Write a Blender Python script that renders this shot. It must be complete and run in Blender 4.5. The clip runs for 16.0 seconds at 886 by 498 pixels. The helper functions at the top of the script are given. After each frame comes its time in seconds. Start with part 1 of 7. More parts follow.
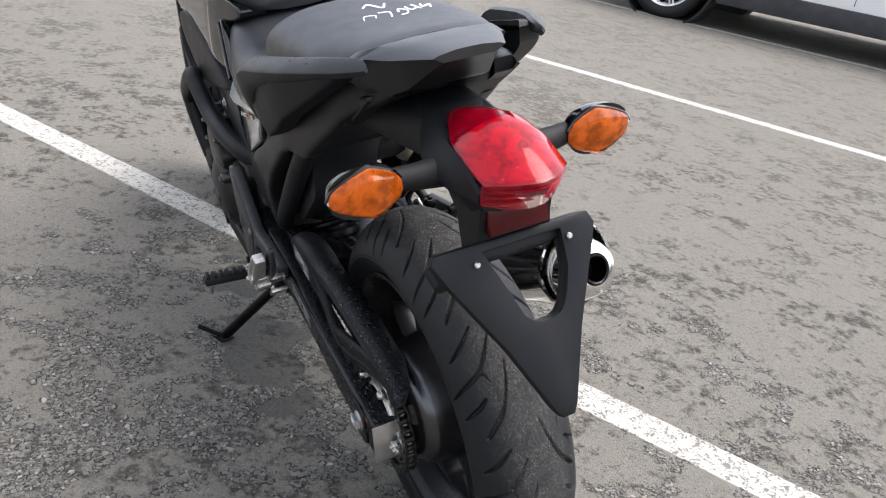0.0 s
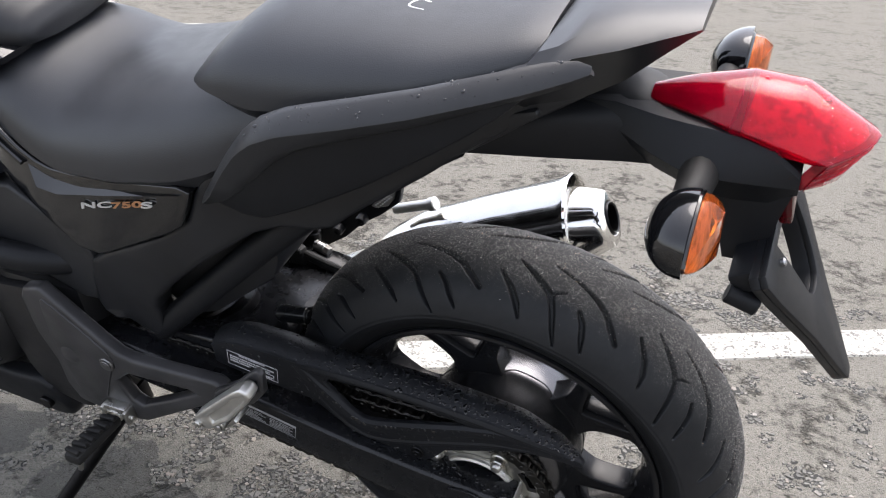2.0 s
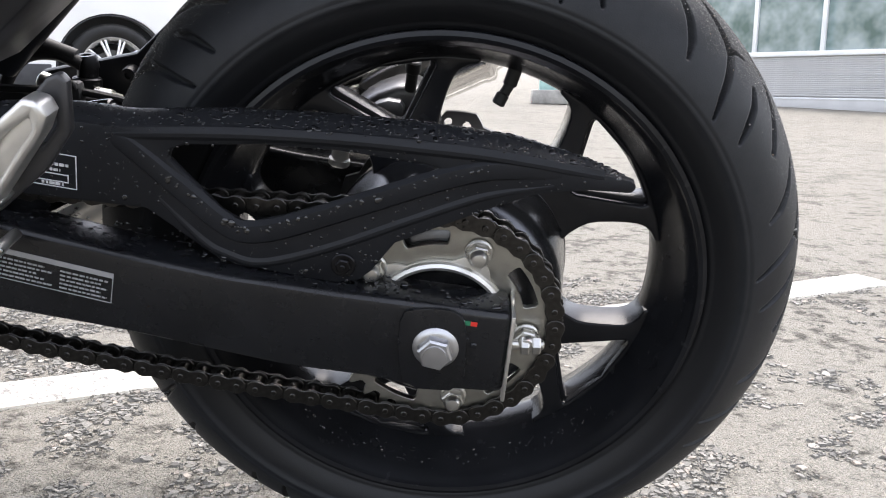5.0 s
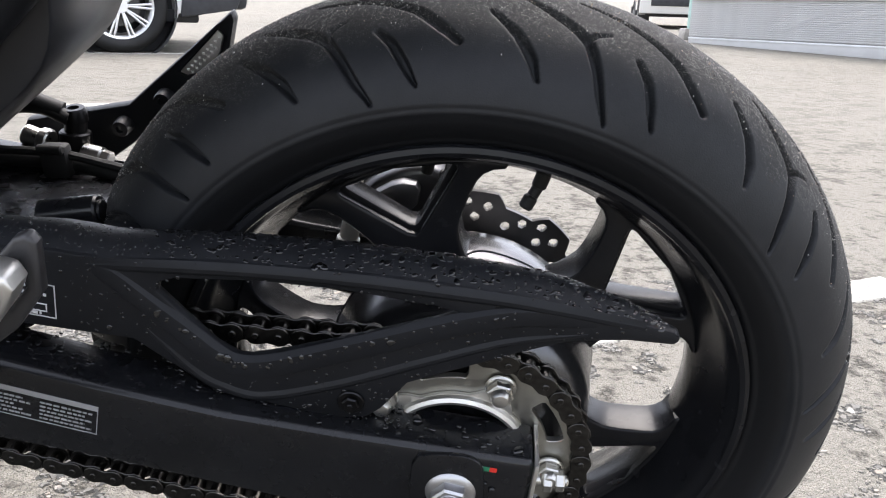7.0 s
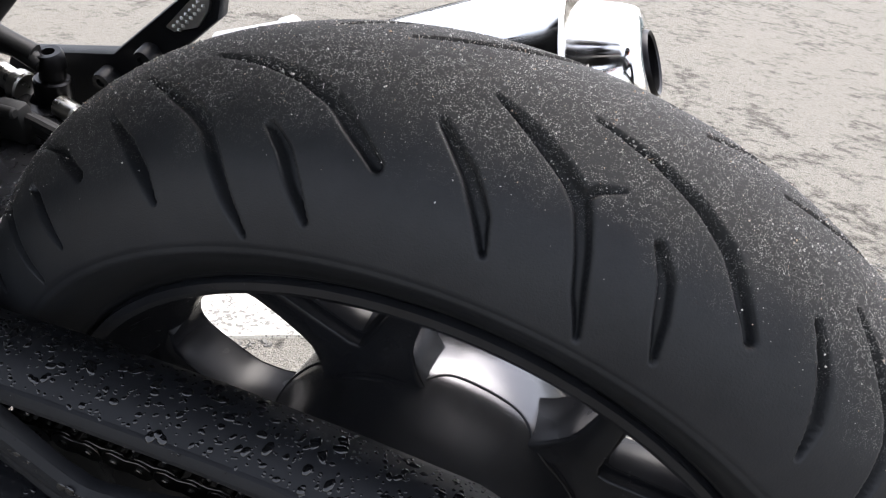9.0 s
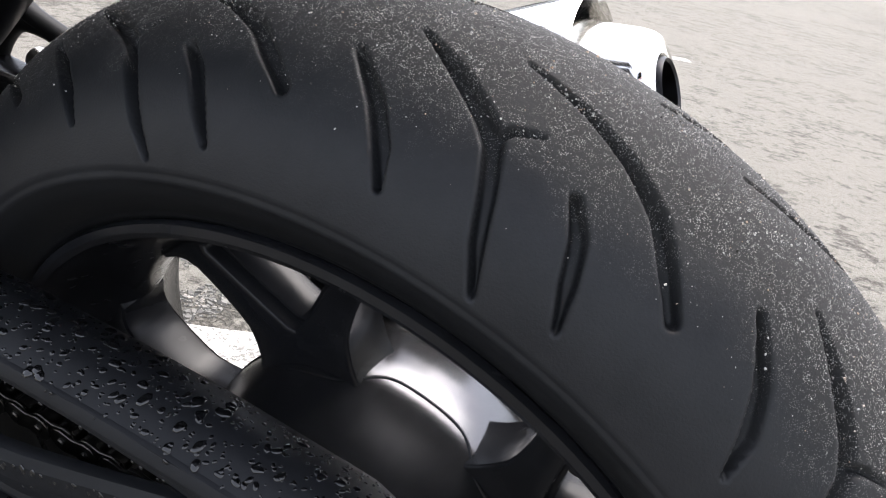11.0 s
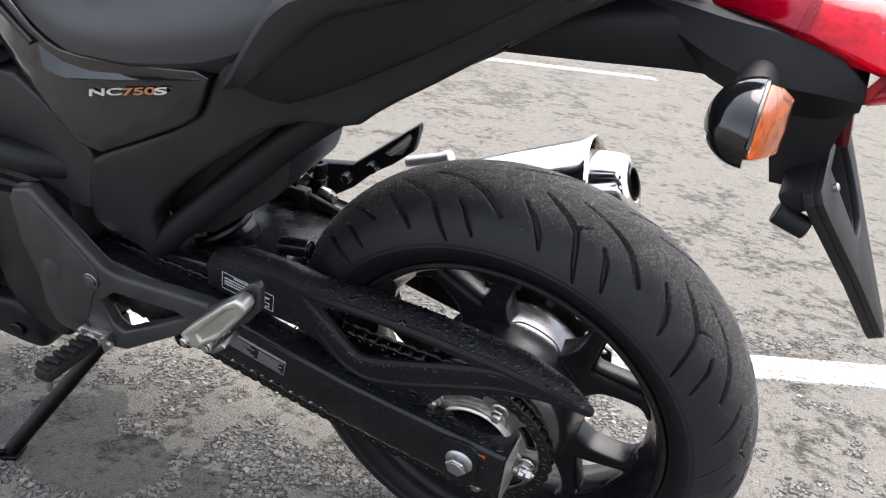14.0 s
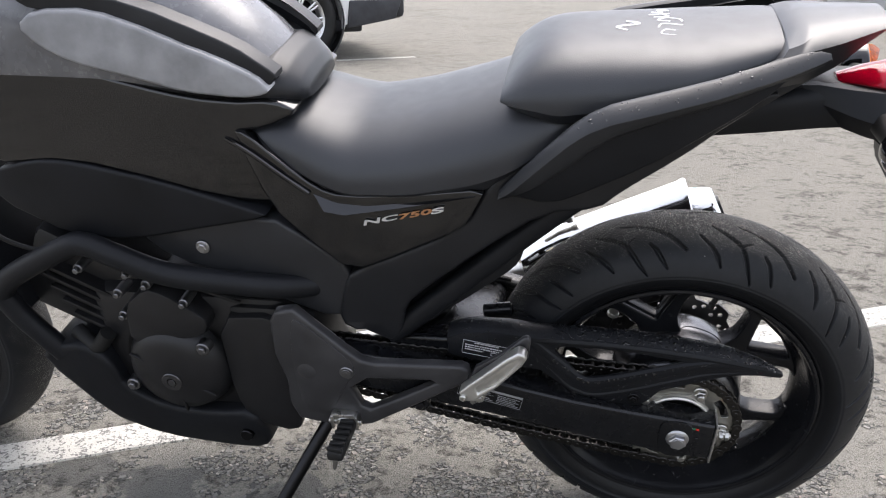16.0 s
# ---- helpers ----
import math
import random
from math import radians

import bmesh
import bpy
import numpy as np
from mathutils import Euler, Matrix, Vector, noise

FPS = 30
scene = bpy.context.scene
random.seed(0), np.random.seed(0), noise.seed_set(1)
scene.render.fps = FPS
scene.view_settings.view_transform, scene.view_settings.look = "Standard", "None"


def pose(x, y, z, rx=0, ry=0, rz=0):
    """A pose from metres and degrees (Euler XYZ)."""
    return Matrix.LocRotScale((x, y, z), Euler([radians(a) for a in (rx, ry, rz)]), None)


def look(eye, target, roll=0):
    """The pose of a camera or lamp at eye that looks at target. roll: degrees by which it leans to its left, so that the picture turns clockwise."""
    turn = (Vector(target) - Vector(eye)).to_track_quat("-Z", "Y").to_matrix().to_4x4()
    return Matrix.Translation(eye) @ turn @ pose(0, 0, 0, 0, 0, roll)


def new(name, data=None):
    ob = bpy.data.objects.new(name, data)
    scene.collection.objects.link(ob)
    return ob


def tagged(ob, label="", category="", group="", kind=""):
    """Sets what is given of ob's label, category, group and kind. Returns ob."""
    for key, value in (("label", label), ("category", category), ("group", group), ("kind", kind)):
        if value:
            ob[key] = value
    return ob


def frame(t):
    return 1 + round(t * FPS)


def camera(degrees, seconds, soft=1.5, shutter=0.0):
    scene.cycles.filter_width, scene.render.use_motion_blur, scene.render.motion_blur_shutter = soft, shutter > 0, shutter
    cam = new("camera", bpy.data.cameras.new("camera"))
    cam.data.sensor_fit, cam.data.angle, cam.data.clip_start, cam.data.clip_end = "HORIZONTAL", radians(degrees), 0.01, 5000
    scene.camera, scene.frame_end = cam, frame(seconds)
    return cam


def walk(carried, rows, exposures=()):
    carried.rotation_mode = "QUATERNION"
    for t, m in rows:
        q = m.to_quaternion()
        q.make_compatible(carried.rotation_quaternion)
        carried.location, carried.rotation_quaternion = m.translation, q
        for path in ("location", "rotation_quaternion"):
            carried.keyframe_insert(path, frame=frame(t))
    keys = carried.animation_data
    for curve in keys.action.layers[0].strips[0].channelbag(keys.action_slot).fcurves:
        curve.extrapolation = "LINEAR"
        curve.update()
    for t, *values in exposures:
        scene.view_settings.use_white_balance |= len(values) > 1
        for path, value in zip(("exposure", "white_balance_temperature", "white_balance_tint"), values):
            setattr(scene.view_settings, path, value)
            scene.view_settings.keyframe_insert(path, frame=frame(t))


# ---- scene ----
cam = camera(54.9, 16.0, 1.1)
PATH = [
    (0.0, 1.0309, -0.7312, 1.0734, 66.44, -9.32, 64.02),
    (0.5, 0.8996, -0.8765, 1.0607, 65.55, -8.08, 54.38),
    (1.0, 0.7191, -0.9883, 1.0668, 64.56, -5.52, 43.34),
    (1.5, 0.4941, -1.0123, 1.0445, 64.69, -3.33, 34.32),
    (2.0, 0.2911, -1.021, 1.0175, 64.91, -1.54, 23.64),
    (2.5, 0.1094, -1.0196, 0.9446, 64.73, -0.22, 12.16),
    (3.0, 0.0195, -0.9206, 0.726, 68.57, -0.62, 6.75),
    (3.5, 0.0008, -0.828, 0.5243, 75.13, -1.0, 4.03),
    (4.0, 0.0356, -0.8574, 0.4496, 79.23, -0.34, 2.94),
    (6.5, 0.0303, -0.8303, 0.5335, 77.12, -0.92, 3.2),
    (7.0, 0.0195, -0.7601, 0.584, 74.51, -1.64, 3.7),
    (7.5, 0.0085, -0.7011, 0.654, 69.17, -4.23, 5.06),
    (8.0, 0.0158, -0.6234, 0.715, 65.26, -5.76, 8.6),
    (8.5, 0.0788, -0.594, 0.7322, 62.74, -5.62, 14.2),
    (9.0, 0.1061, -0.5081, 0.703, 61.7, -6.35, 18.46),
    (11.5, 0.1855, -0.4702, 0.6421, 68.4, -10.58, 28.61),
    (12.0, 0.1687, -0.5372, 0.6507, 68.23, -11.0, 30.67),
    (12.5, 0.1468, -0.6273, 0.6695, 67.79, -11.48, 32.33),
    (13.0, 0.1516, -0.7279, 0.7072, 67.31, -10.68, 31.22),
    (13.5, 0.1973, -0.8706, 0.7608, 67.27, -8.89, 27.86),
    (14.0, 0.2634, -1.0437, 0.867, 68.16, -7.35, 24.54),
    (14.5, 0.3148, -1.214, 0.9187, 69.03, -3.37, 20.57),
    (15.0, 0.2351, -1.397, 0.9801, 71.17, 0.17, 15.74),
    (15.5, 0.0878, -1.4575, 0.9702, 71.94, 1.29, 13.69),
    (16.0, -0.1126, -1.4634, 0.9645, 72.11, 1.05, 11.49),
]
# the phone's own exposure, in stops
TINT = 14.0
STOPS = [(0.0, 1.43), (1.5, 1.60), (2.0, 1.60), (2.5, 1.70), (3.0, 2.02), (3.5, 2.38), (4.0, 2.14), (6.5, 2.10), (7.0, 2.05), (8.0, 2.02), (9.0, 2.00), (11.5, 2.04), (12.0, 2.12), (12.5, 2.60), (13.0, 2.52), (14.0, 1.90), (15.0, 1.68), (16.0, 1.58)]
EXPOSURE = [(t, stops, 6500.0, TINT) for t, stops in STOPS]
walk(cam, [(t, pose(*p)) for t, *p in PATH], EXPOSURE)
# ---------------------------------------------------------------- light
SUN_EL, SUN_ROT = 67.0, 20.0
world = bpy.data.worlds.new("overcast_sky")
scene.world = world
world.use_nodes = True
wn, wl = world.node_tree.nodes, world.node_tree.links
wn.clear()
sky = wn.new("ShaderNodeTexSky")
sky.sky_type = "NISHITA"
sky.sun_disc = False
sky.sun_elevation, sky.sun_rotation = radians(SUN_EL), radians(SUN_ROT)
sky.dust_density, sky.air_density, sky.altitude = 3.0, 1.2, 50
pale = wn.new("ShaderNodeHueSaturation")
pale.inputs["Saturation"].default_value = 0.42
back = wn.new("ShaderNodeBackground")
back.inputs["Strength"].default_value = 0.15
wout = wn.new("ShaderNodeOutputWorld")
wl.new(sky.outputs["Color"], pale.inputs["Color"])
wl.new(pale.outputs["Color"], back.inputs["Color"])
wl.new(back.outputs["Background"], wout.inputs["Surface"])

sun_data = bpy.data.lights.new("sun", "SUN")
sun_data.energy, sun_data.angle, sun_data.color = 1.0, radians(48), (1.0, 0.96, 0.9)
sun_lamp = new("sun", sun_data)
az = radians(SUN_ROT)
sun_way = Vector((math.sin(az) * math.cos(radians(SUN_EL)), math.cos(az) * math.cos(radians(SUN_EL)), math.sin(radians(SUN_EL))))
sun_lamp.matrix_world = look(sun_way * 30, (0, 0, 0))


# ---------------------------------------------------------------- materials
class Mat:
    """A small builder for node materials in object space (metres)."""

    def __init__(self, name, base=(0.5, 0.5, 0.5), rough=0.5, metal=0.0, coat=0.0, spec=0.5):
        self.m = bpy.data.materials.new(name)
        self.m.use_nodes = True
        self.n, self.l = self.m.node_tree.nodes, self.m.node_tree.links
        self.b = self.n["Principled BSDF"]
        self.b.inputs["Base Color"].default_value = (*base, 1)
        self.b.inputs["Roughness"].default_value = rough
        self.b.inputs["Metallic"].default_value = metal
        self.b.inputs["Coat Weight"].default_value = coat
        self.b.inputs["Coat Roughness"].default_value = 0.06
        self.b.inputs["Specular IOR Level"].default_value = spec
        self.tc = self.n.new("ShaderNodeTexCoord")
        self.base = base

    def noise(self, scale, detail=4.0, rough=0.55, vec=None, distort=0.0):
        t = self.n.new("ShaderNodeTexNoise")
        t.inputs["Scale"].default_value, t.inputs["Detail"].default_value = scale, detail
        t.inputs["Roughness"].default_value, t.inputs["Distortion"].default_value = rough, distort
        self.l.new(vec or self.tc.outputs["Object"], t.inputs["Vector"])
        return t.outputs["Fac"]

    def voronoi(self, scale, feature="F1", vec=None, rand=1.0):
        t = self.n.new("ShaderNodeTexVoronoi")
        t.feature = feature
        t.inputs["Scale"].default_value, t.inputs["Randomness"].default_value = scale, rand
        self.l.new(vec or self.tc.outputs["Object"], t.inputs["Vector"])
        return t

    def ramp(self, fac, *stops):
        r = self.n.new("ShaderNodeValToRGB")
        while len(r.color_ramp.elements) < len(stops):
            r.color_ramp.elements.new(0.5)
        for e, (p, c) in zip(r.color_ramp.elements, stops):
            e.position, e.color = p, (c, c, c, 1) if isinstance(c, (int, float)) else (*c, 1)
        self.l.new(fac, r.inputs["Fac"])
        return r.outputs["Color"]

    def mix(self, fac, a, b, mode="MIX"):
        x = self.n.new("ShaderNodeMix")
        x.data_type, x.blend_type = "RGBA", mode
        for slot_no, v in ((0, fac), (6, a), (7, b)):
            sock = x.inputs[slot_no]
            if isinstance(v, (int, float)):
                sock.default_value = v if slot_no == 0 else (v, v, v, 1)
            elif isinstance(v, tuple):
                sock.default_value = (*v, 1)
            else:
                self.l.new(v, sock)
        return x.outputs[2]

    def math(self, op, a, b=0.0, clamp=False):
        x = self.n.new("ShaderNodeMath")
        x.operation, x.use_clamp = op, clamp
        for sock, v in ((x.inputs[0], a), (x.inputs[1], b)):
            if isinstance(v, (int, float)):
                sock.default_value = v
            else:
                self.l.new(v, sock)
        return x.outputs[0]

    def xyz(self):
        s = self.n.new("ShaderNodeSeparateXYZ")
        self.l.new(self.tc.outputs["Object"], s.inputs[0])
        return s.outputs

    def mapped(self, scale=(1, 1, 1), rot=(0, 0, 0)):
        mp = self.n.new("ShaderNodeMapping")
        mp.inputs["Scale"].default_value, mp.inputs["Rotation"].default_value = scale, rot
        self.l.new(self.tc.outputs["Object"], mp.inputs["Vector"])
        return mp.outputs[0]

    def bump(self, height, strength, distance):
        x = self.n.new("ShaderNodeBump")
        x.inputs["Strength"].default_value, x.inputs["Distance"].default_value = strength, distance
        self.l.new(height, x.inputs["Height"])
        prev = self.b.inputs["Normal"]
        if prev.is_linked:
            self.l.new(prev.links[0].from_socket, x.inputs["Normal"])
        self.l.new(x.outputs[0], prev)
        return self

    def set(self, name, sock):
        self.l.new(sock, self.b.inputs[name])
        return self


def plastic(name, base, rough, grain=900.0, grain_amt=0.12, var=0.25, coat=0.0, stain=9.0, spec=0.36):
    m = Mat(name, base, rough, coat=coat, spec=spec)
    big = m.noise(stain, 5)
    dark, light = tuple(c * (1 - var) for c in base), tuple(c * (1 + var) for c in base)
    m.set("Base Color", m.ramp(big, (0.3, dark), (0.7, light)))
    m.set("Roughness", m.ramp(m.noise(stain * 2.7, 6), (0.3, max(rough - 0.03, 0.03)), (0.7, min(rough + 0.04, 1))))
    if grain_amt:
        m.bump(m.noise(grain, 3), grain_amt, 0.0006)
    return m.m


MATT = plastic("matt_black_plastic", (0.0082, 0.0089, 0.0107), 0.46, 1500, 0.18, spec=0.20)
COWL = plastic("satin_black_plastic", (0.0115, 0.0122, 0.0142), 0.38, 1800, 0.08, spec=0.32)
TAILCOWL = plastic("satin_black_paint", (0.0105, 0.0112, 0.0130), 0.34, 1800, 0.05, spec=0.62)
GLOSS = plastic("gloss_black_paint", (0.004, 0.0042, 0.005), 0.09, grain_amt=0.0, coat=0.3, stain=30, spec=0.5)
MIDGREY = plastic("dark_grey_plastic", (0.019, 0.0198, 0.022), 0.40, 1500, 0.15)
VINYL = plastic("black_seat_vinyl", (0.0170, 0.0184, 0.0217), 0.40, 700, 0.30, var=0.1, stain=14, spec=0.5)
PAINT = plastic("silver_grey_paint", (0.23, 0.232, 0.24), 0.32, grain_amt=0.03, coat=0.3, stain=20)
TANKTOP = plastic("dark_metallic_paint", (0.11, 0.111, 0.118), 0.26, grain_amt=0.0, coat=0.25, stain=20, spec=0.45)
WHEEL = plastic("black_wheel_paint", (0.0082, 0.0086, 0.0100), 0.24, 1200, 0.05, stain=25, spec=0.20)
ARM = plastic("black_swingarm_paint", (0.0062, 0.0066, 0.0078), 0.26, 1600, 0.04, stain=18)
HUB = Mat("satin_hub_paint", (0.090, 0.091, 0.097), 0.26, 0.9)
HUB.set("Roughness", HUB.ramp(HUB.noise(25, 3), (0.3, 0.21), (0.7, 0.27)))
HUB = HUB.m
ENGINE = plastic("black_engine_paint", (0.0095, 0.0095, 0.0105), 0.42, 500, 0.3, stain=25)
HANGER = plastic("grey_cast_aluminium", (0.032, 0.0315, 0.033), 0.34, 900, 0.12, stain=20)
RUBBER = plastic("black_rubber", (0.007, 0.007, 0.007), 0.62, 600, 0.25)
CONCRETE = plastic("pale_concrete", (0.30, 0.29, 0.27), 0.85, 60, 0.5, var=0.3, stain=5)


def metal(name, base, rough, var=0.2, stain=40.0, bump=0.03):
    m = Mat(name, base, rough, 1.0)
    m.set("Base Color", m.ramp(m.noise(stain, 6), (0.25, tuple(c * (1 - var) for c in base)), (0.75, base)))
    m.set("Roughness", m.ramp(m.noise(stain * 2, 5), (0.3, max(rough - 0.06, 0.02)), (0.75, min(rough + 0.12, 1))))
    if bump:
        m.bump(m.noise(700, 2), bump, 0.0005)
    return m.m


CHROME = metal("polished_steel", (0.78, 0.77, 0.75), 0.09, 0.1, 30, 0.0)
STEEL = metal("zinc_steel", (0.55, 0.54, 0.51), 0.30)
SPROCKET = metal("sprocket_steel", (0.42, 0.41, 0.37), 0.36, 0.3, 60)
BOLT = metal("dull_bolt_metal", (0.48, 0.48, 0.49), 0.38)
ALU = metal("bare_aluminium", (0.70, 0.69, 0.66), 0.42, 0.25, 50)
DISC = metal("dark_disc_steel", (0.10, 0.10, 0.10), 0.4, 0.3, 60)
DARKBOLT = metal("dark_bolt_metal", (0.20, 0.20, 0.205), 0.40)
CHAIN = metal("oiled_chain_steel", (0.075, 0.072, 0.068), 0.32, 0.5, 200, 0.1)
CALIPER = metal("grey_caliper_metal", (0.14, 0.14, 0.145), 0.38, 0.3, 60, 0.1)
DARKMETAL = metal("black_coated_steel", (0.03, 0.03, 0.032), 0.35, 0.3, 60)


def lens(name, base, rough=0.05, clear=0.9):
    m = Mat(name, base, rough, coat=0.0)
    m.b.inputs["Transmission Weight"].default_value = clear
    m.b.inputs["IOR"].default_value = 1.28
    m.b.inputs["Coat Weight"].default_value = 0.30
    m.bump(m.noise(30, 3), 0.05, 0.01)
    return m.m


def reflector(name, base, shine=0.35):
    m = Mat(name, base, 0.3, shine)
    m.set("Base Color", m.ramp(m.noise(70, 5), (0.38, tuple(c * 0.4 for c in base)), (0.58, base)))
    m.bump(m.noise(110, 2), 0.35, 0.004)
    return m.m


SILVERED = reflector("silvered_reflector", (0.80, 0.78, 0.74))
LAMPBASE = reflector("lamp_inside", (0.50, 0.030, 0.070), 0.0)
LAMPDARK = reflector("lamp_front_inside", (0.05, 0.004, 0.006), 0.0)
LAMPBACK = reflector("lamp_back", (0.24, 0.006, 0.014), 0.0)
AMBERBULB = metal("amber_bulb_glass", (0.95, 0.45, 0.10), 0.08, 0.1, 30, 0.0)
RED = lens("red_lens", (0.80, 0.003, 0.036), 0.03, 0.82)
REDREF = lens("dark_red_reflector", (0.070, 0.003, 0.005), 0.2, 0.2)
AMBER = lens("amber_lens", (0.90, 0.18, 0.013), 0.04, 0.92)
DECAL_WHITE = Mat("white_print", (0.55, 0.55, 0.56), 0.4).m
DECAL_GREY = Mat("dim_white_print", (0.26, 0.26, 0.27), 0.4).m
DECAL_SILVER = Mat("silver_badge", (0.72, 0.72, 0.72), 0.28, 0.6).m
DECAL_ORANGE = Mat("orange_badge", (0.42, 0.20, 0.09), 0.35, 0.3).m
DECAL_RED = Mat("red_print", (0.60, 0.03, 0.02), 0.4).m
DECAL_GREEN = Mat("green_print", (0.02, 0.16, 0.08), 0.4).m
SEAM_SHADE_BLACK = Mat("black_seam_and_shade", (0.01, 0.01, 0.01), 0.4).m
CHALK = Mat("white_chalk", (0.85, 0.85, 0.83), 0.95).m
WATER = Mat("clear_water", (1, 1, 1), 0.02)
WATER.b.inputs["Transmission Weight"].default_value = 1.0
WATER.b.inputs["IOR"].default_value = 1.33
WATER = WATER.m
DARKDROP = Mat("water_on_black", (0.004, 0.0042, 0.005), 0.02, spec=0.6).m


def tyre_material():
    m = Mat("worn_tyre_rubber", (0.010, 0.010, 0.011), 0.6, spec=0.25)
    x, y, z = m.xyz()
    away = m.math("ABSOLUTE", y)
    edge = m.math("ADD", away, m.math("MULTIPLY", m.math("SUBTRACT", m.noise(22, 6, 0.65), 0.5), 0.06))
    worn = m.ramp(edge, (0.026, 1.0), (0.056, 0.0))
    scuff = m.ramp(m.noise(16, 7, 0.7), (0.38, 0.0), (0.66, 1.0))
    grit = m.math("MAXIMUM", m.ramp(m.voronoi(1500).outputs["Distance"], (0.24, 1.0), (0.34, 0.0)), m.ramp(m.voronoi(640).outputs["Distance"], (0.12, 1.0), (0.19, 0.0)))
    keep = m.math("MULTIPLY", m.ramp(m.noise(330, 2), (0.40, 0.0), (0.54, 1.0)), m.ramp(m.noise(38, 4), (0.34, 0.3), (0.58, 1.0)))
    sand = m.math("MULTIPLY", m.math("MULTIPLY", grit, keep), worn)
    base = m.mix(worn, m.mix(scuff, (0.0080, 0.0088, 0.0106), (0.0134, 0.0146, 0.0168)), (0.0275, 0.0272, 0.0266))
    base = m.mix(m.ramp(m.noise(70, 6, 0.7), (0.35, 0.0), (0.8, 0.5)), base, (0.0175, 0.0182, 0.0198))
    # the bead and its band of lettering are blacker and smoother than the tread
    across = m.n.new("ShaderNodeVectorMath")
    across.operation = "LENGTH"
    flatten = m.mapped((1, 0, 1))
    m.l.new(flatten, across.inputs[0])
    bead = m.ramp(across.outputs["Value"], (0.2455, 1.0), (0.2475, 0.0))
    base = m.mix(bead, base, (0.0062, 0.0066, 0.0076))
    tint = m.mix(m.noise(900, 1), (0.17, 0.165, 0.155), (0.58, 0.57, 0.55))
    m.set("Base Color", m.mix(sand, base, tint))
    m.set("Roughness", m.mix(bead, m.ramp(worn, (0.0, 0.5), (1.0, 0.85)), 0.42))
    m.bump(m.math("ADD", sand, m.math("MULTIPLY", m.noise(900, 3), 0.35)), 0.45, 0.0009)
    return m.m


TYRE = tyre_material()


DAMP = ((-0.70, -0.19, 0.105), (-0.62, -0.22, 0.085), (-0.56, -0.20, 0.085), (-0.40, -0.22, 0.055), (-0.43, -0.15, 0.045), (-0.27, -0.20, 0.030), (-1.16, -0.12, 0.070), (-0.96, -0.15, 0.090))


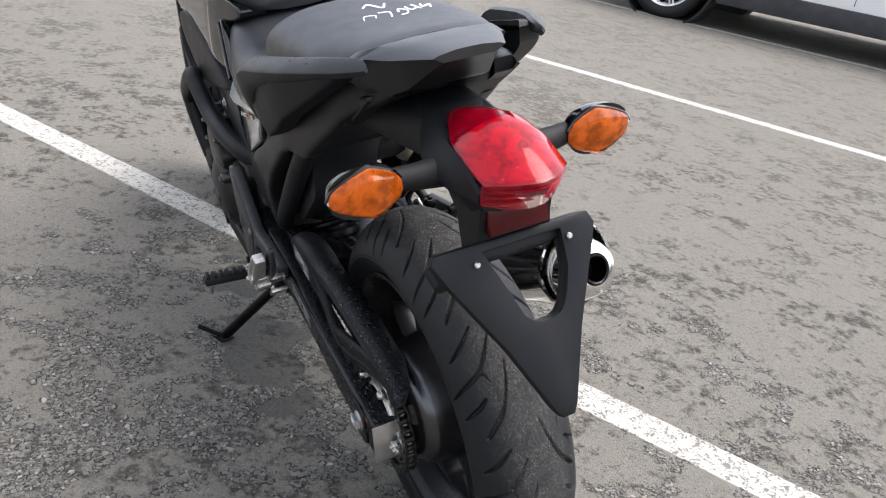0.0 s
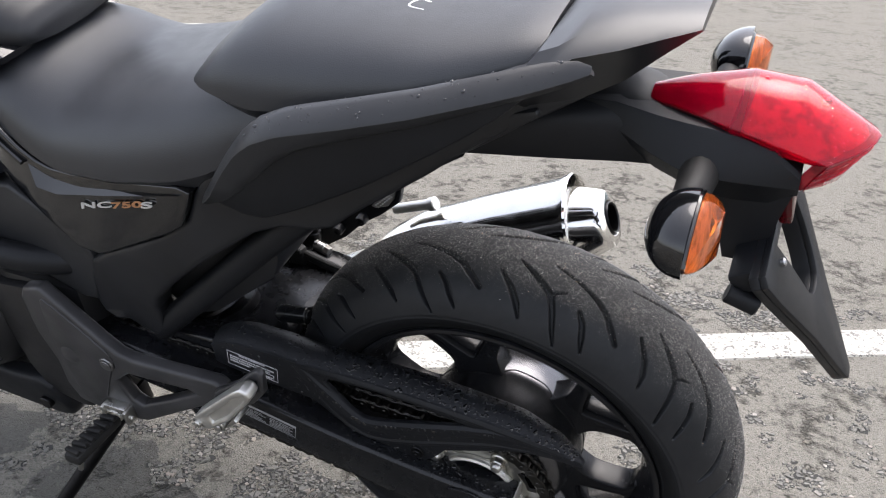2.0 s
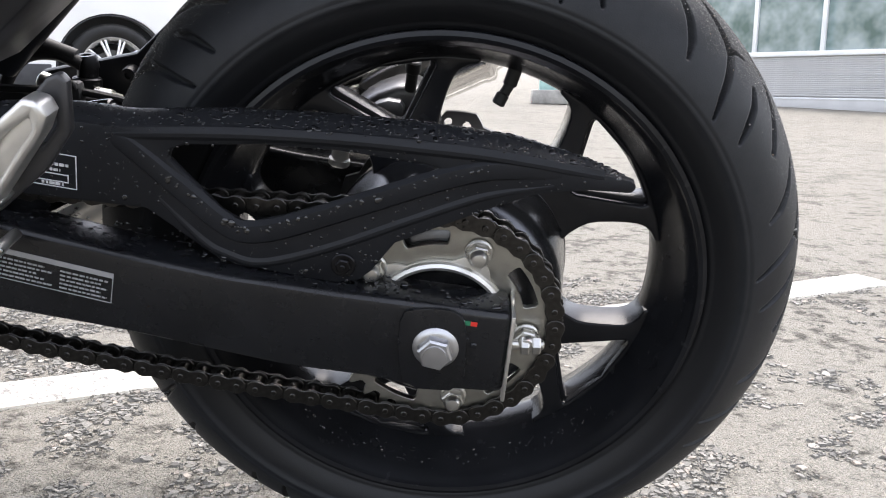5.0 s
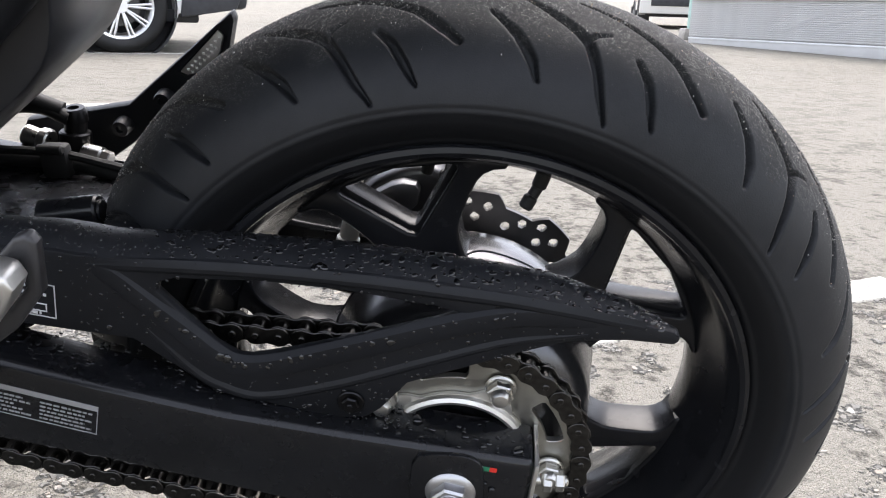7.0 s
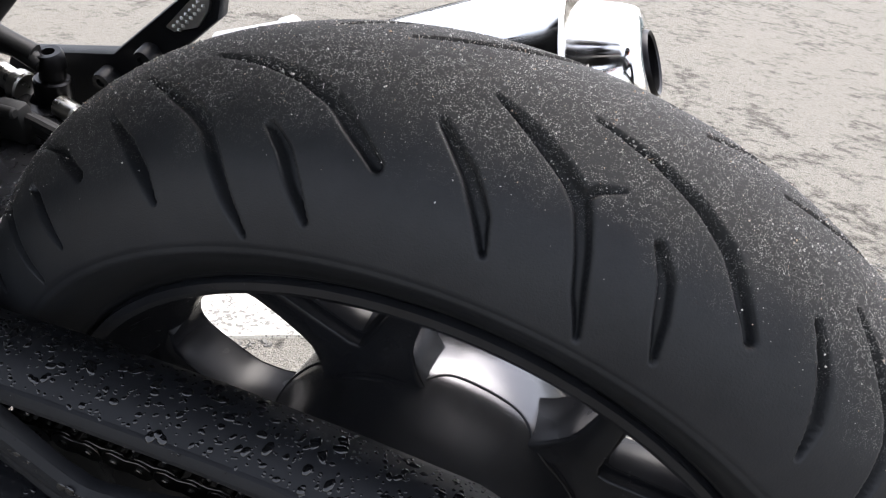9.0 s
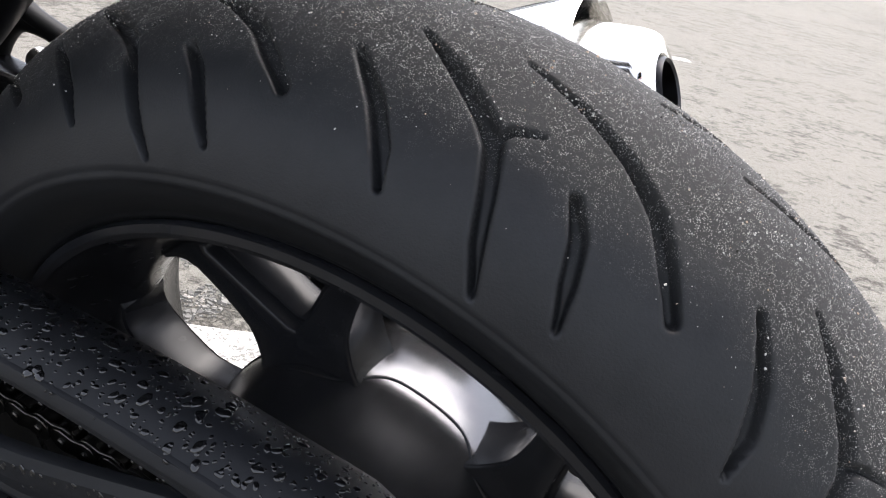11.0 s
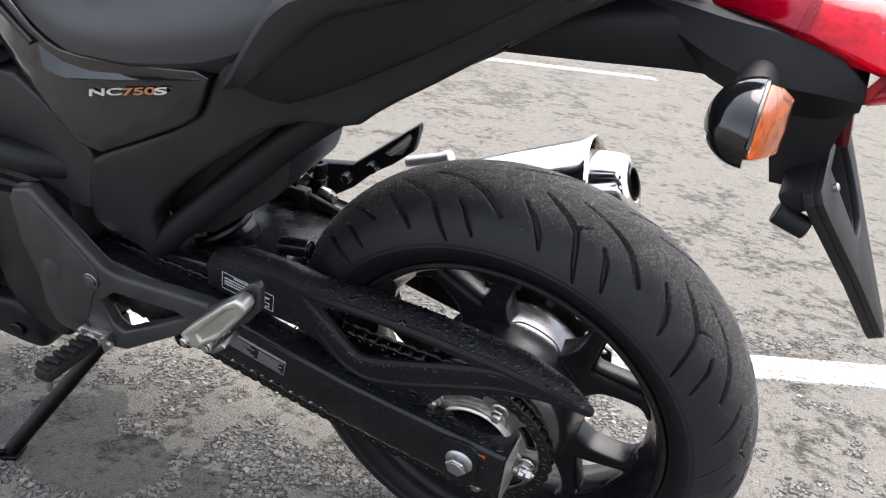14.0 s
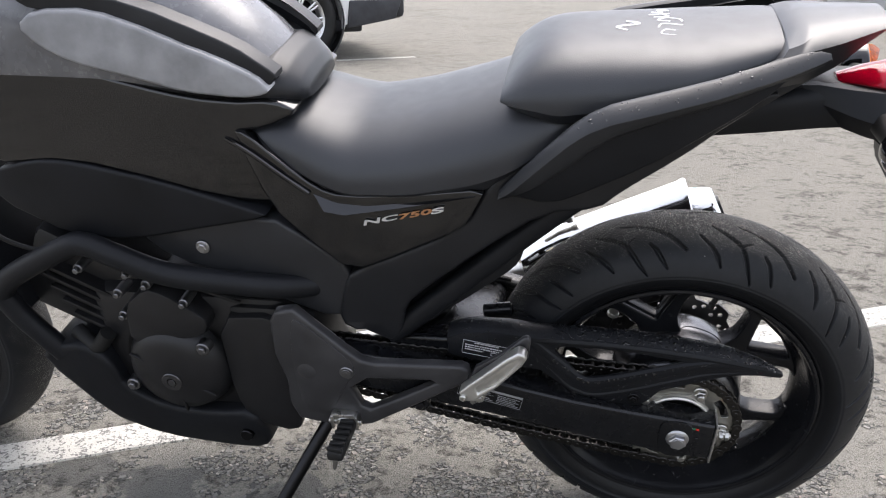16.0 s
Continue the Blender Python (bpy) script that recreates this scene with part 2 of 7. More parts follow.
def asphalt_material():
    m = Mat("chip_seal_asphalt", (0.2, 0.2, 0.19), 0.9, spec=0.12)
    obj = m.tc.outputs["Object"]
    warp = m.n.new("ShaderNodeVectorMath")
    warp.operation = "ADD"
    nz = m.n.new("ShaderNodeTexNoise")
    nz.inputs["Scale"].default_value = 60
    m.l.new(obj, nz.inputs["Vector"])
    sc = m.n.new("ShaderNodeVectorMath")
    sc.operation = "SCALE"
    sc.inputs["Scale"].default_value = 0.012
    m.l.new(nz.outputs["Color"], sc.inputs[0])
    m.l.new(obj, warp.inputs[0])
    m.l.new(sc.outputs[0], warp.inputs[1])
    wv = warp.outputs[0]
    chips = m.voronoi(78, "F1", wv)
    gaps = m.voronoi(78, "DISTANCE_TO_EDGE", wv)
    small = m.voronoi(210, "F1", wv)
    sgaps = m.voronoi(210, "DISTANCE_TO_EDGE", wv)
    # a pale fine skin that has worn away in patches down to dark gaps and stones
    bare = m.math("ADD", m.math("MULTIPLY", m.noise(8.0, 8, 0.66), 0.55), m.math("MULTIPLY", m.noise(34, 5, 0.6), 0.45))
    reach = m.math("ADD", bare, m.math("MULTIPLY", m.math("SUBTRACT", m.noise(0.9, 3), 0.5), 0.24))
    bare = m.ramp(reach, (0.500, 0.0), (0.585, 0.88))
    # away from the parking bays the skin is whole and smoother
    reachd = m.n.new("ShaderNodeVectorMath")
    reachd.operation = "DISTANCE"
    m.l.new(obj, reachd.inputs[0])
    reachd.inputs[1].default_value = (-0.3, -0.2, 0)
    whole = m.math("ADD", reachd.outputs["Value"], m.math("MULTIPLY", m.noise(0.7, 4), 2.0))
    whole = m.ramp(m.math("MULTIPLY", whole, 0.1), (0.26, 1.0), (0.60, 0.50))
    bare = m.math("MULTIPLY", bare, whole)
    sep = m.n.new("ShaderNodeSeparateColor")
    m.l.new(chips.outputs["Color"], sep.inputs[0])
    stone = m.ramp(sep.outputs[0], (0.0, (0.10, 0.097, 0.088)), (0.5, (0.205, 0.198, 0.18)), (0.90, (0.31, 0.298, 0.27)), (1.0, (0.48, 0.465, 0.43)))
    stone = m.mix(m.noise(320, 4), m.mix(0.5, stone, (0.05, 0.05, 0.048)), stone)
    crack = m.math("MULTIPLY", m.ramp(gaps.outputs["Distance"], (0.03, 0.0), (0.13, 1.0)), m.ramp(m.noise(120, 4), (0.36, 0.05), (0.54, 1.0)))
    stone = m.mix(m.ramp(m.noise(62, 5, 0.7), (0.44, 0.0), (0.60, 0.60)), stone, (0.055, 0.055, 0.051))
    stone = m.mix(crack, (0.044, 0.044, 0.041), stone)
    sep2 = m.n.new("ShaderNodeSeparateColor")
    m.l.new(small.outputs["Color"], sep2.inputs[0])
    fill = m.mix(m.noise(150, 6, 0.7), (0.222, 0.221, 0.207), (0.385, 0.381, 0.357))
    fill = m.mix(m.ramp(sep2.outputs[1], (0.80, 0.0), (0.95, 0.5)), fill, (0.42, 0.41, 0.37))
    fill = m.mix(m.math("MULTIPLY", m.ramp(m.noise(95, 7, 0.75), (0.395, 0.75), (0.425, 0.0)), whole), fill, (0.075, 0.074, 0.068))
    fill = m.mix(m.ramp(m.noise(1.1, 6), (0.3, 0.0), (0.75, 0.35)), fill, (0.31, 0.30, 0.272))
    base = m.mix(bare, fill, stone)
    base = m.mix(m.ramp(m.noise(0.35, 5), (0.35, 0.0), (0.7, 0.4)), base, m.mix(0.5, base, (0.33, 0.315, 0.285)))
    # damp spots beside the stand and under the chain
    damp = None
    for cx, cy, rad in DAMP:
        mp = m.n.new("ShaderNodeVectorMath")
        mp.operation = "DISTANCE"
        m.l.new(obj, mp.inputs[0])
        mp.inputs[1].default_value = (cx, cy, 0)
        d = m.math("ADD", mp.outputs["Value"], m.math("MULTIPLY", m.math("SUBTRACT", m.noise(11, 8, 0.6), 0.5), 0.26))
        s = m.ramp(d, (rad - 0.004, 1.0), (rad + 0.004, 0.0))
        damp = s if damp is None else m.math("MAXIMUM", damp, s)
    base = m.mix(damp, base, m.mix(1.0, base, (0.52, 0.53, 0.54), "MULTIPLY"))
    base = m.mix(1.0, base, (0.722, 0.696, 0.652), "MULTIPLY")
    base = m.mix(m.ramp(m.noise(420, 3, 0.7), (0.36, 0.62), (0.52, 0.0)), base, m.mix(1.0, base, (0.35, 0.35, 0.34), "MULTIPLY"))
    m.set("Base Color", base)
    m.set("Roughness", m.mix(damp, 0.88, 0.5))
    relief = m.math("MULTIPLY", m.ramp(gaps.outputs["Distance"], (0.0, 0.0), (0.25, 1.0)), bare)
    fine = m.math("ADD", 0.55, m.math("MULTIPLY", m.ramp(sgaps.outputs["Distance"], (0.0, 0.0), (0.2, 1.0)), 0.35))
    relief = m.math("ADD", relief, m.math("MULTIPLY", m.math("SUBTRACT", 1.0, bare), fine))
    m.bump(relief, 0.7, 0.006)
    m.bump(m.noise(420, 4), 0.8, 0.0028)
    return m.m


ASPHALT = asphalt_material()


def line_material():
    m = Mat("worn_white_road_paint", (0.7, 0.7, 0.66), 0.75)
    wear = m.math("ADD", m.math("MULTIPLY", m.noise(160, 4), 0.6), m.math("MULTIPLY", m.noise(45, 5), 0.4))
    wear = m.ramp(wear, (0.435, 1.0), (0.475, 0.0))
    paint = m.mix(m.noise(18, 5), (0.36, 0.348, 0.308), (0.54, 0.523, 0.470))
    m.set("Base Color", m.mix(wear, paint, (0.16, 0.155, 0.14)))
    m.bump(m.math("ADD", m.math("SUBTRACT", 1.0, wear), m.noise(300, 4)), 0.6, 0.003)
    return m.m


LINE = line_material()


# ---------------------------------------------------------------- mesh tools
def finish(name, bm, material, parent=None, label="", sharp=38.0):
    bmesh.ops.remove_doubles(bm, verts=bm.verts, dist=1e-6)
    bmesh.ops.recalc_face_normals(bm, faces=bm.faces)
    me = bpy.data.meshes.new(name)
    bm.to_mesh(me)
    bm.free()
    me.materials.append(material)
    me.polygons.foreach_set("use_smooth", [True] * len(me.polygons))
    me.set_sharp_from_angle(angle=radians(sharp))
    ob = new(name, me)
    if parent:
        ob.parent = parent
    if label:
        ob["label"] = label
    return ob


def part(name, bm, material, parent, label="", sharp=38.0):
    """Links a bmesh as one mesh object under a thing or a part."""
    return finish(name, bm, material, parent, label, sharp)


def chaikin(pts, times=1, closed=True):
    for _ in range(times):
        out = []
        n = len(pts)
        for i in range(n if closed else n - 1):
            a, b = Vector(pts[i]), Vector(pts[(i + 1) % n])
            out += [a * 0.78 + b * 0.22, a * 0.22 + b * 0.78]
        if not closed:
            out = [Vector(pts[0]), *out, Vector(pts[-1])]
        pts = [tuple(p) for p in out]
    return pts


def area2(pts):
    return 0.5 * sum(a[0] * b[1] - b[0] * a[1] for a, b in zip(pts, pts[1:] + pts[:1]))


def outward(pts):
    """Unit normals at the corners of a counter-clockwise outline."""
    out, n = [], len(pts)
    for i in range(n):
        a, b, c = Vector(pts[i - 1]), Vector(pts[i]), Vector(pts[(i + 1) % n])
        u, v = (b - a).normalized(), (c - b).normalized()
        q = Vector((u.y + v.y, -u.x - v.x))
        q = q.normalized() if q.length > 1e-6 else Vector((u.y, -u.x))
        out.append(q / max(0.5, q.dot(Vector((u.y, -u.x)))))
    return out


def panel(outline, y, depth=0.02, r=0.006, step=0.035, smooth=1, side=-1):
    """A curved sheet cover in the xz plane, rounded at the rim. y: number or function of x and z."""
    pts = [tuple(p) for p in outline]
    if area2(pts) < 0:
        pts.reverse()
    pts = chaikin(pts, smooth)
    nrm = outward(pts)
    ymap = y if callable(y) else (lambda x, z: y)
    bm = bmesh.new()
    verts = [bm.verts.new((p[0] - q.x * r, 0, p[1] - q.y * r)) for p, q in zip(pts, nrm)]
    bm.faces.new(verts)
    for ax, k in ((0, "x"), (2, "z")):
        lo, hi = min(v.co[ax] for v in bm.verts), max(v.co[ax] for v in bm.verts)
        for i in range(1, int((hi - lo) / step) + 1):
            co = [0, 0, 0]
            co[ax] = lo + i * step
            no = [0, 0, 0]
            no[ax] = 1
            bmesh.ops.bisect_plane(bm, geom=[*bm.verts, *bm.edges, *bm.faces], plane_co=co, plane_no=no)
    drop = {v: 0.0 for v in bm.verts}
    rim = [e for e in bm.edges if e.is_boundary]
    nxt = {}
    for e in rim:
        f = e.link_faces[0]
        for lp in f.loops:
            if lp.edge == e:
                nxt[lp.vert] = lp.link_loop_next.vert
    start = next(iter(nxt))
    order, v = [start], nxt[start]
    while v != start and len(order) < len(nxt) + 1:
        order.append(v)
        v = nxt[v]
    flat = [(v.co.x, v.co.z) for v in order]
    if area2(flat) < 0:
        order.reverse()
        flat.reverse()
    nn = outward(flat)
    prev = order
    for grow, back in ((0.55, 0.12), (0.88, 0.45), (1.0, 1.0), (1.0, depth / r)):
        ring = []
        for (a, b), q in zip(flat, nn):
            w = bm.verts.new((a + q.x * r * grow, 0, b + q.y * r * grow))
            drop[w] = r * back
            ring.append(w)
        for i in range(len(ring)):
            j = (i + 1) % len(ring)
            bm.faces.new((prev[i], prev[j], ring[j], ring[i]))
        prev = ring
    for v in bm.verts:
        v.co.y = side * (-ymap(v.co.x, v.co.z) - drop[v]) if side > 0 else ymap(v.co.x, v.co.z) + drop[v]
    return bm


def slab(outline, y0, y1, holes=(), bevel=0.003, smooth=0, seg=2):
    """A plate in the xz plane between two depths, with holes, its edges rounded."""
    bm = bmesh.new()
    edges = []
    for loop in (outline, *holes):
        loop = chaikin([tuple(p) for p in loop], smooth)
        vs = [bm.verts.new((p[0], y0, p[1])) for p in loop]
        edges += [bm.edges.new((vs[i], vs[(i + 1) % len(vs)])) for i in range(len(vs))]
    bmesh.ops.triangle_fill(bm, edges=edges, use_beauty=True, use_dissolve=False)
    if not holes:
        bmesh.ops.dissolve_limit(bm, angle_limit=0.001, verts=bm.verts, edges=[e for e in bm.edges if not e.is_boundary])
    ex = bmesh.ops.extrude_face_region(bm, geom=list(bm.faces))
    bmesh.ops.translate(bm, verts=[g for g in ex["geom"] if isinstance(g, bmesh.types.BMVert)], vec=(0, y1 - y0, 0))
    bmesh.ops.recalc_face_normals(bm, faces=bm.faces)
    if bevel:
        sharp = [e for e in bm.edges if len(e.link_faces) == 2 and e.calc_face_angle(0) > radians(55)]
        bmesh.ops.bevel(bm, geom=sharp, offset=bevel, segments=seg, profile=0.5, affect="EDGES", clamp_overlap=True)
    return bm


def box(cx, cy, cz, sx, sy, sz, bevel=0.004, turn=None, seg=2):
    bm = bmesh.new()
    bmesh.ops.create_cube(bm, size=1.0)
    bmesh.ops.scale(bm, vec=(sx, sy, sz), verts=bm.verts)
    if bevel:
        bmesh.ops.bevel(bm, geom=list(bm.edges), offset=min(bevel, min(sx, sy, sz) * 0.45), segments=seg, profile=0.5, affect="EDGES")
    m = Matrix.Translation((cx, cy, cz))
    if turn:
        m = m @ Euler([radians(a) for a in turn]).to_matrix().to_4x4()
    bmesh.ops.transform(bm, matrix=m, verts=bm.verts)
    return bm


def join(*bms):
    out = bms[0]
    for b in bms[1:]:
        me = bpy.data.meshes.new("tmp")
        b.to_mesh(me)
        b.free()
        out.from_mesh(me)
        bpy.data.meshes.remove(me)
    return out


def lathe(profile, seg=48, centre=(0, 0, 0), along=(0, 1, 0), close=False):
    """Turns (radius, distance along the axis) about an axis through centre."""
    bm = bmesh.new()
    ax = Vector(along).normalized()
    u = ax.orthogonal().normalized()
    v = ax.cross(u)
    rings = []
    for r, d in profile:
        if r < 1e-6:
            rings.append([bm.verts.new(Vector(centre) + ax * d)])
        else:
            rings.append([bm.verts.new(Vector(centre) + ax * d + (u * math.cos(t) + v * math.sin(t)) * r) for t in (2 * math.pi * i / seg for i in range(seg))])
    if close:
        rings.append(rings[0])
    for a, b in zip(rings, rings[1:]):
        for i in range(seg):
            j = (i + 1) % seg
            if len(a) == 1 and len(b) == 1:
                continue
            if len(a) == 1:
                bm.faces.new((a[0], b[j], b[i]))
            elif len(b) == 1:
                bm.faces.new((a[i], a[j], b[0]))
            else:
                bm.faces.new((a[i], a[j], b[j], b[i]))
    return bm


def rod(p, q, r, seg=16, bevel=0.0015, r2=None):
    p, q = Vector(p), Vector(q)
    d = (q - p).length
    r2 = r if r2 is None else r2
    b = min(bevel, r * 0.4, d * 0.3)
    return lathe([(0, 0), (r - b, 0), (r, b), (r2, d - b), (r2 - b, d), (0, d)], seg, p, q - p)


def hexnut(p, q, r, bevel=0.001):
    return rod(p, q, r, 6, bevel)


def spline(pts, n=8):
    """Points of a smooth line through the given ones."""
    p = [Vector(a) for a in pts]
    p = [p[0] * 2 - p[1], *p, p[-1] * 2 - p[-2]]
    out = []
    for i in range(1, len(p) - 2):
        for k in range(n):
            t = k / n
            a, b, c, d = p[i - 1], p[i], p[i + 1], p[i + 2]
            out.append(0.5 * ((2 * b) + (c - a) * t + (2 * a - 5 * b + 4 * c - d) * t * t + (3 * b - a - 3 * c + d) * t ** 3))
    return out + [p[-2]]


def tube(pts, r, seg=12, n=8, cap=True, flat=1.0):
    line = spline(pts, n) if n else [Vector(a) for a in pts]
    bm = bmesh.new()
    rings, up = [], None
    for i, p in enumerate(line):
        d = (line[min(i + 1, len(line) - 1)] - line[max(i - 1, 0)]).normalized()
        up = d.orthogonal().normalized() if up is None else (up - d * up.dot(d)).normalized()
        s = d.cross(up)
        rad = r(i / (len(line) - 1)) if callable(r) else r
        rings.append([bm.verts.new(p + (up * math.cos(t) + s * math.sin(t) * flat) * rad) for t in (2 * math.pi * k / seg for k in range(seg))])
    for a, b in zip(rings, rings[1:]):
        for i in range(seg):
            bm.faces.new((a[i], a[(i + 1) % seg], b[(i + 1) % seg], b[i]))
    if cap:
        bm.faces.new(rings[0][::-1])
        bm.faces.new(rings[-1])
    return bm


def loft(rings, caps=True, closed=True):
    bm = bmesh.new()
    vs = [[bm.verts.new(p) for p in ring] for ring in rings]
    n = len(vs[0])
    for a, b in zip(vs, vs[1:]):
        for i in range(n if closed else n - 1):
            bm.faces.new((a[i], a[(i + 1) % n], b[(i + 1) % n], b[i]))
    if caps:
        bm.faces.new(vs[0][::-1])
        bm.faces.new(vs[-1])
    return bm


def pad(stations, n=28, power=2.6):
    """A cushion along x. stations: x, bottom z at the side, top z, half width, bottom sag."""
    xs = [s[0] for s in stations]
    rings = []
    cols = list(zip(*stations))
    steps = 26
    for k in range(steps + 1):
        x = xs[0] + (xs[-1] - xs[0]) * k / steps
        zb, zt, w = (float(np.interp(x, xs, c)) for c in cols[1:4])
        ring = []
        for i in range(n + 1):
            a = math.pi * i / n
            c, s = math.cos(a), math.sin(a)
            ring.append((x, -w * math.copysign(abs(c) ** (2 / power), c), zb + (zt - zb) * abs(s) ** (2 / power)))
        ring.append((x, w * 0.5, zb - 0.004))
        ring.append((x, -w * 0.5, zb - 0.004))
        rings.append(ring)
    bm = loft(rings)
    for _ in range(2):
        bmesh.ops.smooth_vert(bm, verts=bm.verts, factor=0.35, use_axis_x=True, use_axis_y=True, use_axis_z=True)
    return bm


def mirrored(bm):
    out = bm.copy()
    for v in out.verts:
        v.co.y = -v.co.y
    bmesh.ops.reverse_faces(out, faces=out.faces)
    return out


# ---------------------------------------------------------------- ground
SLOPE_X, SLOPE_Y = -0.014, 0.020  # the car park falls gently for drainage


def ground_z(x, y):
    return SLOPE_X * x + SLOPE_Y * y


def sheet(name, x0, x1, y0, y1, material):
    bm = bmesh.new()
    bm.faces.new([bm.verts.new((x, y, ground_z(x, y))) for x, y in ((x0, y0), (x1, y0), (x1, y1), (x0, y1))])
    return finish(name, bm, material)


ground = tagged(sheet("ground", -900, 900, -900, 900, ASPHALT), "worn grey chip-seal asphalt of a car park with damp spots", "ground", kind="structure")

LINE_TURN = 0.510


def road_line(y_at_zero, end_x, width, length):
    """A painted bay line: runs from its end away along the bays."""
    d = Vector((math.cos(LINE_TURN), math.sin(LINE_TURN), 0))
    s = Vector((-d.y, d.x, 0))
    e = Vector((end_x, y_at_zero + end_x * math.tan(LINE_TURN), 0.0))
    bm = bmesh.new()
    n = 60
    rows = []
    for i in range(n + 1):
        p = e - d * length * i / n
        j = (noise.noise(p * 3.0) * 0.006, noise.noise(p * 3.0 + Vector((9, 0, 0))) * 0.006)
        rows.append([bm.verts.new(p + s * (w + jj) + Vector((0, 0, zz + ground_z(p.x + s.x * w, p.y + s.y * w)))) for w, jj, zz in ((-width / 2, j[0], 0.0), (-width / 2 + 0.002, j[0], 0.004), (width / 2 - 0.002, j[1], 0.004), (width / 2, j[1], 0.0))])
    for a, b in zip(rows, rows[1:]):
        for k in range(3):
            bm.faces.new((a[k], a[k + 1], b[k + 1], b[k]))
    ob = finish("bay_line", bm, LINE)
    return tagged(ob, "worn white painted parking bay line on asphalt", "road line", "parking bay lines", "structure")


road_line(0.634, 0.967, 0.107, 9.0)
road_line(4.453, -0.594, 0.095, 9.0)
road_line(8.268, -2.15, 0.085, 9.0)


# ---------------------------------------------------------------- motorcycle
# Bike space: x to the rear, y to the bike's right, z up; rear axle over x = 0.
LEAN_DEG = 15.36
AXLE = 0.314
motorcycle = tagged(new("motorcycle"), "black naked motorcycle leaning on its side stand, wet with drops", "motorcycle")
motorcycle.matrix_world = pose(-0.0004, 0.0052, -0.0015, LEAN_DEG)
TO_BIKE = motorcycle.matrix_world.inverted()
ROOT = motorcycle


def wheel_tyre(name, parent, R=0.314, crown=0.085, shoulder=70.0, bead_r=0.224, bead_y=0.062, pitches=11, fine=True):
    """A tyre with cut grooves: the tread is a fine net whose points sink where a groove runs."""
    na = 1540 if fine else 220
    lat = [math.radians(a) for a in np.linspace(-shoulder, shoulder, 176 if fine else 40)]
    th = np.linspace(0, 2 * math.pi, na, endpoint=False)
    TH, PH = np.meshgrid(np.degrees(th), np.degrees(lat), indexing="ij")
    depth = np.zeros_like(TH)
    if fine:
        grooves = (
            ((84, -12), (79.7, -21.3), (76.5, -29), (75, -34), (73.5, -45), (72.2, -56), (70.5, -67)),
            ((75.3, -33), (74.4, -28.6), (72.4, -25.4)),
            ((76.4, -7.2), (70.9, -12.5), (66.9, -18), (63.3, -25.5), (61, -33.4), (58.4, -42)),
            ((68.4, -34.4), (66.6, -42), (65.3, -51.7), (64, -61.2)),
            ((87.1, -25.3), (83.7, -37.8), (81.8, -47.6), (80.7, -56.6)),
        )
        widths = ((0.8, 3.4, 3.6, 3.6, 3.4, 3.0, 1.4), (2.4, 1.5, 0.5), (0.7, 2.0, 2.9, 3.4, 3.6, 2.8), (2.2, 3.4, 3.4, 1.5), (1.8, 3.4, 3.6, 1.6))
        pitch = 360 / pitches
        mm_th = 2 * math.pi * R / 360 * 1000
        mm_ph = crown * math.pi / 180 * 1000
        for sgn, off in ((-1, 0.0), (1, -pitch / 2)):
            P = PH if sgn < 0 else -PH
            for g, wd in zip(grooves, widths):
                c0 = sum(a for a, _ in g) / len(g)
                rel = (TH - off - c0 + pitch / 2) % pitch - pitch / 2 + c0
                best = np.full(TH.shape, 9.0)
                for (a, b), (c, d), w0, w1 in zip(g, g[1:], wd, wd[1:]):
                    ux, uy = (c - a) * mm_th, (d - b) * mm_ph
                    px, py = (rel - a) * mm_th, (P - b) * mm_ph
                    t = np.clip((px * ux + py * uy) / (ux * ux + uy * uy), 0, 1)
                    dist = np.hypot(px - t * ux, py - t * uy) - (w0 + (w1 - w0) * t)
                    best = np.minimum(best, dist)
                s = np.clip((0.5 - best) / 1.6, 0, 1)
                depth = np.maximum(depth, s * s * (3 - 2 * s) * 0.0068)
    ring_r = (R - crown) + (crown - depth) * np.cos(np.radians(PH))
    ring_y = (crown - depth) * np.sin(np.radians(PH))
    # sidewalls and inside
    s0 = math.radians(shoulder)
    r_s, y_s = (R - crown) + crown * math.cos(s0), crown * math.sin(s0)
    wall = [(r_s + (bead_r - r_s) * t, y_s + (bead_y - y_s) * t + 0.004 * math.sin(math.pi * t) + (0.0008 if 0.1 < t < 0.22 else 0) + (0.0006 if t > 0.86 else 0)) for t in (0.05, 0.1, 0.12, 0.2, 0.22, 0.35, 0.5, 0.65, 0.8, 0.86, 0.88, 0.97, 1.0)]
    wall += [(bead_r - 0.012, bead_y - 0.006), (bead_r - 0.012, bead_y * 0.5)]
    lr = np.array([w[0] for w in wall])
    ly = np.array([w[1] for w in wall])
    rr = np.concatenate([np.tile(lr[::-1], (na, 1)), ring_r, np.tile(lr, (na, 1))], 1)
    yy = np.concatenate([np.tile(-ly[::-1], (na, 1)), ring_y, np.tile(ly, (na, 1))], 1)
    nc = rr.shape[1]
    co = np.stack([rr * np.cos(th)[:, None], yy, rr * np.sin(th)[:, None]], -1).reshape(-1, 3).astype(np.float32)
    i = np.arange(na)[:, None]
    j = np.arange(nc - 1)[None]
    k = (i + 1) % na
    quads = np.stack([i * nc + j, k * nc + j, k * nc + j + 1, i * nc + j + 1], -1).reshape(-1, 4)
    me = bpy.data.meshes.new(name)
    me.from_pydata(co.tolist(), [], quads.tolist())
    me.materials.append(TYRE)
    me.polygons.foreach_set("use_smooth", [True] * len(me.polygons))
    ob = new(name, me)
    ob.parent = parent
    return ob


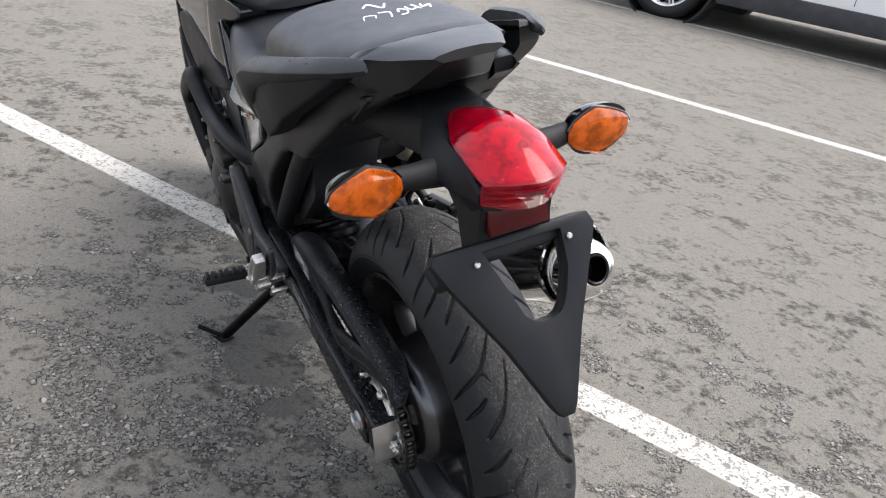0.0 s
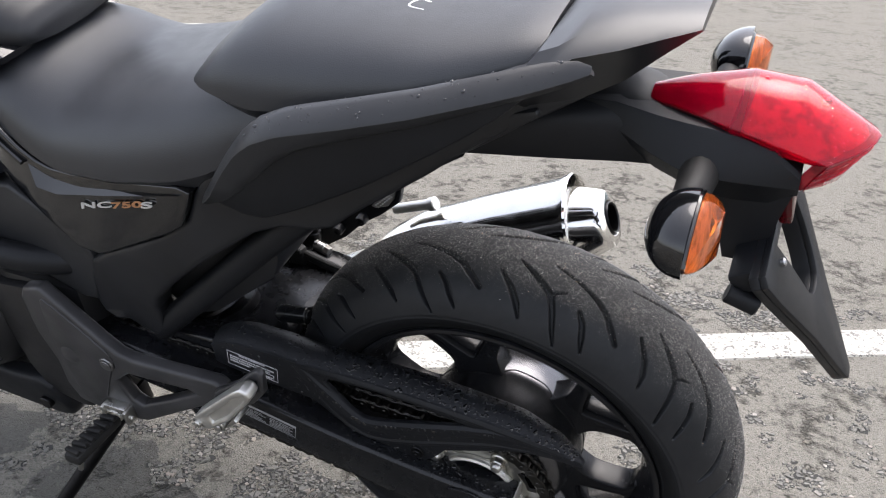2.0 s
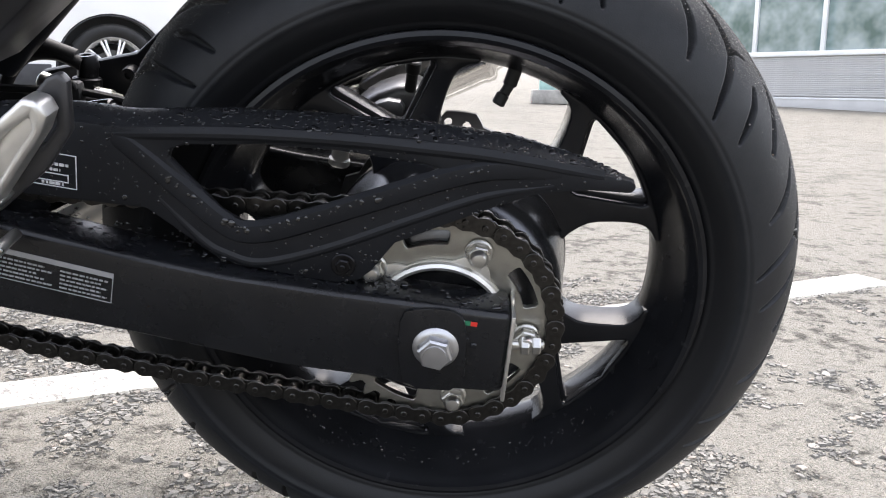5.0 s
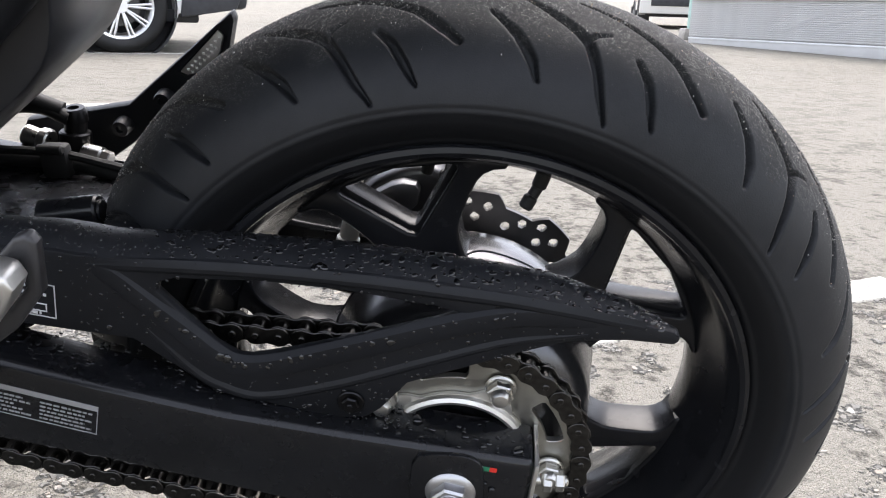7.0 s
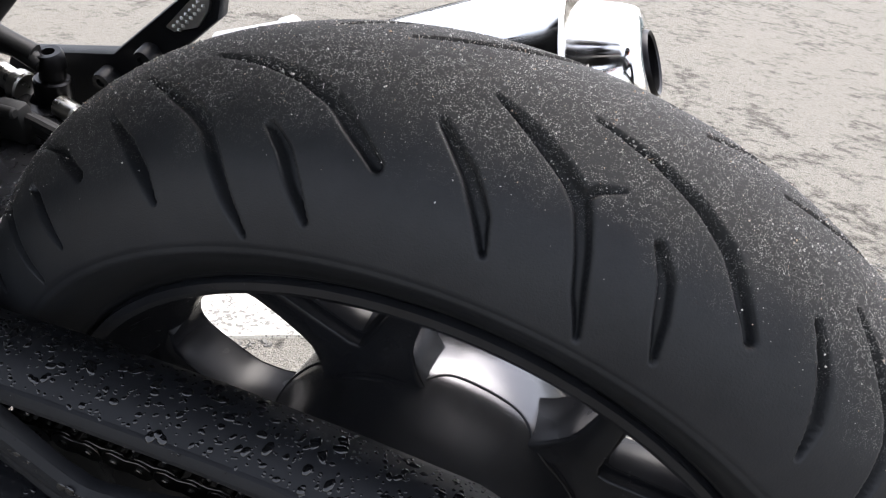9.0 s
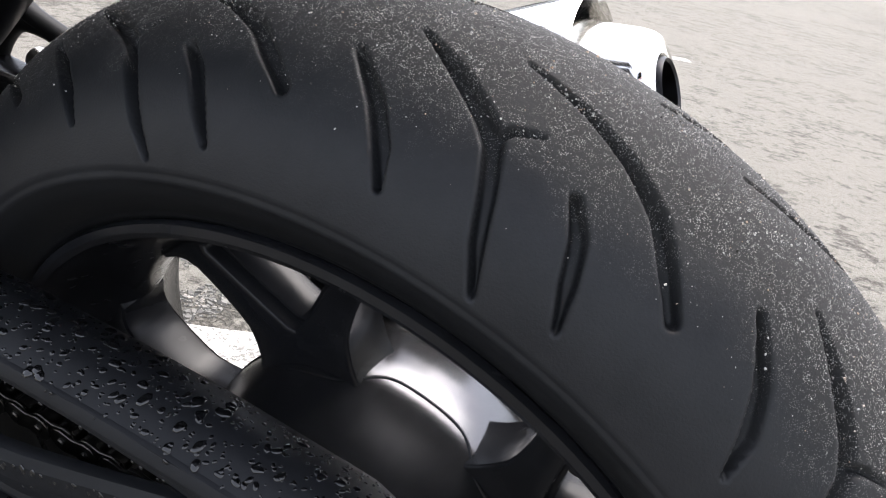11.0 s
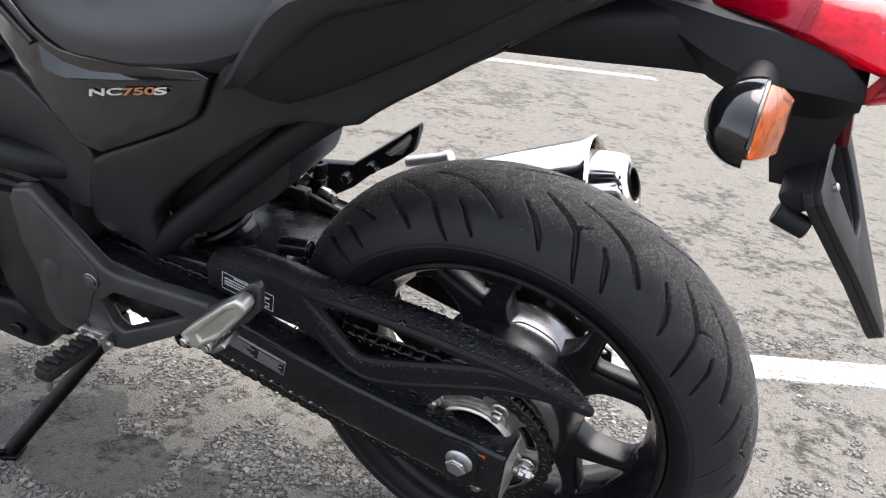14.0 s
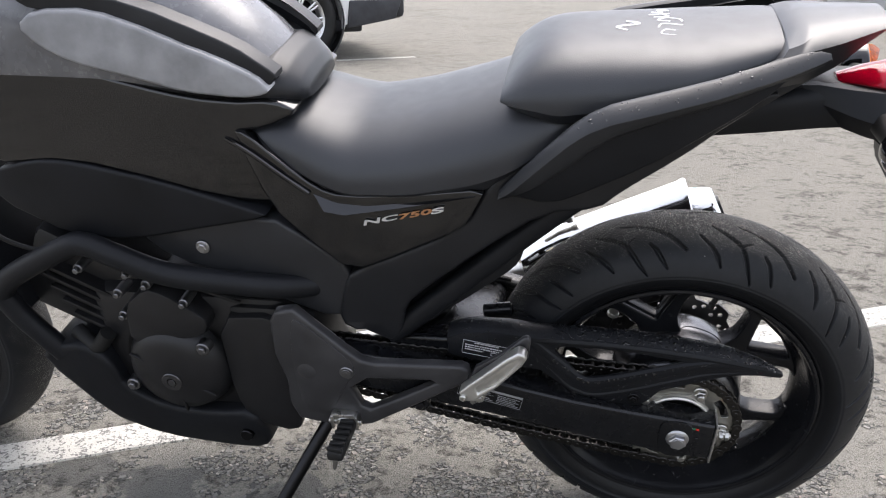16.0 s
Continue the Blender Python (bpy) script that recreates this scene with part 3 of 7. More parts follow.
def spoked_rim(flange=0.224, half=0.064):
    """The rim ring of a cast wheel: a rolled lip, a sloping well and a flat bed for the spokes."""
    prof = [(flange - 0.001, -half + 0.004), (flange + 0.0005, -half), (flange - 0.0005, -half - 0.0035), (flange - 0.004, -half - 0.005), (flange - 0.0075, -half - 0.0035), (flange - 0.0095, -half + 0.001),
            (flange - 0.0125, -half + 0.004), (flange - 0.016, -half + 0.013), (flange - 0.021, -half + 0.024), (flange - 0.027, -half + 0.036), (flange - 0.033, -half + 0.046), (flange - 0.036, -0.008)]
    prof = prof + [(r, -y) for r, y in prof[::-1]] + [(flange - 0.024, 0.02), (flange - 0.024, -0.02)]
    return lathe(prof, 120, close=True)


def forked_spoke(a, flange=0.224):
    """One V-shaped spoke about the direction a: two arms round a stepped three-cornered window."""
    def pt(r, off):
        return (r * math.cos(radians(a + off)), r * math.sin(radians(a + off)))
    k = flange / 0.224
    half_line = [(0.097, -22), (0.103, -20.2), (0.1095, -18.0), (0.117, -16.0), (0.126, -14.9), (0.135, -14.4), (0.143, -15.0), (0.150, -15.8), (0.158, -16.7), (0.167, -17.8), (0.176, -19.0), (0.182, -20.4), (0.1862, -22.4), (0.1885, -25.0), (0.194, -26.0), (0.194, -18.0), (0.194, -9.0), (0.194, -2.0)]
    line = [pt(r * k, o) for r, o in half_line] + [pt(r * k, -o) for r, o in half_line[::-1]]

    def window(vertex, top, spread, soft):
        v = Vector((vertex * k, 0.0))
        c = Vector((top * k * math.cos(radians(spread)), top * k * math.sin(radians(spread))))
        m = Vector((top * k + 0.0006, 0.0))
        raw = [v, v.lerp(c, 0.5), c, c.lerp(m, 0.35), m]
        raw = raw + [Vector((p.x, -p.y)) for p in raw[-2:0:-1]]
        tight = []
        for i, p in enumerate(raw):
            q0, q1 = raw[i - 1], raw[(i + 1) % len(raw)]
            if i in (0, 2, 6):
                tight += [p + (q0 - p).normalized() * soft, p + ((q0 - p).normalized() + (q1 - p).normalized()) * soft * 0.28, p + (q1 - p).normalized() * soft]
            else:
                tight.append(p)
        ca, sa = math.cos(radians(a)), math.sin(radians(a))
        return [(p.x * ca - p.y * sa, p.x * sa + p.y * ca) for p in tight]

    arms = slab(line, -0.021, 0.015, [window(0.1310, 0.190, 15.2, 0.007)], 0.0042, seg=3)
    ledge_bm = slab(window(0.1295, 0.1905, 15.8, 0.007), -0.0120, 0.0105, [window(0.1350, 0.1895, 13.7, 0.006)], 0.0022, seg=2)
    spoke_bm = join(arms, ledge_bm)
    # the foot of the fork swells towards the hub
    for v in spoke_bm.verts:
        r = math.hypot(v.co.x, v.co.z) / k
        foot_in = max(0.0, (0.128 - r) / 0.026)
        if v.co.y < -0.012:
            v.co.y -= 0.0022 * min(1.0, foot_in)
    return spoke_bm


HUB_Y = (-0.102, -0.099, -0.092, -0.086, -0.078, -0.066, -0.052, -0.038, -0.026, -0.012, 0.004, 0.020, 0.036, 0.052, 0.066, 0.076, 0.080)
HUB_R = (0.050, 0.066, 0.080, 0.090, 0.0975, 0.1025, 0.1050, 0.1068, 0.1085, 0.1110, 0.1095, 0.1065, 0.102, 0.092, 0.074, 0.062, 0.056)


def lerp_hub(y):
    return float(np.interp(y, HUB_Y, HUB_R))


def wheel_parts(wheel, first, hub=True, flange=0.224):
    if hub:
        # the drum bulges between the spokes and is drawn in at their feet
        rings = []
        for y in np.linspace(HUB_Y[0], HUB_Y[-1], 46):
            ring = []
            for i in range(150):
                a = radians(2.4 * i)
                wave = math.cos(5 * (a - radians(first)))
                grow = 0.0022 * wave * math.exp(-((y + 0.022) / 0.022) ** 2)
                r = lerp_hub(y) + grow
                ring.append((r * math.cos(a), y, r * math.sin(a)))
            rings.append(ring)
        drum = part("hub", loft(rings), HUB, wheel, "satin black cast wheel hub")
        seam = []
        for i in range(181):
            a = radians(2 * i)
            wave = math.cos(5 * (a - radians(first)))
            y = -0.015 - 0.010 * math.tanh(2.2 * wave)
            r = lerp_hub(y) + 0.0022 * wave * math.exp(-((y + 0.022) / 0.022) ** 2) + 0.0001
            seam.append((r * math.cos(a), y, r * math.sin(a)))
        part("casting_seam", tube(seam, 0.0009, 6, 0, False), WHEEL, drum)
    for k in range(5):
        part("spoke", forked_spoke(first + 72 * k, flange), WHEEL, wheel, "", 30)


rear_wheel = part("rear_wheel", spoked_rim(), WHEEL, ROOT, "satin black cast rear wheel with forked spokes")
rear_wheel.location = (0, 0, AXLE)
wheel_parts(rear_wheel, 34.2)
wheel_tyre("tyre", rear_wheel)["label"] = "worn dusty black rear tyre with curved grooves"
va = radians(71.5)
vr = Vector((math.cos(va), 0, math.sin(va)))
part("valve_stem", join(rod(vr * 0.190, vr * 0.172, 0.006), rod(vr * 0.174, vr * 0.160 + Vector((-0.004, -0.006, 0)), 0.0045), rod(vr * 0.167 + Vector((-0.003, -0.005, 0)), vr * 0.157 + Vector((-0.005, -0.008, 0)), 0.0056)), RUBBER, rear_wheel, "black rubber valve stem")


# sprocket with its carrier, nuts and teeth
def ring_pts(r, n, a0=0.0, a1=360.0):
    return [(r * math.cos(radians(a0 + (a1 - a0) * i / n)), r * math.sin(radians(a0 + (a1 - a0) * i / n))) for i in range(n)]


TEETH = 37
PITCH = 0.015875
SPR_R = PITCH / (2 * math.sin(math.pi / TEETH))
CHAIN_Y = -0.112
tooth = []
for i in range(TEETH):
    for da, rr in ((-0.30, -0.0050), (-0.16, 0.0012), (-0.07, 0.0040), (0.07, 0.0040), (0.16, 0.0012), (0.30, -0.0050)):
        a = 2 * math.pi * (i + 0.5 + da) / TEETH
        tooth.append(((SPR_R + rr) * math.cos(a), (SPR_R + rr) * math.sin(a)))


def slot(r, a, half, w):
    pts = [(r + w) * Vector((math.cos(radians(a + t)), math.sin(radians(a + t)))) for t in np.linspace(-half, half, 7)]
    pts += [(r - w) * Vector((math.cos(radians(a + t)), math.sin(radians(a + t)))) for t in np.linspace(half, -half, 7)]
    return [tuple(p) for p in pts]


bolt_angles = [61 + 72 * k for k in range(5)]
part("sprocket", slab(tooth, CHAIN_Y - 0.003, CHAIN_Y + 0.003, [ring_pts(0.056, 40)] + [slot(0.0755, a + 36, 14, 0.0062) for a in bolt_angles], 0.0008, 1, 1), SPROCKET, rear_wheel, "grey steel rear sprocket with oval slots")
scal = []
for i in range(90):
    a = 4 * i
    near = min(abs((a - b + 180) % 360 - 180) for b in bolt_angles)
    scal.append((0.0570 + 0.0125 * max(0, 1 - near / 17) ** 0.8, a))
part("sprocket_carrier", join(slab([(r * math.cos(radians(a)), r * math.sin(radians(a))) for r, a in scal], CHAIN_Y - 0.0062, CHAIN_Y - 0.0032, [ring_pts(0.0495, 48)], 0.0010, 1), lathe([(0.0500, 0.020), (0.0495, 0.0), (0.0505, -0.0050), (0.0530, -0.0058), (0.0555, -0.0040), (0.0570, 0.002)], 60, (0, CHAIN_Y - 0.0055, 0))), ALU, rear_wheel, "dull aluminium sprocket carrier with a turned lip")
# a black disc closes the bore and paints the shade in it
part("carrier_bore_shade", lathe([(0.0500, 0.022), (0.0, 0.024)], 40, (0, CHAIN_Y - 0.0055, 0)), DARKMETAL, rear_wheel, "black disc that stands for the shade inside the carrier")
for a in bolt_angles:
    c = Vector((0.0715 * math.cos(radians(a + 2.5)), 0, 0.0715 * math.sin(radians(a + 2.5))))
    y = Vector((0, 1, 0))
    part("sprocket_nut", join(rod(c + y * (CHAIN_Y - 0.004), c + y * (CHAIN_Y - 0.0078), 0.0112, 24), hexnut(c + y * (CHAIN_Y - 0.0078), c + y * (CHAIN_Y - 0.0150), 0.0096), lathe([(0.0072, 0.0), (0.0070, -0.0035), (0.0052, -0.0062), (0.0, -0.0075)], 20, c + y * (CHAIN_Y - 0.0148))), STEEL, rear_wheel, "zinc-plated domed hex nut")

# brake disc: a wave disc on the right with groups of holes
def wave_disc(y0, y1, lobes=9, first=84.0):
    n, m = 540, 42
    gap = 360 / lobes
    holes = [(r, first + gap * k + o) for k in range(lobes) for r, o in ((0.1035, 6.8), (0.1006, -3.6), (0.0890, 2.8), (0.0865, -16.0), (0.0960, 16.0))]
    hx = np.array([(r * math.cos(radians(a)), r * math.sin(radians(a))) for r, a in holes])
    bm = bmesh.new()
    net = []
    for i in range(n):
        a = 360 * i / n
        w = math.cos(radians((a - first) * lobes))
        out = 0.1085 + 0.0055 * max(-1.0, min(1.0, w * 2.4))
        net.append([(0.060 + (out - 0.060) * j / m, radians(a)) for j in range(m + 1)])
    vs = {}

    def vert(i, j):
        if (i, j) not in vs:
            r, a = net[i][j]
            vs[(i, j)] = bm.verts.new((r * math.cos(a), y0, r * math.sin(a)))
        return vs[(i, j)]
    for i in range(n):
        k = (i + 1) % n
        for j in range(m):
            r, a = (net[i][j][0] + net[i][j + 1][0]) / 2, radians(360 * (i + 0.5) / n)
            if np.min(np.hypot(hx[:, 0] - r * math.cos(a), hx[:, 1] - r * math.sin(a))) > 0.0041:
                bm.faces.new((vert(i, j), vert(k, j), vert(k, j + 1), vert(i, j + 1)))
    ex = bmesh.ops.extrude_face_region(bm, geom=list(bm.faces))
    bmesh.ops.translate(bm, verts=[g for g in ex["geom"] if isinstance(g, bmesh.types.BMVert)], vec=(0, y1 - y0, 0))
    return bm


part("brake_disc", wave_disc(0.086, 0.0905), DISC, rear_wheel, "dark drilled wave brake disc")

# swingarm
arm = [(-0.64, 0.452), (-0.50, 0.440), (-0.321, 0.412), (-0.238, 0.3905), (-0.156, 0.3725), (-0.072, 0.3600), (0.058, 0.3435), (0.052, 0.2725), (-0.016, 0.2755), (-0.056, 0.2850), (-0.118, 0.2930), (-0.183, 0.3080), (-0.246, 0.3225), (-0.338, 0.340), (-0.50, 0.368), (-0.64, 0.38)]
bridge_bm = slab([(-0.47, 0.420), (-0.445, 0.436), (-0.31, 0.435), (-0.297, 0.424), (-0.305, 0.385), (-0.32, 0.375), (-0.45, 0.375), (-0.47, 0.385)], -0.116, 0.116, bevel=0.010, seg=4)
for v in bridge_bm.verts:
    v.co.z -= 0.17 * v.co.y
swingarm = part("swingarm", join(slab(arm, -0.155, -0.112, bevel=0.006, seg=3), slab(arm, 0.112, 0.150, bevel=0.006, seg=3), bridge_bm), ARM, ROOT, "satin black box-section swingarm with water drops", 30)
part("end_plate", join(slab([(0.0575, 0.3435), (0.0605, 0.3435), (0.0535, 0.2665), (0.0505, 0.2665)], -0.157, -0.104, bevel=0.0008)), ALU, swingarm, "thin bare aluminium end plate")
part("adjuster_bolt", join(rod((0.058, -0.128, 0.302), (0.085, -0.128, 0.302), 0.0042), hexnut((0.066, -0.128, 0.302), (0.073, -0.128, 0.302), 0.0085), hexnut((0.075, -0.128, 0.302), (0.082, -0.128, 0.302), 0.0078)), STEEL, swingarm, "zinc-plated chain adjuster bolt")
part("axle_plate", join(slab([(-0.026, 0.347), (-0.010, 0.351), (0.012, 0.350), (0.022, 0.343), (0.024, 0.318), (0.021, 0.276), (-0.026, 0.278), (-0.030, 0.312)], -0.1585, -0.154, bevel=0.0016, smooth=1), rod((0.029, -0.154, 0.3175), (0.029, -0.1572, 0.3175), 0.0026), rod((0.024, -0.154, 0.323), (0.024, -0.1566, 0.323), 0.0016)), ARM, swingarm)
part("axle_nut", join(lathe([(0.0, 0.0), (0.0172, 0.0), (0.0178, -0.0010), (0.0168, -0.0026), (0.0135, -0.0045), (0.0, -0.0045)], 40, (0, -0.1585, AXLE + 0.003)), hexnut((0, -0.1610, AXLE + 0.003), (0, -0.1712, AXLE + 0.003), 0.0138, 0.0016), lathe([(0.0092, 0.0), (0.0088, -0.0012), (0.0, -0.0014)], 24, (0, -0.1710, AXLE + 0.003))), BOLT, swingarm, "dull silver flanged hex axle bolt")


def decal(name, x0, z0, x1, z1, y, w, h, material, parent, label="", skew=0.0):
    """A thin printed patch from one end to the other along a sloping line."""
    d = Vector((x1 - x0, 0, z1 - z0)).normalized()
    u = Vector((-d.z, 0, d.x))
    a = Vector((x0, y, z0))
    bm = bmesh.new()
    p = [a, a + d * w, a + d * w + u * h, a + u * h]
    lo = [bm.verts.new(q) for q in p]
    hi = [bm.verts.new(q + Vector((0, -0.0006, 0))) for q in p]
    bm.faces.new(hi)
    for i in range(4):
        bm.faces.new((lo[i], lo[(i + 1) % 4], hi[(i + 1) % 4], hi[i]))
    return part(name, bm, material, parent, label)


def text_block(ox, oz, tx, tz, y, rows, material, parent, h, name="label_print", seed=3):
    """Rows of short bars of varying length that stand for small print."""
    rnd = random.Random(seed)
    d = Vector((tx - ox, 0, tz - oz)).normalized()
    u = Vector((-d.z, 0, d.x))
    bm = bmesh.new()
    for dx, dz, length in rows:
        t = dx
        while t < dx + length:
            w = rnd.uniform(0.0015, 0.0042)
            w = min(w, dx + length - t)
            a = Vector((ox, y, oz)) + d * t + u * dz
            p = [a, a + d * w, a + d * w + u * h, a + u * h]
            lo = [bm.verts.new(q) for q in p]
            hi = [bm.verts.new(q + Vector((0, -0.0005, 0))) for q in p]
            bm.faces.new(hi)
            for i in range(4):
                bm.faces.new((lo[i], lo[(i + 1) % 4], hi[(i + 1) % 4], hi[i]))
            t += w + rnd.uniform(0.0006, 0.0014)
    return part(name, bm, material, parent)


def outline_box(ox, oz, tx, tz, y, w, h, line, material, parent, name="label_border"):
    d = Vector((tx - ox, 0, tz - oz)).normalized()
    u = Vector((-d.z, 0, d.x))
    bm = bmesh.new()
    o = Vector((ox, y, oz))
    for a, b, c, e in ((0, 0, w, line), (0, h - line, w, h), (0, line, line, h - line), (w - line, line, w, h - line)):
        p = [o + d * a + u * b, o + d * c + u * b, o + d * c + u * e, o + d * a + u * e]
        lo = [bm.verts.new(q) for q in p]
        hi = [bm.verts.new(q + Vector((0, -0.0005, 0))) for q in p]
        bm.faces.new(hi)
        for i in range(4):
            bm.faces.new((lo[i], lo[(i + 1) % 4], hi[(i + 1) % 4], hi[i]))
    return part(name, bm, material, parent)


# tyre label on the arm
ax0, az0, ax1, az1 = -0.349, 0.3735, -0.246, 0.3475
outline_box(ax0, az0, ax1, az1, -0.1551, 0.104, 0.026, 0.0006, DECAL_GREY, swingarm)
decal("label_head", ax0 + 0.0054, az0 + 0.0215, ax1 + 0.0054, az1 + 0.0215, -0.1551, 0.104, 0.0042, DECAL_GREY, swingarm, "white printed label strip")
text_block(ax0, az0, ax1, az1, -0.1551, [(0.004, 0.003 + 0.0036 * k, 0.054 - 0.006 * (k % 3)) for k in range(5)] + [(0.064, 0.003 + 0.0036 * k, 0.036 - 0.005 * (k % 2)) for k in range(5)], DECAL_GREY, swingarm, 0.0013)
decal("index_mark", 0.0120, 0.3372, 0.030, 0.3345, -0.1551, 0.0098, 0.0036, DECAL_WHITE, swingarm)
decal("index_mark", 0.0219, 0.3357, 0.030, 0.3345, -0.1551, 0.0044, 0.0036, DECAL_GREEN, swingarm, "green chain wear mark")
decal("index_mark", 0.0264, 0.3350, 0.036, 0.3336, -0.1551, 0.0050, 0.0036, DECAL_RED, swingarm, "red chain wear mark")

# chain guard
guard = [(-0.362, 0.474), (-0.340, 0.484), (-0.318, 0.488), (-0.262, 0.488), (-0.224, 0.483), (-0.148, 0.4845), (-0.070, 0.481), (-0.012, 0.476), (0.054, 0.467), (0.093, 0.458), (0.140, 0.447), (0.1445, 0.442), (0.141, 0.4365), (0.110, 0.4385), (0.074, 0.4355), (0.042, 0.424), (-0.031, 0.394), (-0.050, 0.3700), (-0.060, 0.3620), (-0.080, 0.3595), (-0.133, 0.3700), (-0.165, 0.3775), (-0.216, 0.4195), (-0.308, 0.4300), (-0.362, 0.440)]
guard_hole = [(-0.194, 0.4600), (-0.190, 0.4665), (-0.180, 0.4695), (-0.126, 0.4705), (-0.070, 0.4665), (-0.010, 0.4575), (0.004, 0.4535), (-0.008, 0.4480), (-0.072, 0.4270), (-0.113, 0.4145), (-0.138, 0.4085), (-0.146, 0.4090), (-0.160, 0.4185)]
chain_guard = part("chain_guard", slab(guard, -0.138, -0.128, [guard_hole], 0.003, seg=2), MATT, ROOT, "matt black plastic chain guard beaded with water drops", 30)
roll = []
top = [(-0.362, 0.474), (-0.340, 0.484), (-0.318, 0.488), (-0.262, 0.488), (-0.224, 0.483), (-0.148, 0.4845), (-0.070, 0.481), (-0.012, 0.476), (0.054, 0.467), (0.093, 0.458), (0.142, 0.446)]


def guard_top_at(x, t):
    """A point of the guard's rounded top, t from its outer crease to its inner edge."""
    z = float(np.interp(x, [p[0] for p in top], [p[1] for p in top])) - 0.0015
    wide = float(np.interp(x, (-0.362, -0.2, 0.06, 0.11, 0.142), (0.054, 0.050, 0.047, 0.034, 0.010)))
    return (x, -0.1375 + wide * t, z + wide * (0.20 * math.sin(math.pi * min(1.0, t * 0.95)) - 0.20 * t * t))


for i in range(61):
    x = -0.362 + 0.504 * i / 60
    ring = [guard_top_at(x, t) for t in np.linspace(0, 1, 13)]
    roll.append(ring + [(p[0], p[1] + 0.0006, p[2] - 0.004) for p in ring[::-1]])
part("guard_top", loft(roll), MATT, chain_guard, "matt black rounded guard top with water drops")
# a raised band frames the window: down beside it, along below it and back up to the point


def guard_band(line, widths, y_out):
    """A ridge of flat top and sloping flanks along a line of the guard's face."""
    pts = [Vector((p[0], p[2])) for p in spline([(a, 0, b) for a, b in line], 6)]
    n = len(pts)
    rings = []
    for i, p in enumerate(pts):
        d = (pts[min(i + 1, n - 1)] - pts[max(i - 1, 0)]).normalized()
        q = Vector((-d.y, d.x))
        w = float(np.interp(i / (n - 1), np.linspace(0, 1, len(widths)), widths))
        e = min(1.0, 6 * i / n, 6 * (n - 1 - i) / n)
        h = 0.0006 + (y_out - 0.0006) * e
        rings.append([(p.x + q.x * o, -0.1370 - dy, p.y + q.y * o) for o, dy in ((-w - 0.003, 0.0), (-w, h), (-w * 0.5, h + 0.0006), (w * 0.5, h + 0.0006), (w, h), (w + 0.003, 0.0))])
    return loft(rings)


part("guard_rib", guard_band([(-0.232, 0.4760), (-0.216, 0.4640), (-0.184, 0.4330), (-0.162, 0.4110), (-0.146, 0.4020), (-0.120, 0.4040), (-0.070, 0.4200), (0.000, 0.4440), (0.040, 0.4530), (0.090, 0.4520)], (0.005, 0.0065, 0.0065, 0.006, 0.005), 0.0042), MATT, chain_guard, "", 18)
part("guard_rib", guard_band([(-0.205, 0.4285), (-0.178, 0.3960), (-0.160, 0.3835), (-0.132, 0.3765), (-0.080, 0.3900), (-0.020, 0.4130), (0.035, 0.4330), (0.085, 0.4420)], (0.002, 0.0022, 0.0022, 0.0015), 0.0022), MATT, chain_guard, "", 18)
part("guard_rib", guard_band([(-0.236, 0.4770), (-0.15, 0.4780), (-0.07, 0.4745), (0.0, 0.4680), (0.05, 0.4620), (0.12, 0.4490)], (0.0026, 0.0026, 0.0022), 0.0026), MATT, chain_guard, "", 18)
part("guard_screw", join(rod((-0.0705, -0.138, 0.3765), (-0.0705, -0.1405, 0.3765), 0.0095, 24), rod((-0.0705, -0.1400, 0.3765), (-0.0705, -0.1432, 0.3765), 0.0062, 6), rod((-0.0705, -0.1430, 0.3765), (-0.0705, -0.1450, 0.3765), 0.0022, 8)), DARKMETAL, chain_guard, "black dome-headed screw")
bx0, bz0, bx1, bz1 = -0.340, 0.4470, -0.266, 0.4345
outline_box(bx0, bz0, bx1, bz1, -0.1385, 0.076, 0.0268, 0.0006, DECAL_WHITE, chain_guard)
text_block(bx0, bz0, bx1, bz1, -0.1385, [(0.018, 0.0225, 0.040), (0.004, 0.017, 0.066), (0.004, 0.0125, 0.060), (0.004, 0.008, 0.030), (0.050, 0.0015, 0.016)], DECAL_WHITE, chain_guard, 0.0021, seed=5)
outline_box(bx0 + 0.046, bz0 - 0.0035, bx1 + 0.046, bz1 - 0.0035, -0.1385, 0.024, 0.0065, 0.0007, DECAL_WHITE, chain_guard, "chain_drawing")

# chain: links along the run round both sprockets
FS = Vector((-0.620, 0.398))
FR = 0.044
up_a = (FS.x + 0.004, FS.y + FR)
up_b = (0.012, AXLE + SPR_R)
lo_a = (0.000, AXLE - SPR_R)
lo_b = (FS.x - 0.006, FS.y - FR)
run = []
for i in range(41):
    t = i / 40
    run.append((up_a[0] + (up_b[0] - up_a[0]) * t, up_a[1] + (up_b[1] - up_a[1]) * t - 0.001 * 4 * t * (1 - t)))
for a in np.linspace(82, -90, 60):
    run.append((SPR_R * math.cos(radians(a)), AXLE + SPR_R * math.sin(radians(a))))
for i in range(1, 41):
    t = i / 40
    run.append((lo_a[0] + (lo_b[0] - lo_a[0]) * t, lo_a[1] + (lo_b[1] - lo_a[1]) * t - 0.010 * 4 * t * (1 - t)))
for a in np.linspace(-95, -268, 24):
    run.append((FS.x + FR * math.cos(radians(a)), FS.y + FR * math.sin(radians(a))))
run = [Vector(p) for p in run]
run.append(run[0])
cum = [0.0]
for a, b in zip(run, run[1:]):
    cum.append(cum[-1] + (b - a).length)
count = int(round(cum[-1] / PITCH / 2)) * 2
joints = []
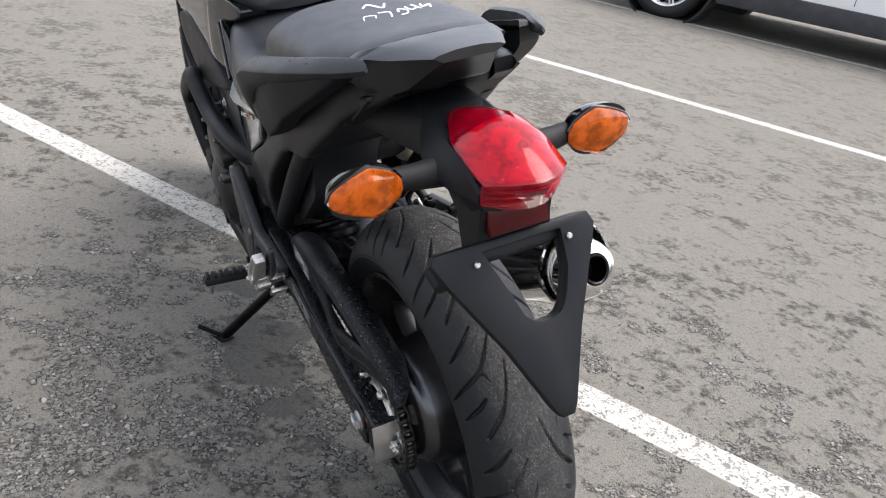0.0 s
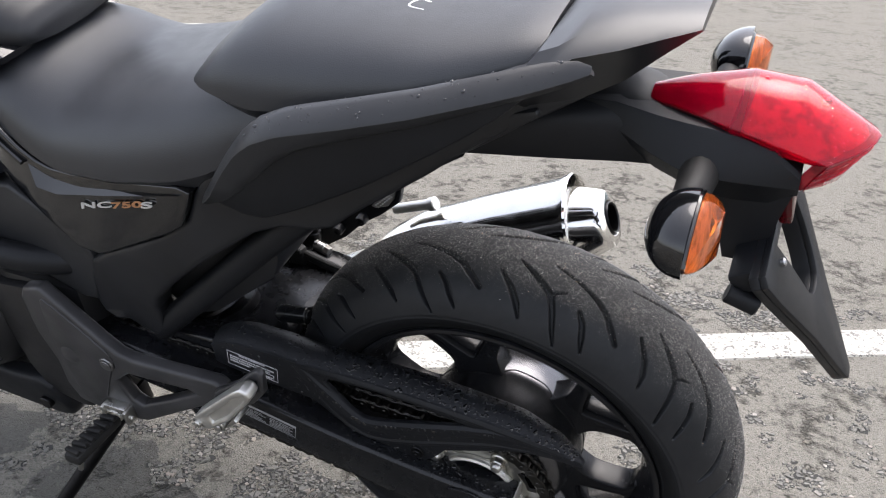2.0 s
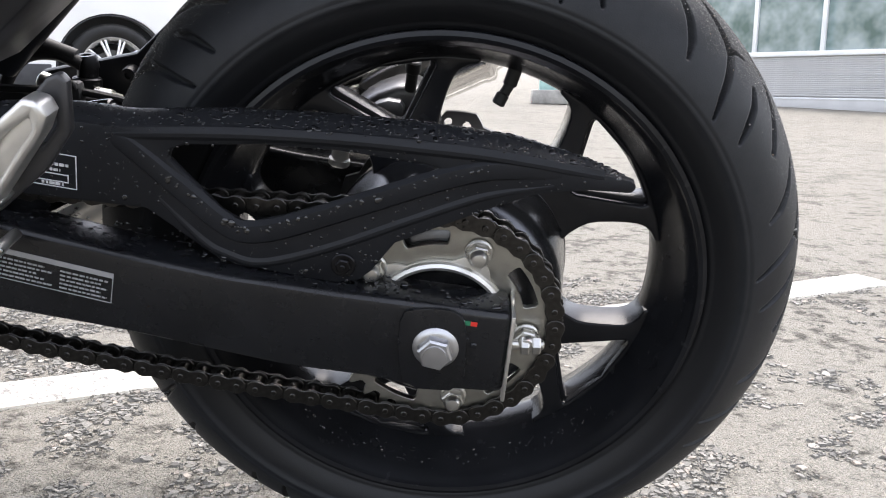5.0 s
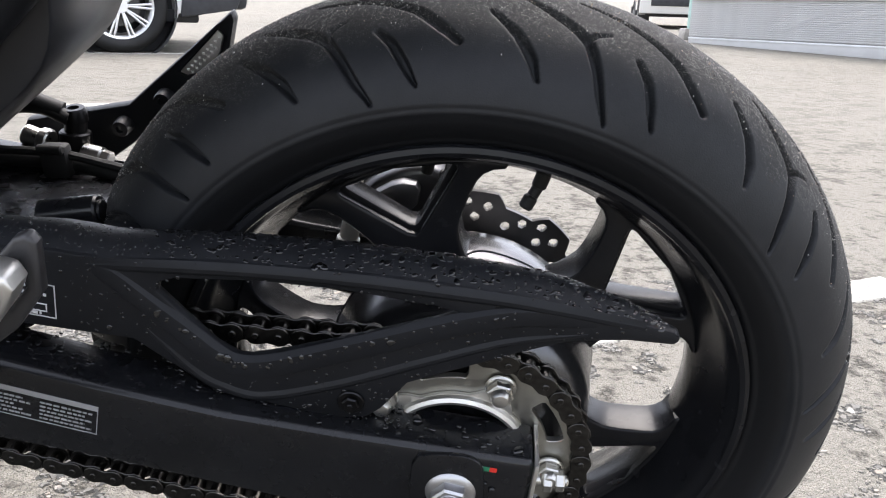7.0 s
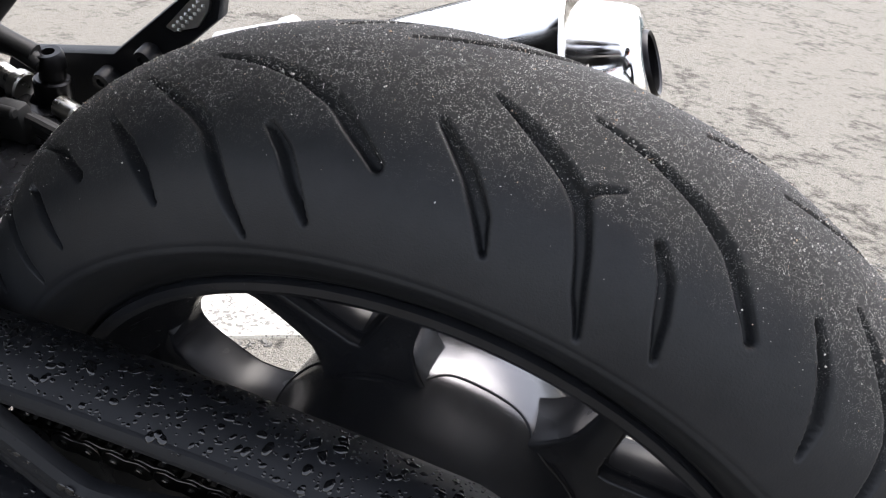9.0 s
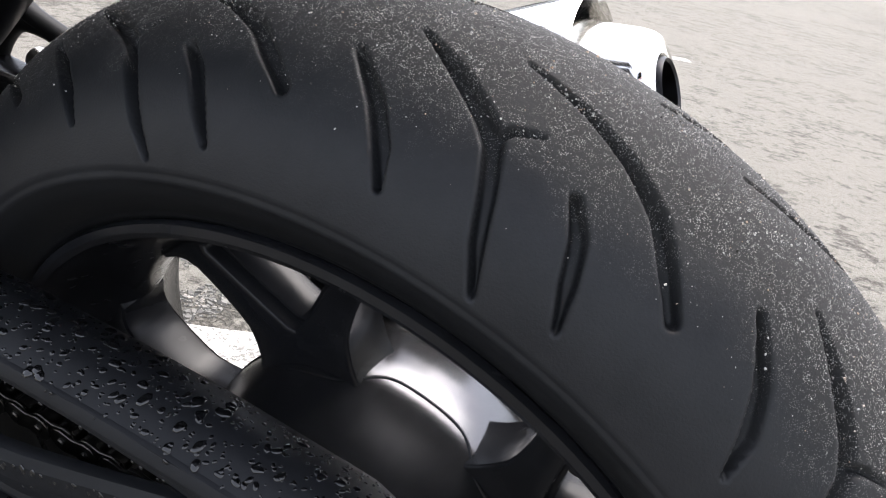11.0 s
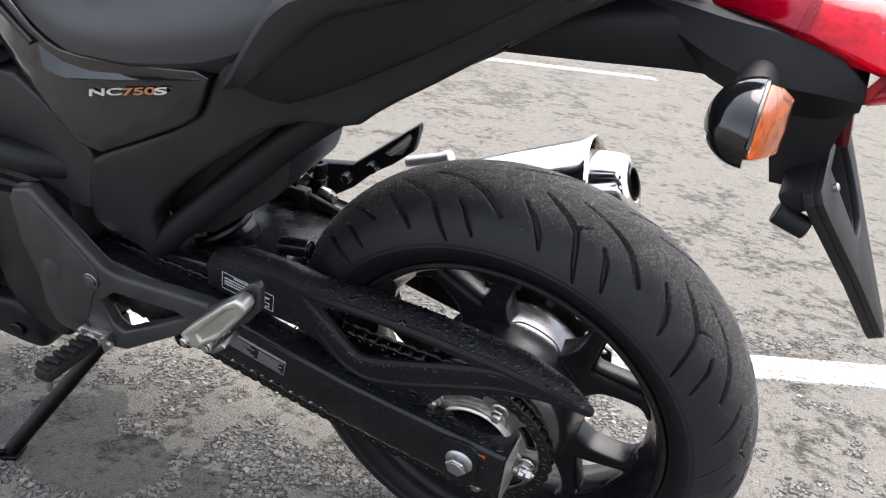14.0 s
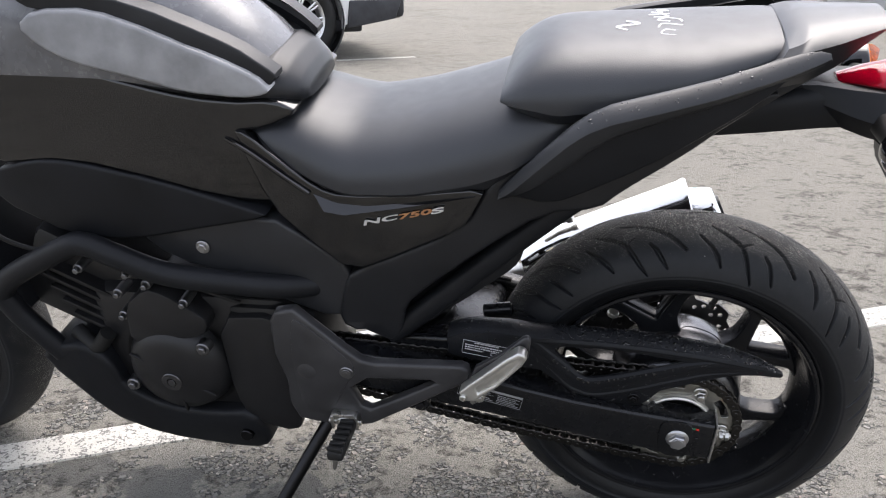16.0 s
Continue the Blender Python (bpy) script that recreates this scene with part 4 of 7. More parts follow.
for i in range(count):
    s = cum[-1] * i / count
    joints.append(Vector((float(np.interp(s, cum, [p.x for p in run])), float(np.interp(s, cum, [p.y for p in run])))))


def figure_eight(length, r, waist):
    pts = []
    for cx, a0, a1 in ((length / 2, -120, 120), (-length / 2, 60, 300)):
        pts += [(cx + r * math.cos(radians(a)), r * math.sin(radians(a))) for a in np.linspace(a0, a1, 9)]
        pts.append((0, waist if cx > 0 else -waist))
    return pts


def link_mesh(outer):
    y = 0.0078 if outer else 0.0058
    bm = bmesh.new()
    for s in (-1, 1):
        pl = slab(figure_eight(PITCH, 0.0080, 0.0060), s * y - 0.0009, s * y + 0.0009, bevel=0.0004, seg=1)
        bm = join(bm, pl)
        if outer:
            for cx in (-PITCH / 2, PITCH / 2):
                bm = join(bm, rod((cx, s * y, 0), (cx, s * (y + 0.0022), 0), 0.0026, 10, 0.0006))
    if not outer:
        for cx in (-PITCH / 2, PITCH / 2):
            bm = join(bm, rod((cx, -0.0048, 0), (cx, 0.0048, 0), 0.0057, 12, 0.0005))
    ob = finish("chain_link", bm, CHAIN)
    return ob


front_sprocket = part("drive_chain", lathe([(0.0, -0.004), (0.040, -0.004), (0.042, 0.0), (0.040, 0.004), (0.0, 0.004)], 40, (FS.x, CHAIN_Y, FS.y)), CHAIN, ROOT, "oily dark steel drive chain")
proto = {True: link_mesh(True), False: link_mesh(False)}
used = {True: False, False: False}
for i in range(count):
    a, b = joints[i], joints[(i + 1) % count]
    outer = i % 2 == 0
    ob = proto[outer] if not used[outer] else new("chain_link", proto[outer].data)
    used[outer] = True
    ob.parent = front_sprocket
    mid = (a + b) / 2
    ob.matrix_local = pose(mid.x, CHAIN_Y, mid.y, 0, -math.degrees(math.atan2(b.y - a.y, b.x - a.x)), 0)

# rear caliper over the disc and its bracket
caliper = part("brake_caliper", join(slab([(-0.100, 0.425), (-0.076, 0.446), (-0.042, 0.458), (-0.020, 0.450), (-0.014, 0.430), (-0.025, 0.412), (-0.056, 0.398), (-0.082, 0.402)], 0.072, 0.128, bevel=0.008, seg=3, smooth=1), slab([(-0.085, 0.432), (-0.060, 0.447), (-0.040, 0.444), (-0.044, 0.420), (-0.070, 0.412)], 0.060, 0.074, bevel=0.004, smooth=1)), CALIPER, ROOT, "dull grey cast brake caliper")
part("slide_pin", join(rod((-0.022, 0.058, 0.420), (-0.016, 0.062, 0.458), 0.0085), rod((-0.015, 0.062, 0.458), (-0.012, 0.063, 0.472), 0.006)), RUBBER, caliper, "black rubber pin boot")
part("bleed_nipple", join(rod((-0.036, 0.070, 0.452), (-0.032, 0.066, 0.476), 0.0055), rod((-0.033, 0.067, 0.470), (-0.031, 0.065, 0.482), 0.0072)), RUBBER, caliper)
part("bracket_pin", join(rod((-0.107, 0.070, 0.382), (-0.101, 0.070, 0.408), 0.0085), rod((-0.108, 0.070, 0.378), (-0.106, 0.070, 0.386), 0.0105)), ALU, caliper, "pale metal bracket pin")
part("brake_hose", tube([(-0.09, 0.10, 0.44), (-0.14, 0.105, 0.425), (-0.22, 0.115, 0.405), (-0.33, 0.125, 0.40), (-0.38, 0.14, 0.405)], 0.005, 8, 8), RUBBER, ROOT)

# rear shock and spring
sh0, sh1 = Vector((-0.405, -0.035, 0.415)), Vector((-0.480, -0.030, 0.64))
ax = (sh1 - sh0).normalized()
sx = ax.orthogonal().normalized()
sy = ax.cross(sx)
coil = [sh0 + ax * (0.02 + 0.19 * t / 90) + (sx * math.cos(2 * math.pi * t / 14) + sy * math.sin(2 * math.pi * t / 14)) * 0.040 for t in range(91)]
shock = part("shock_absorber", join(rod(sh0, sh1, 0.024), rod(sh0 + ax * 0.015, sh0 + ax * 0.03, 0.046), rod(sh0 + ax * 0.19, sh0 + ax * 0.21, 0.046)), DARKMETAL, ROOT, "black rear shock absorber")
part("spring", tube(coil, 0.0065, 8, 0), DARKMETAL, shock, "black coil spring")

# fittings on the swingarm's bridge ahead of the tyre
part("bridge_lug", join(rod((-0.318, -0.040, 0.456), (-0.272, -0.038, 0.462), 0.0125, 20), rod((-0.274, -0.038, 0.4618), (-0.270, -0.038, 0.4622), 0.0085, 16)), ARM, swingarm, "black tubular lug on the swingarm bridge")
cables = part("rear_brake_hose", tube([(-0.520, 0.108, 0.434), (-0.440, 0.112, 0.430), (-0.378, 0.112, 0.428), (-0.327, 0.104, 0.422), (-0.270, 0.104, 0.405), (-0.20, 0.108, 0.400)], 0.0078, 10, 6), RUBBER, ROOT, "black brake hose and cable along the swingarm")
part("cable", tube([(-0.520, 0.100, 0.447), (-0.440, 0.104, 0.442), (-0.378, 0.104, 0.440), (-0.327, 0.098, 0.433), (-0.290, 0.098, 0.424)], 0.0042, 8, 6), RUBBER, cables)
part("cable_clamp", join(box(-0.378, 0.102, 0.434, 0.026, 0.016, 0.032, 0.004), rod((-0.390, 0.094, 0.448), (-0.366, 0.094, 0.448), 0.0045)), RUBBER, cables)
part("shock_collar", lathe([(0.030, 0.0), (0.040, 0.0), (0.042, 0.004), (0.040, 0.010), (0.030, 0.012)], 40, sh0 + ax * 0.055, ax), DARKMETAL, shock, "black shock collar")

# ---------------------------------------------------------------- bodywork


def pair(name, make, material, label="", sharp=38.0):
    """A cover on the left and its mirror image on the right."""
    bm = make()
    part(name, mirrored(bm), material, ROOT, label, sharp)
    return part(name, bm, material, ROOT, label, sharp)


def lerp(x, xs, ys):
    return float(np.interp(x, xs, ys))


part("seat", pad([(-0.655, 0.806, 0.830, 0.100), (-0.620, 0.786, 0.840, 0.126), (-0.565, 0.752, 0.838, 0.142), (-0.528, 0.734, 0.822, 0.152), (-0.484, 0.722, 0.812, 0.160), (-0.396, 0.726, 0.826, 0.166), (-0.303, 0.742, 0.852, 0.166), (-0.250, 0.760, 0.870, 0.160), (-0.200, 0.800, 0.880, 0.150), (-0.165, 0.830, 0.880, 0.13)], power=2.7), VINYL, ROOT, "black vinyl rider seat")
seat_rear = part("pillion_seat", pad([(-0.268, 0.868, 0.880, 0.120), (-0.252, 0.860, 0.902, 0.132), (-0.222, 0.852, 0.922, 0.140), (-0.190, 0.842, 0.930, 0.144), (-0.109, 0.854, 0.932, 0.142), (-0.02, 0.880, 0.933, 0.134), (0.040, 0.896, 0.937, 0.112), (0.070, 0.906, 0.940, 0.100), (0.088, 0.915, 0.938, 0.085)], power=2.9), VINYL, ROOT, "black vinyl pillion seat with chalk marks on top")
cowl_rings = []
for x, zb, zc, hw, zt, wt in ((0.030, 0.872, 0.914, 0.112, 0.934, 0.088), (0.070, 0.872, 0.922, 0.108, 0.939, 0.084), (0.115, 0.882, 0.932, 0.090, 0.944, 0.070), (0.150, 0.898, 0.936, 0.074, 0.946, 0.056), (0.182, 0.922, 0.942, 0.058, 0.948, 0.046), (0.208, 0.940, 0.9465, 0.045, 0.949, 0.038)):
    sl = max(0.0, (0.115 - x) / 0.085) * 0.9
    cowl_rings.append([(x + (p_z - 0.872) * sl, p_y, p_z) for x, p_y, p_z in [(x, -hw * 0.72, zb), (x, -hw, zc), (x, -wt, zt), (x, -wt * 0.4, zt + 0.003), (x, wt * 0.4, zt + 0.003), (x, wt, zt), (x, hw, zc), (x, hw * 0.72, zb)]])
tail_bm = loft(cowl_rings)
bmesh.ops.bevel(tail_bm, geom=[e for e in tail_bm.edges if len(e.link_faces) == 2 and e.calc_face_angle(0) > radians(22)], offset=0.0025, segments=2, profile=0.5, affect="EDGES", clamp_overlap=True)
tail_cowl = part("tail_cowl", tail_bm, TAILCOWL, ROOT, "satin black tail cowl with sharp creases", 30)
for k in range(7):
    part("print_bar", box(0.1690, -0.026 + 0.009 * k, 0.9150, 0.0012, 0.0065, 0.006, 0.0004, (0, 52, 0)), Mat("dim_red_print", (0.012, 0.005, 0.005), 0.4).m if k == 0 else bpy.data.materials["dim_red_print"], tail_cowl)
tail_cowl.location.y = -0.0215
seat_rear.location.y = -0.010
# chalk strokes on the pillion seat
strokes = (((-0.105, -0.030), (-0.120, -0.018), (-0.100, -0.010)), ((-0.118, -0.016), (-0.090, -0.006), (-0.108, 0.004)), ((-0.044, -0.050), (-0.062, -0.044), (-0.056, -0.030), (-0.040, -0.036), (-0.030, -0.044)), ((-0.066, -0.022), (-0.060, -0.008), (-0.034, -0.014)), ((-0.050, 0.002), (-0.066, 0.008), (-0.054, 0.016), (-0.038, 0.010), (-0.034, 0.000)), ((-0.072, 0.020), (-0.052, 0.022), (-0.060, 0.034)), ((-0.078, 0.032), (-0.050, 0.036)), ((-0.074, 0.044), (-0.060, 0.042), (-0.066, 0.054), (-0.050, 0.050)))
for st in strokes:
    part("chalk_stroke", tube([(x, y + 0.010, 0.9318 - abs(y) * 0.03) for x, y in st], 0.0019, 6, 6, True), CHALK, seat_rear, "white chalk stroke")


def rail_y(x, z):
    return lerp(x, (-0.30, -0.18, -0.05, 0.06, 0.12), (-0.176, -0.204, -0.200, -0.165, -0.132))


RAIL_X = (-0.268, -0.235, -0.200, -0.172, -0.150, -0.120, -0.060, 0.000, 0.060, 0.100, 0.124, 0.133)
RAIL_TOP = (0.752, 0.792, 0.832, 0.862, 0.880, 0.8925, 0.9045, 0.9160, 0.9270, 0.9325, 0.9330, 0.9300)
RAIL_OUT = (-0.168, -0.184, -0.200, -0.210, -0.213, -0.211, -0.202, -0.188, -0.164, -0.142, -0.127, -0.121)
RAIL_DROP = (0.010, 0.030, 0.042, 0.046, 0.044, 0.038, 0.032, 0.028, 0.024, 0.021, 0.015, 0.007)
RAIL_WIDE = (0.010, 0.018, 0.024, 0.028, 0.031, 0.034, 0.034, 0.032, 0.029, 0.024, 0.014, 0.005)


def grab_bar():
    """A blade-like bar: a sloping lit top, a tall outer face and a rounded lower edge, drawn in to a point behind."""
    rings = []
    for x in np.linspace(RAIL_X[0], RAIL_X[-1], 34):
        zt, yo, dr, wd = (float(np.interp(x, RAIL_X, c)) for c in (RAIL_TOP, RAIL_OUT, RAIL_DROP, RAIL_WIDE))
        e = min(1.0, dr / 0.022)
        rings.append([(x, yo, zt - 0.015 * e), (x, yo + 0.002 * e, zt - 0.0115 * e), (x, yo + wd * 0.55, zt - 0.0005), (x, yo + wd * 0.8, zt + 0.001), (x, yo + wd, zt - 0.002), (x + 0.006 * e, yo + wd, zt - dr * 0.7), (x + 0.008 * e, yo + wd * 0.6, zt - dr), (x + 0.006 * e, yo + wd * 0.45, zt - dr * 0.99), (x + 0.003 * e, yo + 0.005 * e, zt - dr * 0.80)])
    return loft(rings)


# the rail's lighter grey stands in for light caught along its top
pair("grab_rail", grab_bar, MIDGREY, "matt black grab rail, greyed as if lit, with a wet top")


def rail_skirt_y(x, z):
    return rail_y(x, z) + 0.010 + 0.30 * max(0.0, 0.86 + 0.30 * x - z)


pair("rail_skirt", lambda: panel([(-0.258, 0.752), (-0.192, 0.830), (-0.150, 0.864), (-0.105, 0.878), (-0.03, 0.896), (0.060, 0.922), (0.100, 0.930), (0.085, 0.905), (0.03, 0.868), (-0.05, 0.822), (-0.13, 0.775), (-0.20, 0.742)], rail_skirt_y, 0.03, 0.004, 0.03, 1), MATT, "matt black skirt below the grab rail")


def side_y(x, z):
    return lerp(x, (-0.56, -0.40, -0.20, 0.0, 0.12), (-0.148, -0.158, -0.152, -0.125, -0.085)) + 0.10 * max(0, 0.62 - z) * (1 if x > -0.5 else 0.3)


side = [(-0.284, 0.757), (-0.235, 0.800), (-0.160, 0.838), (-0.08, 0.858), (0.02, 0.882), (0.110, 0.902), (0.140, 0.892), (0.095, 0.868), (0.025, 0.834), (-0.034, 0.790), (-0.104, 0.744), (-0.134, 0.718), (-0.205, 0.716), (-0.300, 0.648), (-0.375, 0.586), (-0.422, 0.538), (-0.432, 0.475), (-0.449, 0.456), (-0.500, 0.478), (-0.534, 0.497), (-0.520, 0.560), (-0.500, 0.600), (-0.319, 0.690)]
pair("side_cowl", lambda: panel(side, side_y, 0.03, 0.008, 0.03, 1), COWL, "satin black rear side cowl with water drops")
pair("frame_tube", lambda: tube([(-0.455, -0.120, 0.462), (-0.415, -0.124, 0.500), (-0.205, -0.124, 0.692), (-0.09, -0.114, 0.776), (0.0, -0.10, 0.83)], 0.0180, 16, 6), MATT, "satin black subframe tube")
part("tail_filler", slab([(-0.30, 0.72), (-0.20, 0.80), (0.02, 0.86), (0.10, 0.88), (0.03, 0.83), (-0.09, 0.755), (-0.205, 0.70), (-0.26, 0.66), (-0.42, 0.60), (-0.45, 0.68)], 0.012, 0.115, bevel=0.01), MATT, ROOT)
part("rear_mudguard", slab([(-0.30, 0.72), (-0.20, 0.80), (0.02, 0.86), (0.10, 0.88), (0.03, 0.83), (-0.09, 0.755), (-0.200, 0.700), (-0.236, 0.655), (-0.243, 0.613), (-0.257, 0.589), (-0.305, 0.550), (-0.384, 0.488), (-0.435, 0.500), (-0.470, 0.590), (-0.45, 0.68)], -0.106, 0.010, bevel=0.008, smooth=1), COWL, ROOT, "smooth black inner mudguard under the tail")

# badge panel below the seat
badge = [(-0.652, 0.822), (-0.634, 0.822), (-0.585, 0.783), (-0.530, 0.743), (-0.495, 0.734), (-0.380, 0.744), (-0.284, 0.757), (-0.302, 0.720), (-0.319, 0.692), (-0.400, 0.650), (-0.496, 0.602), (-0.560, 0.655), (-0.612, 0.700)]


def badge_y(x, z):
    return lerp(x, (-0.66, -0.55, -0.45, -0.28), (-0.130, -0.150, -0.158, -0.163))


badge_panel = pair("badge_panel", lambda: panel(badge, badge_y, 0.02, 0.004, 0.03, 1), GLOSS, "gloss black side panel with a model badge")
ledge = []
for (xo, zo), (xi, zi) in zip([(-0.520, 0.714), (-0.491, 0.709), (-0.414, 0.723), (-0.353, 0.735), (-0.300, 0.746)], [(-0.542, 0.740), (-0.506, 0.730), (-0.415, 0.736), (-0.350, 0.744), (-0.288, 0.752)]):
    ledge.append([(xo, -0.1655, zo), (xi, -0.147, zi), (xi, -0.140, zi - 0.006), (xo, -0.156, zo - 0.006)])
part("badge_lip", loft(ledge), GLOSS, ROOT, "gloss black ledge below the seat", 25)
part("seat_trim", tube([(x, badge_y(x, z) - 0.003, z) for x, z in [(-0.664, 0.811), (-0.627, 0.791), (-0.582, 0.761), (-0.543, 0.736)]], 0.0035, 8, 5), GLOSS, ROOT)


def lettering(body, x, z, y, size, turn, material, name, squeeze=1.0):
    cu = bpy.data.curves.new(name, "FONT")
    cu.body, cu.size, cu.extrude, cu.shear, cu.offset = body, size, 0.0006, 0.18, size * 0.022
    tmp = bpy.data.objects.new(name, cu)
    scene.collection.objects.link(tmp)
    dg = bpy.context.evaluated_depsgraph_get()
    me = bpy.data.meshes.new_from_object(tmp.evaluated_get(dg))
    bpy.data.objects.remove(tmp)
    me.materials.clear()
    me.materials.append(material)
    ob = new(name, me)
    ob.parent = badge_panel
    ob.matrix_local = pose(x, y, z, 90, 0, 0) @ pose(0, 0, 0, 0, 0, turn) @ Matrix.Diagonal((squeeze, 1, 1, 1))
    ob["label"] = "raised model lettering"
    return ob


lettering("NC", -0.467, 0.6900, -0.1603, 0.0112, 14.0, DECAL_SILVER, "badge_lettering", 3.3)
lettering("750", -0.4125, 0.7036, -0.1625, 0.0112, 14.0, DECAL_ORANGE, "badge_lettering", 3.05)
lettering("S", -0.3640, 0.7158, -0.1647, 0.0112, 14.0, DECAL_SILVER, "badge_lettering", 3.8)

# middle covers and tank
pair("middle_cover", lambda: panel([(-0.852, 0.640), (-0.759, 0.662), (-0.624, 0.690), (-0.560, 0.650), (-0.500, 0.600), (-0.515, 0.550), (-0.532, 0.500), (-0.634, 0.537), (-0.667, 0.562), (-0.804, 0.598)], lambda x, z: lerp(x, (-0.86, -0.7, -0.5), (-0.130, -0.140, -0.146)), 0.03, 0.006, 0.04, 1), MIDGREY, "dark grey plastic frame cover")
part("cover_screw", join(rod((-0.740, -0.139, 0.626), (-0.740, -0.1425, 0.626), 0.0115, 24), rod((-0.740, -0.1425, 0.626), (-0.740, -0.146, 0.626), 0.0075, 6)), BOLT, ROOT, "round socket screw")
pair("lower_tank_cover", lambda: panel([(-1.060, 0.755), (-0.985, 0.776), (-0.919, 0.776), (-0.778, 0.746), (-0.652, 0.706), (-0.610, 0.690), (-0.753, 0.660), (-0.844, 0.640), (-0.953, 0.640), (-1.070, 0.705)], -0.150, 0.04, 0.006, 0.05, 1), MATT, "matt black lower tank cover")


def shell_y(x, z):
    return lerp(z, (0.68, 0.78, 0.86, 0.96), (-0.148, -0.146, -0.136, -0.118)) + max(0, x + 0.72) * 0.18


pair("tank_side_cover", lambda: panel([(-1.150, 0.960), (-1.02, 0.962), (-0.952, 0.958), (-0.915, 0.925), (-0.790, 0.892), (-0.655, 0.864), (-0.590, 0.862), (-0.555, 0.842), (-0.605, 0.822), (-0.652, 0.818), (-0.612, 0.760), (-0.575, 0.725), (-0.625, 0.698), (-0.760, 0.742), (-0.916, 0.778), (-1.060, 0.765), (-1.16, 0.84)], shell_y, 0.05, 0.006, 0.03, 1), GLOSS, "gloss black tank side cover")
def knee_y(x, z):
    return lerp(z, (0.84, 0.92, 1.00), (-0.152, -0.146, -0.128)) + max(0, x + 0.70) * 0.22


pair("knee_panel", lambda: panel([(-0.942, 0.977), (-0.912, 0.998), (-0.827, 0.998), (-0.736, 0.968), (-0.654, 0.932), (-0.604, 0.902), (-0.587, 0.881), (-0.595, 0.874), (-0.627, 0.872), (-0.699, 0.886), (-0.786, 0.910), (-0.868, 0.929), (-0.913, 0.951)], knee_y, 0.03, 0.005, 0.03, 1), PAINT, "silver-grey knee panel")
pair("knee_stripe", lambda: panel([(-0.947, 1.012), (-0.894, 1.014), (-0.809, 1.014), (-0.711, 0.983), (-0.631, 0.942), (-0.593, 0.912), (-0.577, 0.896), (-0.591, 0.882), (-0.608, 0.899), (-0.659, 0.929), (-0.741, 0.965), (-0.832, 0.995), (-0.919, 0.995)], lambda x, z: knee_y(x, z) + 0.010, 0.03, 0.003, 0.03, 1), COWL, "gloss black stripe above the knee panel")
part("tank_top", pad([(-1.20, 0.90, 1.040, 0.120), (-1.05, 0.88, 1.066, 0.130), (-0.90, 0.88, 1.060, 0.132), (-0.80, 0.87, 1.050, 0.130), (-0.72, 0.86, 1.020, 0.124), (-0.66, 0.85, 0.968, 0.112), (-0.625, 0.845, 0.938, 0.100), (-0.600, 0.84, 0.908, 0.090), (-0.580, 0.84, 0.875, 0.075)], power=2.3), TANKTOP, ROOT, "glossy black tank top reflecting the sky")
part("tank_tail", pad([(-0.622, 0.845, 0.905, 0.112), (-0.600, 0.845, 0.908, 0.106), (-0.578, 0.845, 0.896, 0.094), (-0.560, 0.845, 0.878, 0.078), (-0.552, 0.845, 0.862, 0.060)], power=3.2), COWL, ROOT, "satin black end cap of the tank")
part("body_core", join(box(-0.87, 0, 0.76, 0.50, 0.20, 0.20, 0.04), box(-0.50, 0, 0.66, 0.36, 0.22, 0.14, 0.03), box(-0.22, 0, 0.78, 0.20, 0.20, 0.12, 0.03)), MATT, ROOT)

# frame tubes and engine
pair("frame_spar", lambda: tube([(-1.128, -0.160, 0.520), (-1.085, -0.165, 0.566), (-0.965, -0.168, 0.630), (-0.925, -0.168, 0.640), (-0.880, -0.168, 0.622), (-0.802, -0.166, 0.590), (-0.70, -0.164, 0.578), (-0.610, -0.150, 0.566), (-0.55, -0.118, 0.556), (-0.50, -0.09, 0.548)], 0.0195, 16, 6), MATT, "black steel frame spar")
pair("frame_downtube", lambda: tube([(-1.122, -0.160, 0.528), (-1.105, -0.158, 0.480), (-1.055, -0.150, 0.395)], 0.0195, 16, 5), MATT, "black steel down tube")
engine = part("engine", box(-0.80, 0, 0.40, 0.36, 0.28, 0.26, 0.03), ENGINE, ROOT, "black parallel-twin engine block")
part("cylinder_block", box(-1.0, 0, 0.50, 0.24, 0.22, 0.18, 0.03, (0, 28, 0)), ENGINE, engine)
part("gearbox", box(-0.65, -0.06, 0.40, 0.17, 0.18, 0.24, 0.03), ENGINE, engine)
CC = Vector((-0.833, -0.140, 0.388))
part("generator_cover", lathe([(0.0, -0.046), (0.030, -0.046), (0.060, -0.042), (0.080, -0.032), (0.090, -0.014), (0.094, 0.0), (0.102, 0.0), (0.104, 0.02), (0.1, 0.05)], 56, CC), ENGINE, engine, "round black generator cover")
part("cover_plug", join(rod(CC + Vector((-0.002, -0.045, -0.010)), CC + Vector((-0.002, -0.049, -0.010)), 0.0185, 30), rod(CC + Vector((-0.002, -0.049, -0.010)), CC + Vector((-0.002, -0.0502, -0.010)), 0.008, 6)), CALIPER, engine, "worn grey metal plug")
for a in (42, 200):
    d = Vector((math.cos(radians(a)), 0, math.sin(radians(a))))
    part("engine_bolt", join(rod(CC + d * 0.090 + Vector((0, -0.02, 0)), CC + d * 0.090 + Vector((0, -0.040, 0)), 0.012, 20), rod(CC + d * 0.090 + Vector((0, -0.040, 0)), CC + d * 0.090 + Vector((0, -0.046, 0)), 0.0075, 6)), DARKBOLT, engine, "small dark steel bolt")
